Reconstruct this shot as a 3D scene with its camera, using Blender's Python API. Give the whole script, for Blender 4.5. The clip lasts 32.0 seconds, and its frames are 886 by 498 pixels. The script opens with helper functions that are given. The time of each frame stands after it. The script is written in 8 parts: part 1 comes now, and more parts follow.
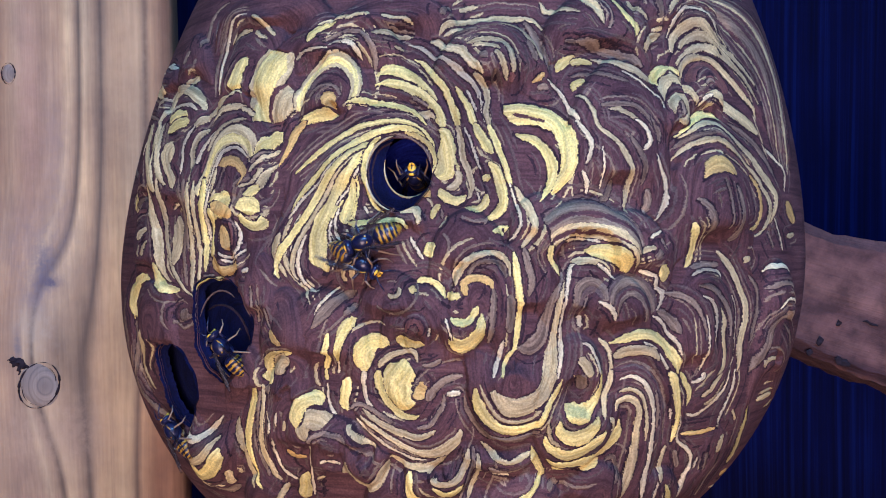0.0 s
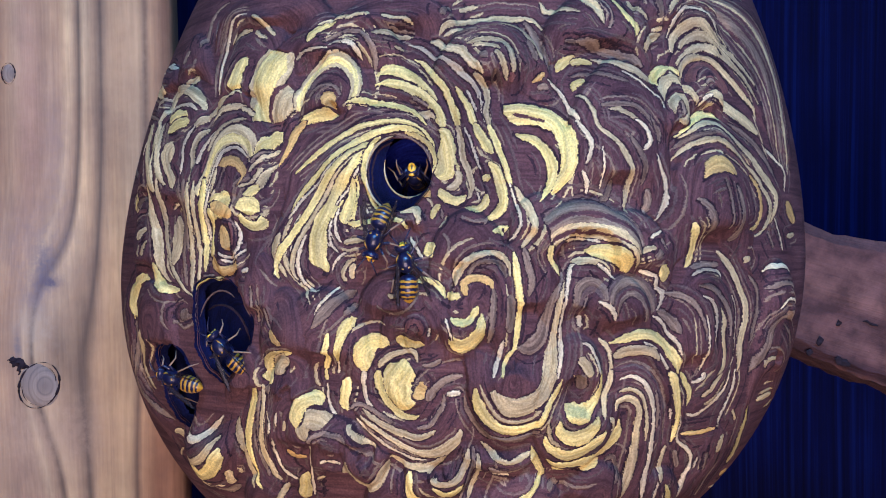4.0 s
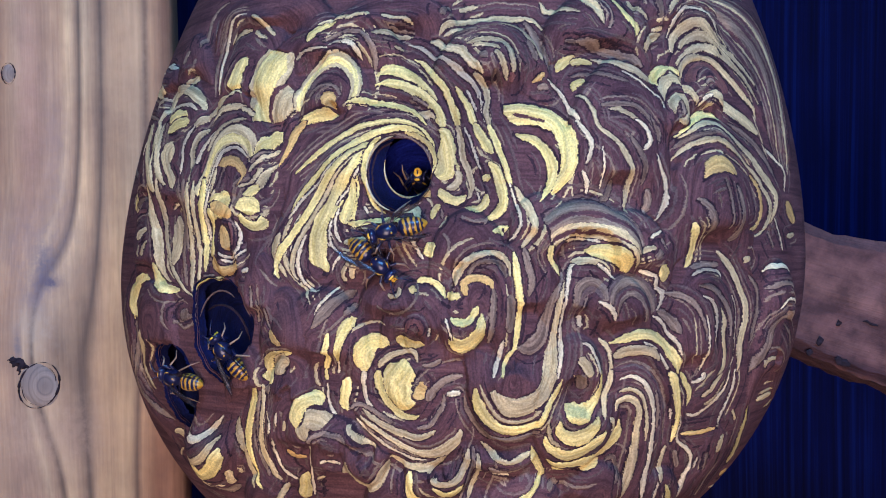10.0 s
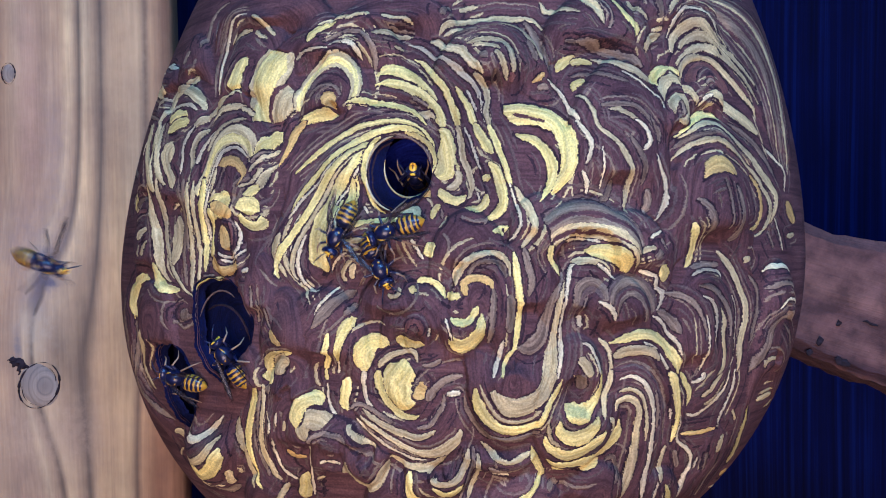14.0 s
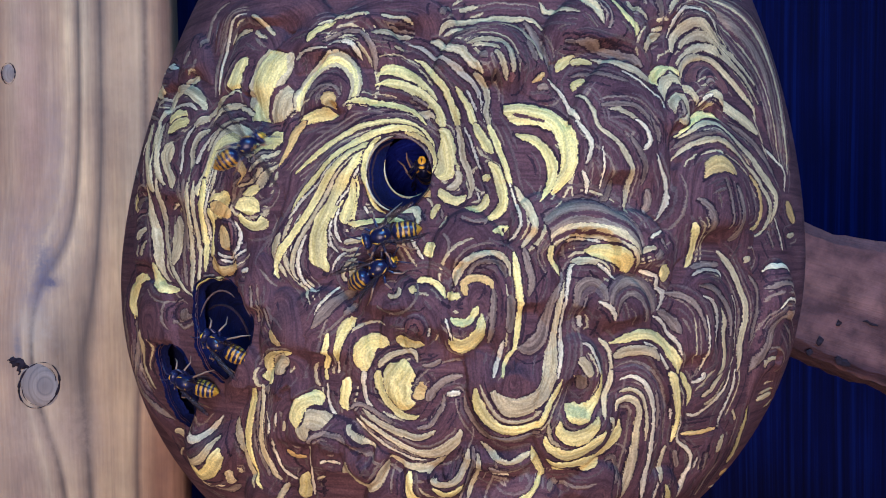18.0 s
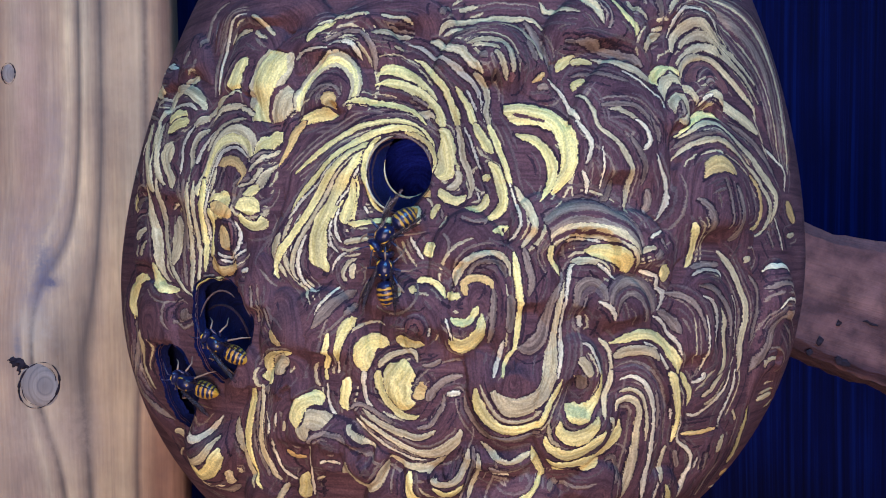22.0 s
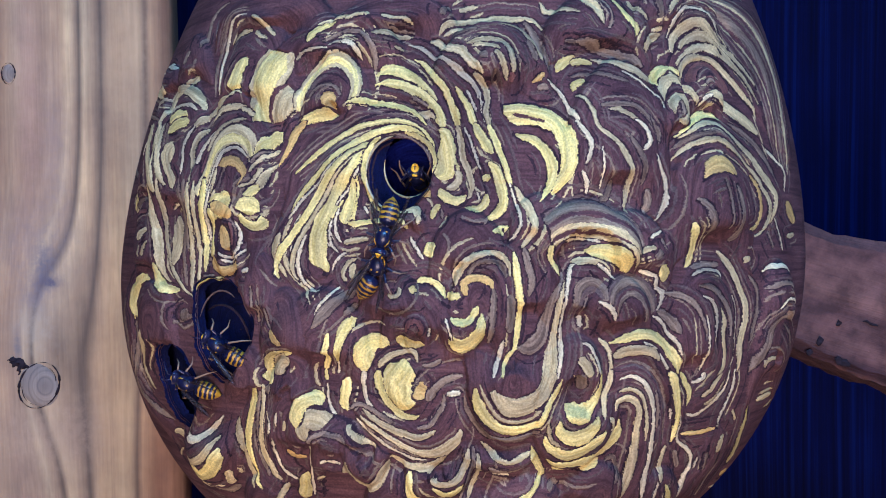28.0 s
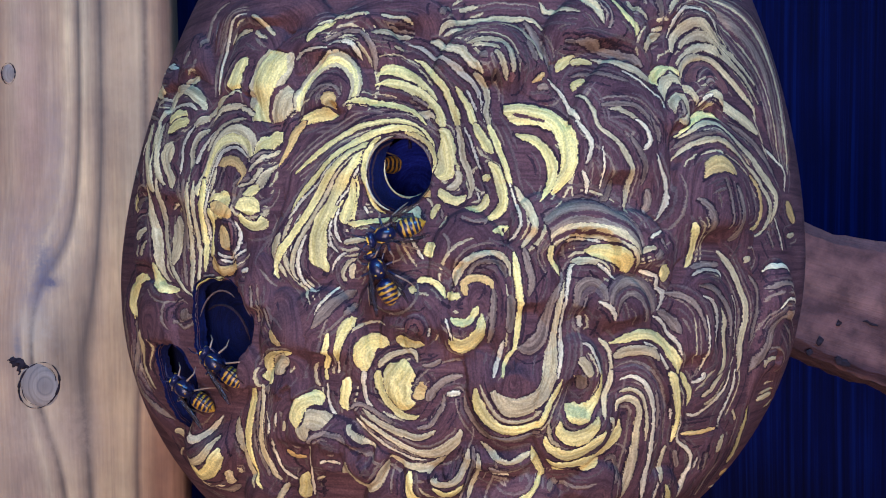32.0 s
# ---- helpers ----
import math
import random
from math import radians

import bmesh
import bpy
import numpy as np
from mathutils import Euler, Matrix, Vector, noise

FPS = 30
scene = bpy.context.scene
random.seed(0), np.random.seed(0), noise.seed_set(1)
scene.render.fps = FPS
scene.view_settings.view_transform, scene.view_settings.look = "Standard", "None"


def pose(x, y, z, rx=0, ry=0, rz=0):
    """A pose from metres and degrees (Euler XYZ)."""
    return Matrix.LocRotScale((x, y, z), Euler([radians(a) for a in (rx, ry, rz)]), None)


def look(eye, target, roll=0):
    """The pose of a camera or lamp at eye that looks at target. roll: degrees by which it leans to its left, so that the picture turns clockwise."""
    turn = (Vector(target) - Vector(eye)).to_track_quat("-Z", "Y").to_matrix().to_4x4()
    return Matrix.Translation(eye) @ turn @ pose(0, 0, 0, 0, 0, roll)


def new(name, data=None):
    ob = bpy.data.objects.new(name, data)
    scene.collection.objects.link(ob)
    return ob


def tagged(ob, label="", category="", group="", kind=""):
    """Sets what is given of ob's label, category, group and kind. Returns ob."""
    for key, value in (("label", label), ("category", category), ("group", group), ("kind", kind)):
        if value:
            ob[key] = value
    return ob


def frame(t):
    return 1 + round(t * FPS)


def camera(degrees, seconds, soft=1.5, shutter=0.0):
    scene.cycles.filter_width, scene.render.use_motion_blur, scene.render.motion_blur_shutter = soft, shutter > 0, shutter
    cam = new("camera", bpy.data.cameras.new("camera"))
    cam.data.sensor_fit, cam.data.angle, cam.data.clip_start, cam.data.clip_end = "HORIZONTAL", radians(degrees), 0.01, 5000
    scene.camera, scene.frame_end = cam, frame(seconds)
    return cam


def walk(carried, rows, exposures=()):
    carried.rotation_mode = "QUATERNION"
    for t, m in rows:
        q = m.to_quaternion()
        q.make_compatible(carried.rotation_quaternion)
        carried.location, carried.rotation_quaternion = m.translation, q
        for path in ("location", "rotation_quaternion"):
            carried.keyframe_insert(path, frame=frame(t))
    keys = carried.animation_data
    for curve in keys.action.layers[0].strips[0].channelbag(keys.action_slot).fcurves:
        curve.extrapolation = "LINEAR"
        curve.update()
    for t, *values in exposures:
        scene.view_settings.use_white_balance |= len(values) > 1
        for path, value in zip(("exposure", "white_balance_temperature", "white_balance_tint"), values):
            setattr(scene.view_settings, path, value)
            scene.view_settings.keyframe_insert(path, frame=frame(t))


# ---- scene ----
# ---- camera ----
NEST = Vector((0.0, 0.0, 1.9))
EYE = (-0.0046, -0.296, 1.9040)
cam = camera(40, 32.0, soft=1.02, shutter=0.5)
CAM = look(EYE, (EYE[0], 1.0, EYE[2]))
walk(cam, [(0.0, CAM), (32.0, CAM)], exposures=[(0.0, 0.0, 6150, 17), (8.0, 0.0, 6020, 14), (32.0, -0.02, 5760, 9)])

# ---- light: two lamps added inside the shed for daylight from an unseen doorway ----
world = bpy.data.worlds.new("world")
scene.world = world
world.use_nodes = True
wn = world.node_tree.nodes
sky = wn.new("ShaderNodeTexSky")
sky.sky_type, sky.sun_disc = "NISHITA", False
sky.sun_elevation, sky.sun_rotation = radians(35), radians(200)
world.node_tree.links.new(sky.outputs[0], wn["Background"].inputs[0])
wn["Background"].inputs[1].default_value = 0.08


def area(name, place, target, w, h, watts, colour):
    data = bpy.data.lights.new(name, "AREA")
    data.shape, data.size, data.size_y, data.energy, data.color = "RECTANGLE", w, h, watts, colour
    ob = new(name, data)
    ob.matrix_basis = look(place, target)
    return ob


area("doorway_daylight", (0.0, -1.50, 1.47), (0.0, 0.0, 1.9), 0.9, 0.8, 27, (1.0, 0.72, 0.69))
area("doorway_sky", (0.22, -1.20, 2.95), (0.0, 0.0, 1.9), 1.0, 0.5, 46, (0.18, 0.485, 1.0))

sun = new("sun", bpy.data.lights.new("sun", "SUN"))
sun.data.energy, sun.data.angle, sun.data.color = 2.5, radians(0.5), (1.0, 0.95, 0.88)
sun.matrix_basis = look((0, 0, 5), (0.6, 1.6, 3.4))


# ---- materials ----
def nodes(name):
    m = bpy.data.materials.new(name)
    m.use_nodes = True
    return m, m.node_tree.nodes, m.node_tree.links.new, m.node_tree.nodes["Principled BSDF"]


def set_in(node, **values):
    for key, value in values.items():
        node.inputs[key.replace("_", " ")].default_value = value
    return node


def ramp(ns, stops):
    r = ns.new("ShaderNodeValToRGB")
    els = r.color_ramp.elements
    while len(els) < len(stops):
        els.new(0.5)
    for el, (p, c) in zip(els, stops):
        el.position, el.color = p, (*c, 1)
    return r


def noise_tex(ns, ln, vec, scale, detail=4.0, rough=0.6):
    n = ns.new("ShaderNodeTexNoise")
    set_in(n, Scale=scale, Detail=detail, Roughness=rough)
    ln(vec, n.inputs["Vector"])
    return n


def mixed(ns, ln, fac, a, b, blend="MIX"):
    n = ns.new("ShaderNodeMix")
    n.data_type, n.blend_type = "RGBA", blend
    for slot, v in ((0, fac), (6, a), (7, b)):
        if isinstance(v, (int, float)):
            n.inputs[slot].default_value = v
        elif isinstance(v, tuple):
            n.inputs[slot].default_value = (*v, 1)
        else:
            ln(v, n.inputs[slot])
    return n.outputs[2]


def paper(name, dark, light, streak=0.5):
    """Chewed wood-fibre paper: fibres run along the band (the map's first axis, in mm)."""
    m, ns, ln, b = nodes(name)
    uv, co, info = ns.new("ShaderNodeUVMap"), ns.new("ShaderNodeTexCoord"), ns.new("ShaderNodeObjectInfo")
    mp = ns.new("ShaderNodeMapping")
    mp.inputs["Scale"].default_value = (0.16, 2.2, 1)
    off = ns.new("ShaderNodeCombineXYZ")
    mul = ns.new("ShaderNodeMath")
    mul.operation = "MULTIPLY"
    mul.inputs[1].default_value = 97
    ln(info.outputs["Random"], mul.inputs[0])
    ln(mul.outputs[0], off.inputs[2])
    ln(off.outputs[0], mp.inputs["Location"])
    ln(uv.outputs[0], mp.inputs["Vector"])
    fibre = noise_tex(ns, ln, mp.outputs[0], 1.0, 5, 0.65)
    grain = noise_tex(ns, ln, co.outputs["Object"], 2600, 3, 0.6)
    blot = noise_tex(ns, ln, co.outputs["Object"], 70, 4, 0.55)
    r = ramp(ns, [(0.5 - 0.25 * streak, dark), (0.5 + 0.3 * streak, light)])
    ln(fibre.outputs[0], r.inputs[0])
    r2 = ramp(ns, [(0.3, (0.62, 0.62, 0.62)), (0.7, (1.25, 1.25, 1.25))])
    ln(grain.outputs[0], r2.inputs[0])
    r3 = ramp(ns, [(0.36, (0.68, 0.66, 0.70)), (0.64, (1.12, 1.1, 1.04))])
    ln(blot.outputs[0], r3.inputs[0])
    c = mixed(ns, ln, 0.8, r.outputs[0], r2.outputs[0], "MULTIPLY")
    c = mixed(ns, ln, 0.9, c, r3.outputs[0], "MULTIPLY")
    wm = ns.new("ShaderNodeMapping")
    wm.inputs["Scale"].default_value = (0.05, 0.75, 1)
    ln(off.outputs[0], wm.inputs["Location"])
    ln(uv.outputs[0], wm.inputs["Vector"])
    load = noise_tex(ns, ln, wm.outputs[0], 1.0, 2, 0.5)
    r4 = ramp(ns, [(0.36, (0.62, 0.62, 0.66)), (0.5, (1.0, 1.0, 1.0)), (0.64, (1.22, 1.20, 1.14))])
    ln(load.outputs[0], r4.inputs[0])
    c = mixed(ns, ln, 0.8, c, r4.outputs[0], "MULTIPLY")
    ln(c, b.inputs["Base Color"])
    set_in(b, Roughness=0.9)
    b.inputs["Specular IOR Level"].default_value = 0.15
    add = ns.new("ShaderNodeMath")
    ln(fibre.outputs[0], add.inputs[0])
    ln(grain.outputs[0], add.inputs[1])
    bump = set_in(ns.new("ShaderNodeBump"), Strength=0.45, Distance=0.0003)
    ln(add.outputs[0], bump.inputs["Height"])
    ln(bump.outputs[0], b.inputs["Normal"])
    return m


PAPER = {
    "D": paper("paper_dark_brown", (0.055, 0.026, 0.032), (0.160, 0.081, 0.086), 1.0),
    "R": paper("paper_red_brown", (0.14, 0.060, 0.058), (0.24, 0.115, 0.095)),
    "T": paper("paper_taupe", (0.150, 0.105, 0.078), (0.325, 0.248, 0.175)),
    "K": paper("paper_khaki", (0.42, 0.34, 0.17), (0.72, 0.61, 0.33)),
    "Y": paper("paper_straw_yellow", (0.64, 0.53, 0.17), (0.94, 0.82, 0.33)),
    "C": paper("paper_cream", (0.55, 0.47, 0.29), (0.84, 0.74, 0.46)),
    "O": paper("paper_orange_tan", (0.48, 0.31, 0.10), (0.75, 0.54, 0.20)),
}
# B and E put the darkness of the unlit nest cavity into the colour
PAPER["B"] = paper("cavity_gloom_blue_black", (0.0013, 0.003, 0.026), (0.0032, 0.0065, 0.050))
PAPER["E"] = paper("cavity_gloom_navy", (0.006, 0.012, 0.16), (0.014, 0.026, 0.28))
PAPER["M"] = paper("paper_grey_brown", (0.085, 0.056, 0.056), (0.175, 0.125, 0.110))
PAPER["N"] = paper("paper_black_brown", (0.022, 0.013, 0.021), (0.060, 0.034, 0.045))
ORDER = "DRTKYCOBEMN"


def plain(name, colour, rough=0.5, metal=0.0, vary=0.25, scale=300, bump=0.2):
    m, ns, ln, b = nodes(name)
    co = ns.new("ShaderNodeTexCoord")
    n = noise_tex(ns, ln, co.outputs["Object"], scale, 4)
    r = ramp(ns, [(0.3, tuple(c * (1 - vary) for c in colour)), (0.7, tuple(min(1, c * (1 + vary)) for c in colour))])
    ln(n.outputs[0], r.inputs[0])
    ln(r.outputs[0], b.inputs["Base Color"])
    set_in(b, Roughness=rough, Metallic=metal)
    if rough > 0.8:
        b.inputs["Specular IOR Level"].default_value = 0.05
    bp = set_in(ns.new("ShaderNodeBump"), Strength=bump, Distance=0.1 / scale)
    ln(n.outputs[0], bp.inputs["Height"])
    ln(bp.outputs[0], b.inputs["Normal"])
    return m


def timber(name, stops, axis_scale, knots=(), freq=60.0, bump=0.3, gloss=0.3, lines=None, blotch=(28, 0.86, 1.05), stains=()):
    """Sawn wood: grain along z, bending round the knots (x, z, width, height, strength)."""
    m, ns, ln, b = nodes(name)
    co = ns.new("ShaderNodeTexCoord")
    sep = ns.new("ShaderNodeSeparateXYZ")
    ln(co.outputs["Object"], sep.inputs[0])

    def math_n(op, a, c):
        n = ns.new("ShaderNodeMath")
        n.operation = op
        for slot, v in ((0, a), (1, c)):
            if isinstance(v, (int, float)):
                n.inputs[slot].default_value = v
            else:
                ln(v, n.inputs[slot])
        return n.outputs[0]

    mp = ns.new("ShaderNodeMapping")
    mp.inputs["Scale"].default_value = (18, 18, 3.2)
    ln(co.outputs["Object"], mp.inputs["Vector"])
    warp = noise_tex(ns, ln, mp.outputs[0], 1.0, 2, 0.5)
    phi = math_n("ADD", sep.outputs[0], math_n("MULTIPLY", warp.outputs[0], axis_scale))
    for kx, kz, kw, kh, ka in knots:
        dx = math_n("DIVIDE", math_n("SUBTRACT", sep.outputs[0], kx), kw)
        dz = math_n("DIVIDE", math_n("SUBTRACT", sep.outputs[2], kz), kh)
        d2 = math_n("ADD", math_n("MULTIPLY", dx, dx), math_n("MULTIPLY", dz, dz))
        phi = math_n("ADD", phi, math_n("MULTIPLY", math_n("POWER", 2.718, math_n("MULTIPLY", d2, -1.0)), ka))
    vec = ns.new("ShaderNodeCombineXYZ")
    ln(phi, vec.inputs[0])
    ln(math_n("MULTIPLY", sep.outputs[1], 1.0), vec.inputs[1])
    ln(math_n("MULTIPLY", sep.outputs[2], 0.012), vec.inputs[2])
    rings = noise_tex(ns, ln, vec.outputs[0], freq, 2.5, 0.55)
    r = ramp(ns, stops)
    grain = None
    if lines:
        ln(math_n("DIVIDE", math_n("ADD", phi, lines[0]), lines[1]), r.inputs[0])
        set_in(rings, Scale=420.0)
        grain = ramp(ns, [(0.32, (0.84, 0.82, 0.82)), (0.66, (1.09, 1.08, 1.07))])
        ln(rings.outputs[0], grain.inputs[0])
    else:
        ln(rings.outputs[0], r.inputs[0])
    fm = ns.new("ShaderNodeMapping")
    fm.inputs["Scale"].default_value = (1500, 1500, 40)
    ln(co.outputs["Object"], fm.inputs["Vector"])
    fine = noise_tex(ns, ln, fm.outputs[0], 1.0, 3, 0.6)
    r2 = ramp(ns, [(0.3, (0.86, 0.86, 0.87)), (0.7, (1.08, 1.07, 1.06))])
    ln(fine.outputs[0], r2.inputs[0])
    blot = noise_tex(ns, ln, co.outputs["Object"], blotch[0], 4, 0.6)
    r3 = ramp(ns, [(0.36, (blotch[1] + 0.02, blotch[1] - 0.02, blotch[1])), (0.66, (blotch[2] + 0.03, blotch[2], blotch[2] - 0.05))])
    ln(blot.outputs[0], r3.inputs[0])
    c = mixed(ns, ln, 0.9, r.outputs[0], r2.outputs[0], "MULTIPLY")
    c = mixed(ns, ln, 1.0, c, r3.outputs[0], "MULTIPLY")
    if grain:
        c = mixed(ns, ln, 0.85, c, grain.outputs[0], "MULTIPLY")
        # weathered flecks and warm and grey patches drawn out along the grain
        for stretch, low, high in (((190, 190, 60), (0.84, 0.82, 0.82), (1.10, 1.09, 1.07)), ((60, 60, 14), (0.88, 0.90, 0.95), (1.10, 1.02, 0.95))):
            pm = ns.new("ShaderNodeMapping")
            pm.inputs["Scale"].default_value = stretch
            ln(co.outputs["Object"], pm.inputs["Vector"])
            fleck = noise_tex(ns, ln, pm.outputs[0], 1.0, 4, 0.62)
            r5 = ramp(ns, [(0.34, low), (0.66, high)])
            ln(fleck.outputs[0], r5.inputs[0])
            c = mixed(ns, ln, 0.9, c, r5.outputs[0], "MULTIPLY")
    # rotted and weathered marks and wider toned patches, with soft, uneven edges
    for sx, sz, sw, sh, amount, tint in stains:
        mark = noise_tex(ns, ln, co.outputs["Object"], 420, 4, 0.65)
        dx = math_n("DIVIDE", math_n("SUBTRACT", sep.outputs[0], sx), sw)
        dz = math_n("DIVIDE", math_n("SUBTRACT", sep.outputs[2], sz), sh)
        d2 = math_n("ADD", math_n("MULTIPLY", dx, dx), math_n("MULTIPLY", dz, dz))
        d2 = math_n("ADD", d2, math_n("MULTIPLY", math_n("SUBTRACT", mark.outputs[0], 0.5), 2.6))
        fac = math_n("MULTIPLY", math_n("MINIMUM", math_n("POWER", 2.718, math_n("MULTIPLY", d2, -1.0)), 1.0), amount)
        c = mixed(ns, ln, fac, c, tint)
    ln(c, b.inputs["Base Color"])
    set_in(b, Roughness=0.75)
    b.inputs["Specular IOR Level"].default_value = gloss
    bp = set_in(ns.new("ShaderNodeBump"), Strength=bump, Distance=0.0006)
    ln(math_n("ADD", rings.outputs[0], fine.outputs[0]), bp.inputs["Height"])
    ln(bp.outputs[0], b.inputs["Normal"])
    return m


# growth lines of the board by distance across it (mm from its middle): dark lines run down and sweep round the knot
LINES = [(-10, 0.285, 0.179, 0.097), (-2, 0.296, 0.194, 0.109), (3, 0.340, 0.251, 0.151), (9, 0.296, 0.211, 0.134), (15, 0.317, 0.234, 0.146),
         (17.5, 0.405, 0.322, 0.190), (19.6, 0.296, 0.223, 0.138), (20.8, 0.114, 0.089, 0.064), (22.0, 0.395, 0.312, 0.184), (25.0, 0.307, 0.234, 0.146),
         (26.9, 0.088, 0.070, 0.054), (28.6, 0.307, 0.234, 0.143), (31, 0.351, 0.261, 0.146), (37.2, 0.384, 0.292, 0.163), (39.4, 0.131, 0.094, 0.064), (41, 0.329, 0.223, 0.125), (45, 0.218, 0.123, 0.071)]
POST_WOOD = timber("weathered_pale_timber", [((x + 10) / 55, (1.14 * r, 1.14 * g, 1.12 * q)) for x, r, g, q in LINES], 0.0026, blotch=(42, 0.76, 1.10),
                   knots=[(0.005, -0.0212, 0.0115, 0.034, 0.0120), (0.02, -0.069, 0.10, 0.0713, 0.0062)], lines=(0.010, 0.055),
                   stains=[(0.0076, -0.0006, 0.0026, 0.0058, 0.85, (0.09, 0.085, 0.11)), (0.0088, -0.0056, 0.0034, 0.0016, 0.95, (0.05, 0.05, 0.09)),
                           (0.0046, -0.0095, 0.0034, 0.0042, 0.6, (0.13, 0.105, 0.13)), (0.0040, -0.0180, 0.0060, 0.0075, 0.5, (0.36, 0.31, 0.23)),
                           (-0.0004, -0.0235, 0.0012, 0.0050, 0.65, (0.11, 0.105, 0.12)), (0.0045, 0.0500, 0.0035, 0.0300, 0.40, (0.42, 0.25, 0.18)),
                           # second below: a wide grey patch that tones down the board's middle
                           (0.0330, 0.0560, 0.0060, 0.0300, 0.40, (0.44, 0.29, 0.17)), (0.0050, 0.0040, 0.0110, 0.0140, 0.40, (0.19, 0.165, 0.165)),
                           (0.0100, -0.0480, 0.0160, 0.0100, 0.35, (0.42, 0.30, 0.20)), (0.0120, 0.0300, 0.0040, 0.0200, 0.30, (0.24, 0.19, 0.19))])
BEAM_WOOD = timber("rough_brown_timber", [(0.36, (0.045, 0.020, 0.026)), (0.48, (0.115, 0.058, 0.056)), (0.66, (0.185, 0.096, 0.078))], 0.03, freq=60, bump=1.0, blotch=(110, 0.45, 1.2))
# near-black navy: gloom of the unlit background put into the boards' colour
SHED_WOOD = timber("boards_in_gloom", [(0.3, (0.0002, 0.0008, 0.013)), (0.5, (0.0006, 0.0018, 0.028)), (0.7, (0.0016, 0.0060, 0.056))], 0.01, freq=420, gloss=0.05, blotch=(14, 0.7, 1.1))
SHELL_BLACK = plain("chitin_black", (0.009, 0.011, 0.040), 0.28, vary=0.4, scale=900)
SHELL_YELLOW = plain("chitin_yellow", (0.43, 0.235, 0.022), 0.35, vary=0.15, scale=900)
LEG_AMBER = plain("chitin_amber", (0.24, 0.16, 0.10), 0.4, vary=0.2, scale=900)
FACE_YELLOW = plain("face_yellow", (0.85, 0.52, 0.04), 0.35, vary=0.1, scale=900)
KNOT_WOOD = timber("knot_wood", [(0.3, (0.12, 0.10, 0.09)), (0.5, (0.21, 0.18, 0.15)), (0.7, (0.27, 0.235, 0.19))], 0.05,
                   knots=[(0.001, 0.0, 0.006, 0.007, 0.02)], freq=260)
KNOT_DARK = plain("knot_bark", (0.022, 0.017, 0.022), 0.9, vary=0.4, scale=900)


def wing_material():
    m, ns, ln, b = nodes("wing_membrane")
    co = ns.new("ShaderNodeTexCoord")
    v = ns.new("ShaderNodeTexVoronoi")
    v.feature = "DISTANCE_TO_EDGE"
    mp = ns.new("ShaderNodeMapping")
    mp.inputs["Scale"].default_value = (180, 520, 1)
    ln(co.outputs["Object"], mp.inputs[0])
    ln(mp.outputs[0], v.inputs["Vector"])
    v.inputs["Scale"].default_value = 1.0
    r = ramp(ns, [(0.03, (0.92, 0.92, 0.92)), (0.08, (0.50, 0.50, 0.50))])
    ln(v.outputs["Distance"], r.inputs[0])
    ln(r.outputs[0], b.inputs["Alpha"])
    set_in(b, Roughness=0.25)
    b.inputs["Base Color"].default_value = (0.055, 0.042, 0.045, 1)
    return m


WING = wing_material()


# ---- mesh helpers ----
def mesh_object(name, bm, materials, parent=None, label="", smooth=True):
    me = bpy.data.meshes.new(name)
    bm.to_mesh(me)
    bm.free()
    for m in (materials if isinstance(materials, (list, tuple)) else [materials]):
        me.materials.append(m)
    if smooth:
        me.polygons.foreach_set("use_smooth", [True] * len(me.polygons))
    ob = new(name, me)
    ob.parent = parent
    if label:
        ob["label"] = label
    return ob


def part(name, bm, material, parent, label=""):
    return mesh_object(name, bm, material, parent, label)


def box_bm(x0, y0, z0, x1, y1, z1, bevel=0.0):
    bm = bmesh.new()
    bmesh.ops.create_cube(bm, size=1.0, matrix=Matrix.LocRotScale(((x0 + x1) / 2, (y0 + y1) / 2, (z0 + z1) / 2), None, (x1 - x0, y1 - y0, z1 - z0)))
    if bevel:
        bmesh.ops.bevel(bm, geom=bm.edges[:], offset=bevel, segments=2, affect="EDGES", profile=0.6)
    return bm


def lathe_bm(profile, seg=20, squash=1.0):
    """A body turned about the x axis: (x, radius) pairs."""
    bm = bmesh.new()
    rings = []
    for x, r in profile:
        rings.append([bm.verts.new((x, r * math.cos(2 * math.pi * k / seg), squash * r * math.sin(2 * math.pi * k / seg))) for k in range(seg)])
    for a, b in zip(rings, rings[1:]):
        for k in range(seg):
            bm.faces.new((a[k], b[k], b[(k + 1) % seg], a[(k + 1) % seg]))
    bm.faces.new(rings[0])
    bm.faces.new(rings[-1][::-1])
    bmesh.ops.recalc_face_normals(bm, faces=bm.faces[:])
    return bm


def tube_bm(points, radii, seg=7, bm=None):
    bm = bm or bmesh.new()
    pts = [Vector(p) for p in points]
    prev = None
    for i, p in enumerate(pts):
        d = (pts[min(i + 1, len(pts) - 1)] - pts[max(i - 1, 0)]).normalized()
        q = d.to_track_quat("Z", "Y")
        ring = [bm.verts.new(p + q @ Vector((radii[i] * math.cos(2 * math.pi * k / seg), radii[i] * math.sin(2 * math.pi * k / seg), 0))) for k in range(seg)]
        if prev:
            for k in range(seg):
                bm.faces.new((prev[k], prev[(k + 1) % seg], ring[(k + 1) % seg], ring[k]))
        else:
            bm.faces.new(ring[::-1])
        prev = ring
    bm.faces.new(prev)
    return bm


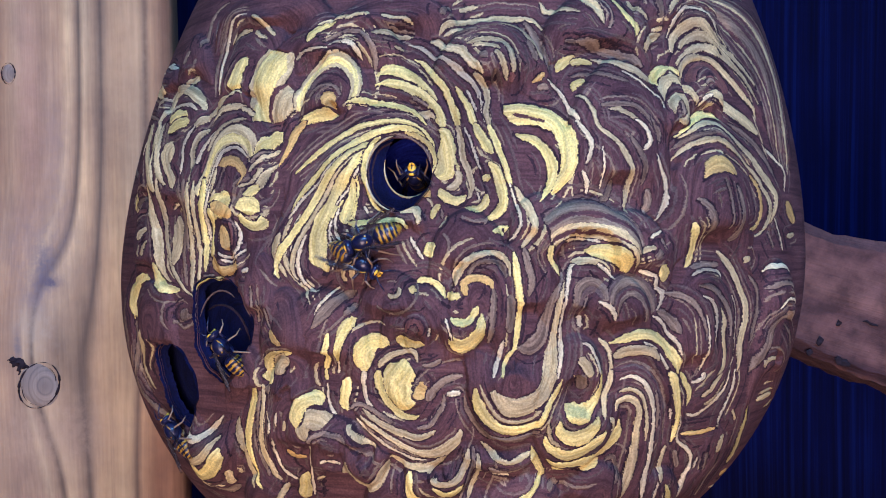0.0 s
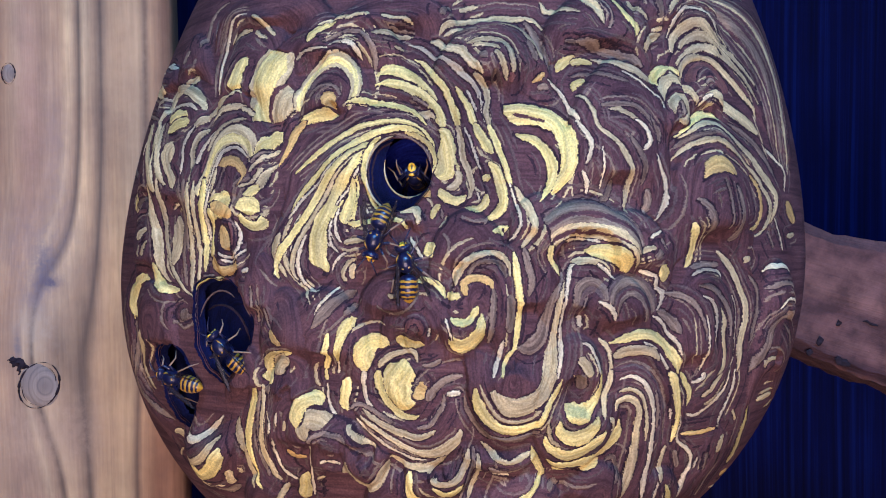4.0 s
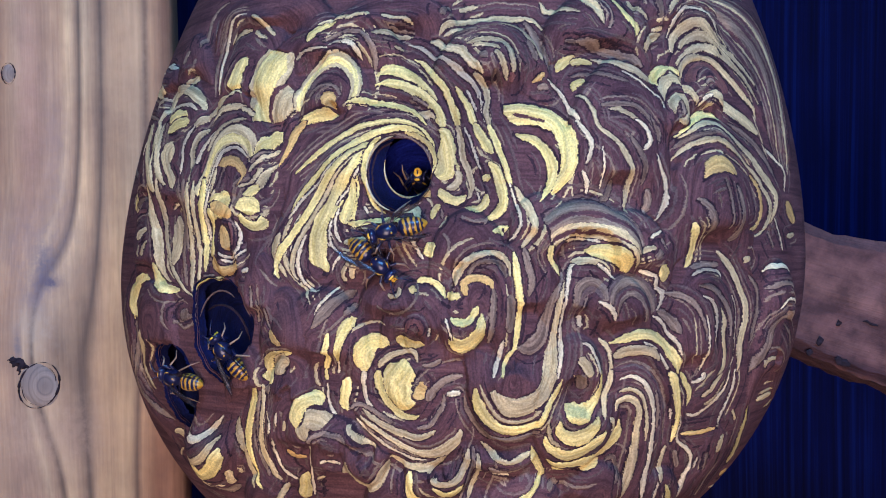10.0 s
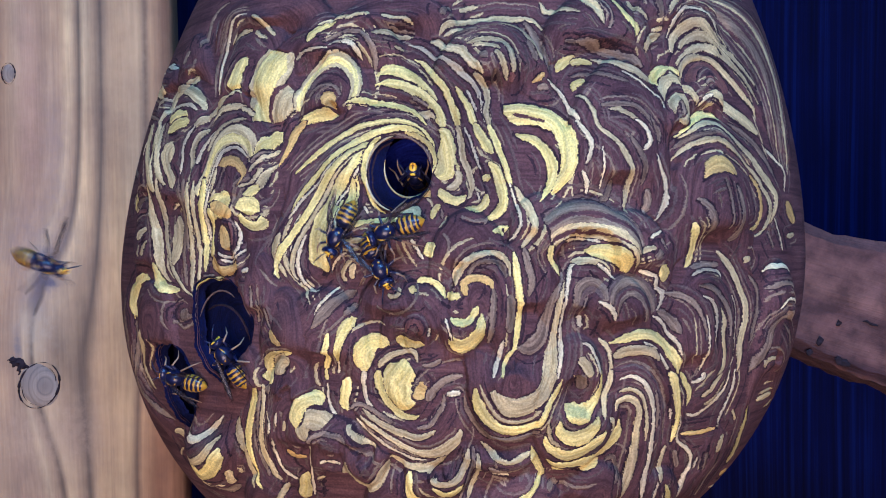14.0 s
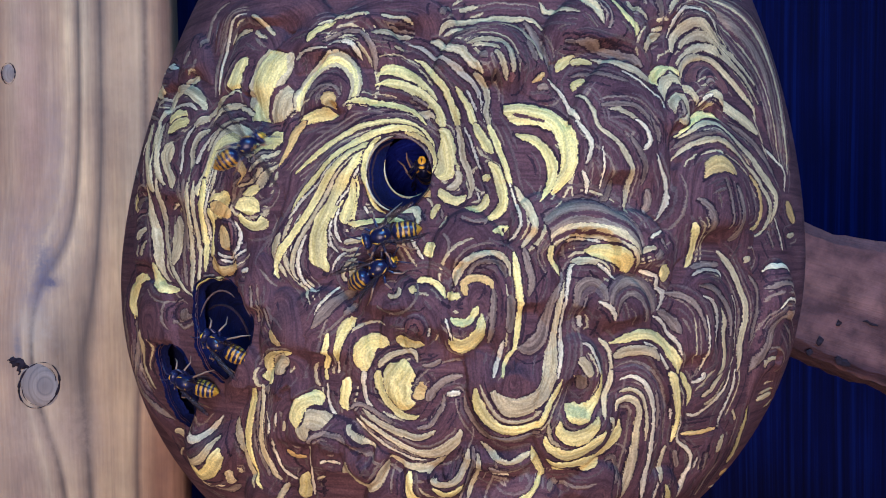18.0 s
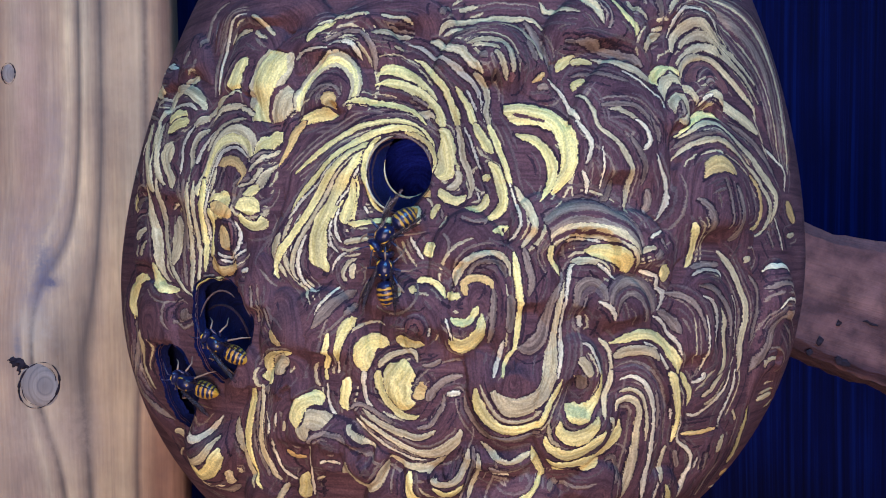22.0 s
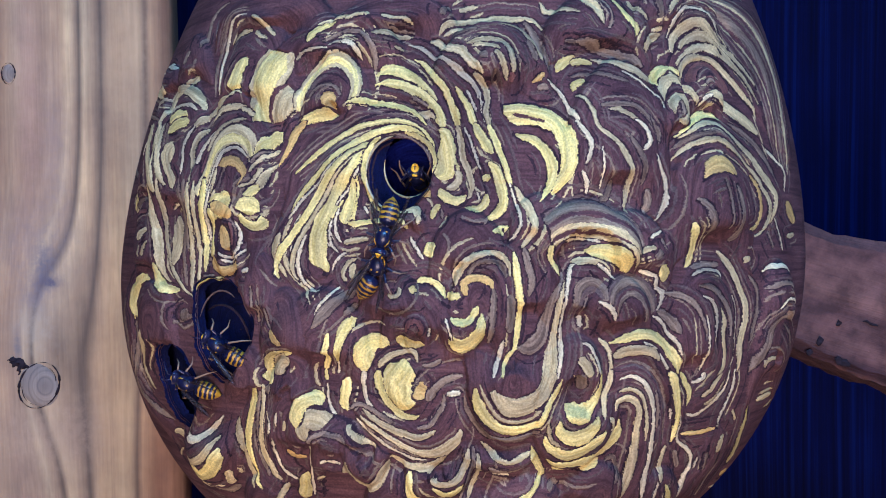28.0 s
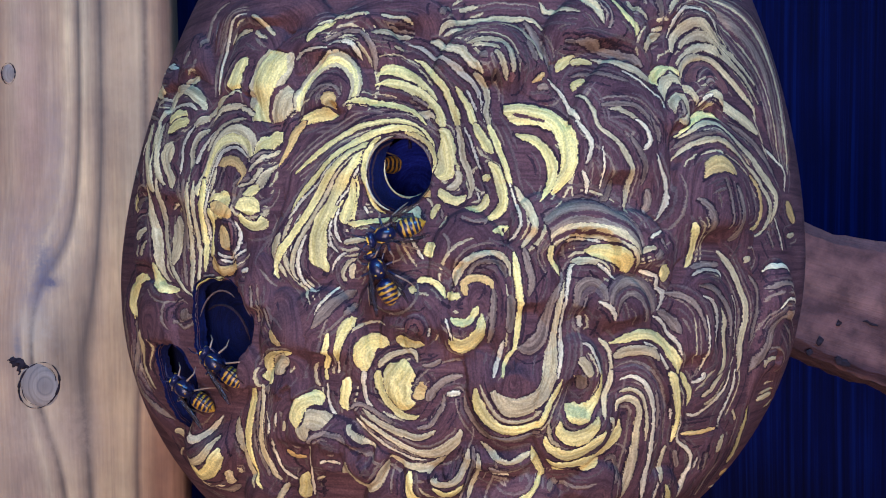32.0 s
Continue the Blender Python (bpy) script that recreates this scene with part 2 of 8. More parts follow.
# ---- the shed: boards all round, an open doorway in the front wall ----
def planks(holder, axis, start, stop, width, fixed, thick, low, high):
    """Upright boards butted side by side along x or y."""
    n = max(1, round((stop - start) / width))
    w = (stop - start) / n
    for k in range(n):
        a, b = start + k * w + 0.0012, start + (k + 1) * w - 0.0012
        lift = 0.001 * (k % 3)
        if axis == "x":
            bm = box_bm(a - (a + b) / 2, -thick / 2, low, b - (a + b) / 2, thick / 2, high, 0.002)
            place = ((a + b) / 2, fixed + lift, 0)
        else:
            bm = box_bm(-thick / 2, a - (a + b) / 2, low, thick / 2, b - (a + b) / 2, high, 0.002)
            place = (fixed + lift, (a + b) / 2, 0)
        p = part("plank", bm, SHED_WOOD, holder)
        p.location = place


def wall(name, label):
    return tagged(new(name), label, "wall", kind="structure")


XL, XR, YF, YB, ZT = -1.0, 1.2, -1.6, 0.30, 3.05
planks(wall("wall_north", "upright boards of a shed wall, the gloom put into their navy colour"), "x", XL, XR, 0.183, YB + 0.012, 0.02, 0.0, ZT)
planks(wall("wall_west", "upright boards of a shed wall, the gloom put into their navy colour"), "y", YF, YB, 0.19, XL - 0.012, 0.02, 0.0, ZT)
planks(wall("wall_east", "upright boards of a shed wall, the gloom put into their navy colour"), "y", YF, YB, 0.19, XR + 0.012, 0.02, 0.0, ZT)
front = wall("wall_south", "boards beside an open doorway, the gloom put into their navy colour")
planks(front, "x", XL, -0.95, 0.11, YF - 0.012, 0.02, 0.0, ZT)
planks(front, "x", 0.10, XR, 0.11, YF - 0.012, 0.02, 0.0, ZT)
lintel = part("plank", box_bm(-0.525, -0.01, 2.98, 0.525, 0.01, ZT), SHED_WOOD, front)
lintel.location = (-0.425, YF - 0.012, 0)
tagged(mesh_object("floor", box_bm(XL - 0.03, YF - 0.03, -0.05, XR + 0.03, YB + 0.03, 0.0), BEAM_WOOD), "bare brown timber floor of the shed", "floor", kind="structure")
tagged(mesh_object("ceiling", box_bm(XL - 0.03, YF - 0.03, ZT, XR + 0.03, YB + 0.03, ZT + 0.03), SHED_WOOD), "dark boarded shed ceiling", "ceiling", kind="structure")
GROUND = plain("grass_ground", (0.07, 0.10, 0.035), 0.95, vary=0.4, scale=6)
tagged(mesh_object("ground", box_bm(-400, -400, -0.5, 400, 400, -0.06), GROUND), "grassy ground outside the shed", "ground", kind="structure")


def post():
    w, d = 0.045, 0.007
    bm = box_bm(-w, -d, -1.896, w, d, ZT - 1.904, 0.0035)
    ob = tagged(mesh_object("timber_board", bm, POST_WOOD), "pale weathered upright timber board with knots and flowing grain", "board")
    ob.matrix_basis = Matrix.Translation((-0.1242, 0.0525, 1.9)) @ pose(0, 0, 0, 0, -1.76, 0)
    k = bmesh.new()
    bmesh.ops.create_uvsphere(k, u_segments=28, v_segments=12, radius=1.0, matrix=Matrix.LocRotScale((0, 0, 0), Euler((0, radians(-30), 0)), (0.0054, 0.0014, 0.0066)))
    kn = part("knot", k, KNOT_WOOD, ob, "oval grey knot")
    kn.location = (0.0053, -0.0066, -0.0344)
    rim = bmesh.new()
    ring(rim, 0.0054, 0.0067, 0.00036, -30)
    ring(rim, 0.0045, 0.0056, 0.00014, -28)
    ring(rim, 0.0033, 0.0041, 0.00010, -25)
    part("knot_rim", rim, KNOT_DARK, ob, "dark bark ring round the knot").location = (0.0053, -0.0072, -0.0344)
    hole = bmesh.new()
    for dx, dz, sx, sz in ((0, 0, 0.0021, 0.0014), (0.0018, -0.0012, 0.0017, 0.0005), (0.0004, -0.0017, 0.0006, 0.0015), (-0.0014, 0.0010, 0.0012, 0.0006)):
        bmesh.ops.create_icosphere(hole, subdivisions=3, radius=1.0, matrix=Matrix.LocRotScale((dx, 0, dz), None, (sx, 0.0006, sz)))
    for v in hole.verts:
        v.co += Vector((noise.noise(v.co * 1300), 0, noise.noise(v.co * 1300 + Vector((5, 0, 0))))) * 0.0008
    part("knot_crack", hole, KNOT_DARK, ob, "small dark rotted hole").location = (-0.0006, -0.0069, -0.0279)
    k2 = bmesh.new()
    bmesh.ops.create_uvsphere(k2, u_segments=20, v_segments=10, radius=1.0, matrix=Matrix.Diagonal((0.0019, 0.0008, 0.0028, 1)))
    part("knot", k2, KNOT_WOOD, ob, "small brown knot").location = (-0.0007, -0.0067, 0.0533)
    rim2 = bmesh.new()
    ring(rim2, 0.0019, 0.0030, 0.00022, 0)
    part("knot_rim", rim2, KNOT_DARK, ob, "dark bark ring round the knot").location = (-0.0007, -0.0070, 0.0533)
    return ob


def ring(bm, rx, rz, r, turn):
    c, s = math.cos(radians(turn)), math.sin(radians(turn))
    pts = []
    for i in range(41):
        a = 2 * math.pi * i / 40
        x, z = rx * math.cos(a), rz * math.sin(a)
        pts.append((x * c - z * s, 0, x * s + z * c))
    tube_bm(pts, [r * (0.55 + 0.45 * math.sin(0.31 * i + 1.0) + 0.25 * math.sin(1.7 * i)) if i < 40 else r * 0.6 for i in range(41)], 6, bm)


post()


def beam():
    bm = bmesh.new()
    n = 160
    rows = []
    for i in range(n + 1):
        x = -0.03 + 0.63 * i / n
        swell = 0.11 * min(max(x, 0.0), 0.05)
        low = -0.0226 - swell - 0.0016 * noise.noise((x * 40, 0, 0)) - 0.0014 * noise.noise((x * 160, 3, 0))
        high = 0.0226 + swell + 0.0018 * noise.noise((x * 40, 7, 0)) + 0.0014 * noise.noise((x * 160, 9, 0))
        prof = [(-0.016, low + 0.002), (-0.019, low + 0.005), (-0.0195, 0), (-0.019, high - 0.005), (-0.016, high - 0.001), (0.018, high), (0.018, low)]
        rows.append([bm.verts.new((x, y, z)) for y, z in prof])
    for a, b in zip(rows, rows[1:]):
        for k in range(7):
            bm.faces.new((a[k], a[(k + 1) % 7], b[(k + 1) % 7], b[k]))
    bm.faces.new(rows[0])
    bm.faces.new(rows[-1][::-1])
    bmesh.ops.recalc_face_normals(bm, faces=bm.faces[:])
    # grain runs along the beam: the mesh is built upright and laid over
    turn = Matrix.Rotation(radians(90), 4, "Y")
    bm.transform(turn)
    for v in bm.verts:
        v.co += Vector((noise.noise(v.co * 90), noise.noise(v.co * 90 + Vector((9, 0, 0))), 0)) * 0.0012
    ob = tagged(mesh_object("timber_beam", bm, BEAM_WOOD, smooth=False), "rough brown sawn timber beam with bark flecks", "beam")
    ob.matrix_basis = Matrix.Translation((0.125, 0.135, 1.8887)) @ pose(0, 0, 0, 0, 17.3, 0) @ turn.inverted()
    back = ob.matrix_basis.inverted()
    for x, z, rx, rz in ((0.1226, 1.8727, 0.0011, 0.0016), (0.1190, 1.8690, 0.0010, 0.0009), (0.1310, 1.8655, 0.0024, 0.0013), (0.1290, 1.8663, 0.0011, 0.0014), (0.1398, 1.8788, 0.0026, 0.0004), (0.1290, 1.8790, 0.0010, 0.0012)):
        pit = bmesh.new()
        bmesh.ops.create_icosphere(pit, subdivisions=3, radius=1.0, matrix=Matrix.LocRotScale((x, 0.1152, z), Euler((0, radians(17), 0)), (rx, 0.0004, rz)))
        for v in pit.verts:
            v.co += Vector((noise.noise(v.co * 700), 0, noise.noise(v.co * 700 + Vector((5, 0, 0))))) * 0.0008
        pit.transform(back)
        part("bark_pit", pit, KNOT_DARK, ob, "dark rotted pit")
    return ob


beam()

# ---- the nest ----
A, B, CT, CB = 0.0803, 0.0795, 0.1192, 0.0776  # half width, half depth, height above and below the middle
LEAN, PT, PB = 0.0446, 1.675, 2.06  # the axis leans; fullness of the upper and the lower half
nest = tagged(new("wasp_nest"), "hanging wasp nest of scalloped brown and straw-yellow striped paper", "wasp nest")
nest.location = NEST
# the paper of the front, cell by cell: height over the bag, colour, piece, and place along and across the fibres
STEP, LEFT, LOW, WIDE, TALL = 0.00015, -0.079, -0.056, 1070, 790
heights = np.full((WIDE, TALL), -0.0002)
colours, owners = np.zeros((WIDE, TALL), int), np.zeros((WIDE, TALL), int)
along, across = (g * STEP * 1000 for g in np.meshgrid(np.arange(WIDE), np.arange(TALL), indexing="ij"))
names = ["outer_sheet"]


def shell(x, z, h):
    """Points on the nest's front, x and z across and up from its middle, h above the bare shell."""
    x, z, h = (np.asarray(v, float) for v in (x, z, h))
    c, q = np.where(z > 0, CT, CB), np.where(z > 0, PT, PB)
    xs = x - LEAN * z
    r = np.sqrt((xs / A) ** 2 + np.abs(z / c) ** q)
    k = np.where(r > 0.99, 0.99 / np.maximum(r, 1e-6), 1.0)
    xs, z = xs * k, z * k
    y = -B * np.sqrt(np.maximum(1e-5, 1 - (xs / A) ** 2 - np.abs(z / c) ** q))
    gx = 2 * xs / A ** 2
    n = np.stack([gx, 2 * y / B ** 2, np.sign(z) * q * np.abs(z / c) ** (q - 1) / c - LEAN * gx], -1)
    n /= np.linalg.norm(n, axis=-1, keepdims=True)
    return np.stack([xs + LEAN * z, y, z], -1) + n * h[..., None], n


def cell_x(v):
    return np.clip(((v - LEFT) / STEP + 0.5).astype(int), 0, WIDE - 1)


def cell_z(v):
    return np.clip(((v - LOW) / STEP + 0.5).astype(int), 0, TALL - 1)


OPENINGS = []  # (x, z, half width, half height, turn)


def ragged(a, rx, rz):
    """How far an opening's edge strays from its oval, by angle."""
    k = 0.025 if abs(rx - rz) < 0.002 else 0.07
    return 1 + k * np.sin(3 * a + 1.0) + 0.6 * k * np.sin(5 * a + 2.4) + 0.35 * k * np.sin(11 * a + 0.5)


def inside_opening(x, z, grow=0.0):
    hit = np.zeros(np.shape(x), bool)
    for ox, oz, rx, rz, turn in OPENINGS:
        c, s = math.cos(radians(turn)), math.sin(radians(turn))
        dx, dz = x - ox, z - oz
        ex, ez = (dx * c + dz * s) / (rx + grow), (-dx * s + dz * c) / (rz + grow)
        hit |= np.hypot(ex, ez) < ragged(np.arctan2(ez, ex), rx, rz)
    return hit


def to_brink(x, z):
    """Points inside an opening, moved out to its edge."""
    x, z = np.array(x, float), np.array(z, float)
    for ox, oz, rx, rz, turn in OPENINGS:
        c, s = math.cos(radians(turn)), math.sin(radians(turn))
        dx, dz = x - ox, z - oz
        ex, ez = (dx * c + dz * s) / rx, (-dx * s + dz * c) / rz
        r = np.maximum(np.hypot(ex, ez), 0.05) / ragged(np.arctan2(ez, ex), rx, rz)
        hit = r < 1
        ex, ez = ex / r * rx, ez / r * rz
        x = np.where(hit, ox + ex * c - ez * s, x)
        z = np.where(hit, oz + ex * s + ez * c, z)
    return x, z


def spline(pts, n):
    """n points at even distances on a smooth curve through pts."""
    p = np.asarray(pts, float)
    if len(p) == 2:
        dense = p[0] + (p[1] - p[0]) * np.linspace(0, 1, 50)[:, None]
    else:
        q = np.vstack([2 * p[0] - p[1], p, 2 * p[-1] - p[-2]])
        out = []
        t = np.linspace(0, 1, 24, endpoint=False)[:, None]
        for i in range(1, len(q) - 2):
            a, b, c, d = q[i - 1], q[i], q[i + 1], q[i + 2]
            out.append(0.5 * (2 * b + (c - a) * t + (2 * a - 5 * b + 4 * c - d) * t ** 2 + (3 * b - a - 3 * c + d) * t ** 3))
        dense = np.vstack(out + [p[-1:]])
    s = np.concatenate([[0], np.cumsum(np.linalg.norm(np.diff(dense, axis=0), axis=1))])
    u = np.linspace(0, s[-1], n)
    return np.stack([np.interp(u, s, dense[:, k]) for k in range(2)], -1), s[-1]


rng = np.random.RandomState(7)


def wobble(n, length, wave):
    """A soft random line of n values, about -1 to 1."""
    m = max(3, int(length / wave) + 3)
    return np.interp(np.linspace(0, m - 1, n), np.arange(m), rng.uniform(-1, 1, m))


def grid_mesh(name, pts, uvs, mats, keep, parent, label="", flat=None):
    rows, cols = pts.shape[:2]
    i = np.arange(rows * cols).reshape(rows, cols)
    quads = np.stack([i[:-1, :-1], i[:-1, 1:], i[1:, 1:], i[1:, :-1]], -1)[keep]
    mids = mats[keep]
    used, inv = np.unique(quads, return_inverse=True)
    quads = inv.reshape(-1, 4)
    v, uv = pts.reshape(-1, 3)[used], uvs.reshape(-1, 2)[used]
    me = bpy.data.meshes.new(name)
    me.vertices.add(len(v))
    me.vertices.foreach_set("co", v.astype(np.float32).ravel())
    me.loops.add(quads.size)
    me.loops.foreach_set("vertex_index", quads.astype(np.int32).ravel())
    me.polygons.add(len(quads))
    me.polygons.foreach_set("loop_start", np.arange(0, quads.size, 4, dtype=np.int32))
    me.polygons.foreach_set("loop_total", np.full(len(quads), 4, np.int32))
    slots = sorted(set(mids.tolist()))
    me.polygons.foreach_set("material_index", np.searchsorted(slots, mids).astype(np.int32))
    me.polygons.foreach_set("use_smooth", np.ones(len(quads), bool) if flat is None else ~flat[keep])
    for k in slots:
        me.materials.append(PAPER[ORDER[k]])
    layer = me.uv_layers.new(name="UVMap")
    layer.data.foreach_set("uv", uv[quads.ravel()].astype(np.float32).ravel())
    me.update(calc_edges=True)
    me.validate()
    ob = new(name, me)
    ob.parent = parent
    if label:
        ob["label"] = label
    return ob


def eased(h, r):
    """A height field with everything smaller than r cells smoothed away."""
    for axis in (0, 1):
        for _ in range(2):
            p = np.pad(h, [(r + 1, r) if k == axis else (0, 0) for k in (0, 1)], "edge")
            c = np.cumsum(p, axis, dtype=np.float64)
            n = h.shape[axis]
            h = (np.take(c, range(2 * r + 1, 2 * r + 1 + n), axis) - np.take(c, range(n), axis)) / (2 * r + 1)
    return h


def stripes(bands):
    """Colours and shares of the width from a text such as "DY2K": a digit widens the stripe before it."""
    tints, shares = [], []
    for c in bands:
        if c.isdigit():
            shares[-1] = float(c)
        else:
            tints.append(ORDER.index(c))
            shares.append(1.0)
    return np.array(tints), np.array(shares)


def sheet(outer, inner, bands, bulge, dome, thick=0.00012, name="scallop", fray=0.3, painted=False, uneven=0.045):
    """One lobe of paper between two curves (mm), laid on what is already there, in stripes from the outer to the inner edge."""
    po, lo = spline(outer, 400)
    pi, li = spline(inner, 400)
    length = max(lo, li)
    gap = np.linalg.norm(po - pi, axis=1)
    n = int(np.clip(length / 0.085, 12, 1600))
    rows = int(np.clip(1.2 * gap.max() / 0.085, 5, 500))
    q = np.linspace(0, 1, n)
    po, pi = (np.stack([np.interp(q, np.linspace(0, 1, 400), v[:, k]) for k in range(2)], -1) for v in (po, pi))
    gap = np.maximum(np.linalg.norm(po - pi, axis=1), 0.25)
    tints, shares = stripes(bands)
    nb = len(tints)
    shares = shares * np.exp(rng.uniform(-0.22, 0.22, nb))
    lines = np.concatenate([[0], np.cumsum(shares)])[:, None] / shares.sum() * np.ones((1, n))
    for k in range(nb + 1):
        amp = fray if 0 < k < nb else 0.35 * fray
        lines[k] += amp / nb * (0.6 * wobble(n, length, 5.0) + 0.4 * wobble(n, length, 1.2))
        lines[k] += 0.10 / gap * (0.8 * wobble(n, length, 0.35) + 0.7 * wobble(n, length, 0.8))
    lines = np.maximum.accumulate(lines, 0)
    s = np.linspace(-0.1, 1.1, rows)[:, None] * np.ones((1, n))
    k = np.zeros(s.shape, int)
    for line in lines:
        k += s > line[None]
    put = (k > 0) & (k <= nb)
    k = np.clip(k - 1, 0, nb - 1)
    # each stripe ends a little sooner or later than its neighbour
    e0, e1 = rng.uniform(0, uneven, nb), rng.uniform(0, uneven, nb)
    put &= (q[None] >= e0[k]) & (q[None] <= 1 - e1[k])
    p = po[None] * (1 - s[..., None]) + pi[None] * s[..., None]
    ci, cj = cell_x(p[..., 0] / 1000), cell_z(p[..., 1] / 1000)
    lo_i, hi_i, lo_j, hi_j = max(ci.min() - 30, 0), ci.max() + 31, max(cj.min() - 30, 0), cj.max() + 31
    local = heights[lo_i:hi_i, lo_j:hi_j]
    if painted:
        h = heights[ci, cj] + thick
    else:
        under = 0.8 * eased(local, 7)[ci - lo_i, cj - lo_j]
        sc = np.clip(s, 0, 1)
        e = np.clip(np.minimum(q, 1 - q) / 0.22, 0, 1)[None]
        ends = e * e * (3 - 2 * e)
        rim = sc * gap[None] if dome else np.minimum(sc, 1 - sc) * gap[None]
        brow = np.sqrt(1 - (1 - np.minimum(1, rim / 1.6)) ** 2)
        prof = np.sin(0.5 * np.pi * np.minimum(1, 1.5 * sc)) if dome else np.sin(np.pi * sc)
        mx, mz = p[..., 0] / 1000, p[..., 1] / 1000
        limb = ((mx - LEAN * mz) / A) ** 2 + np.abs(mz / np.where(mz > 0, CT, CB)) ** np.where(mz > 0, PT, PB)
        h = under + thick + bulge * np.where(mx > 0, np.clip(1 - 2.4 * (limb - 0.7), 0.3, 1), 1.0) * (0.5 * brow + 0.5 * prof) * (0.08 + 0.92 * ends)
    at = (ci[put], cj[put])
    heights[at] = h[put]
    colours[at] = tints[k[put]]
    if name:
        owners[at] = len(names)
        names.append(name)
    along[at] = (q * length)[None].repeat(rows, 0)[put]
    across[at] = (s * gap[None])[put]


def arch(x, z, w, h, turn, bands, core=0.2, lean=0.0, reach=105, square=2.0, bulge=None):
    """A shell-shaped lobe: foot at x, z (mm), half width w, height h, its crown turned clockwise from upright; bands from the rim inwards."""
    a = np.radians(np.linspace(-reach, reach, 41))
    px = np.sign(np.sin(a)) * np.abs(np.sin(a)) ** (2 / square) * w
    pz = np.sign(np.cos(a)) * np.abs(np.cos(a)) ** (2 / square) * h
    c, s = math.cos(radians(turn)), math.sin(radians(turn))
    rot = np.array([[c, s], [-s, c]])
    rim = np.stack([px, pz], -1) @ rot.T
    heart = np.array([lean * w, 0.12 * h]) @ rot.T
    inner = heart + (rim - heart) * max(core, 0.02)
    foot = np.array([x, z])
    sheet(foot + rim, foot + inner, bands, bulge if bulge is not None else min(0.0034, 0.00022 * min(w, h) + 0.0008), True, uneven=0.008)


def flow(outer, inner, bands, bulge=0.0007):
    """A combed bundle of stripes between two smooth lines (mm)."""
    sheet(outer, inner, bands, bulge, False)


laid = []  # the stripes in the order in which they were added: outer edge, inner edge, colours


def bundle(outer, inner, bands):
    """Stripes of pulp laid in between two smooth lines (mm), flush with the lobe below."""
    laid.append((np.asarray(outer, float), np.asarray(inner, float), bands))


def offset(points, widths):
    """The line moved aside (mm) by the given widths."""
    t = np.gradient(points, axis=0)
    return points + np.stack([-t[:, 1], t[:, 0]], -1) / np.maximum(np.linalg.norm(t, axis=1, keepdims=True), 1e-6) * widths


def strand(points, widths, bands="C"):
    """A narrow stripe of pulp laid in along a smooth line (mm), with its half widths."""
    c, _ = spline(np.asarray(points, float), 40)
    q = np.linspace(0, 1, 40)
    w = np.interp(q, np.linspace(0, 1, len(widths)), widths)
    w = ((0.95 if bands == "C" else STOUT) * w * np.clip(np.minimum(q, 1 - q) / 0.14, 0.08, 1) ** 0.75)[:, None]
    laid.append((offset(c, w), offset(c, -w), bands))


def lay_stripes():
    """First the thin lines that run beside each stripe, load by load of pulp, then each stripe with a dark seam round it."""
    for outer, inner, bands in laid:
        po, pi = spline(outer, 40)[0], spline(inner, 40)[0]
        for edge, way in ((po, 1.0), (pi, -1.0)):
            away = way if np.sum((offset(po, 0.1 * np.ones((40, 1))) - po) * (po - pi)) > 0 else -way
            far = 0.25
            for _ in range(3):
                half = rng.uniform(0.09, 0.26)
                far += half + rng.uniform(0.15, 0.75)
                a, b = np.sort(rng.uniform(-8, 48, 2)).astype(int)
                a, b = max(a, 0), min(b, 40)
                tint = rng.choice(list("MMMMNNTTK" if set(bands) & set("YKC") else "MMMNNNT"))
                if b - a > 8:
                    c = offset(edge, away * far * np.ones((40, 1)))[a:b]
                    w = half * np.clip(np.minimum(np.arange(b - a), b - a - 1 - np.arange(b - a)) / 5, 0.2, 1)[:, None]
                    sheet(offset(c, w), offset(c, -w), tint, 0.0, False, thick=0.0, name="", painted=True)
                far += half
    for outer, inner, bands in laid:
        po, pi = spline(outer, 40)[0], spline(inner, 40)[0]
        side = (po - pi) / np.maximum(np.linalg.norm(po - pi, axis=1, keepdims=True), 1e-6)
        wide = np.linalg.norm(po - pi, axis=1).mean()
        if set(bands) != {"D"}:
            sheet(po + side * 0.22, pi - side * 0.22, "N", 0.0, False, thick=-0.00003, name="", painted=True)
        sheet(outer, inner, bands, 0.0, False, thick=0.00003, name="stripe" if wide > 0.55 else "", fray=0.4, painted=True)


STOUT = 1.22


# entrance and the two pockets under building, as openings through the shell
OPENINGS += [(-12.6e-3, 17.6e-3, 5.8e-3, 6.8e-3, 0), (-46.9e-3, -10.8e-3, 6.1e-3, 9.6e-3, 3), (-57.8e-3, -22.8e-3, 4.2e-3, 8.6e-3, 14)]


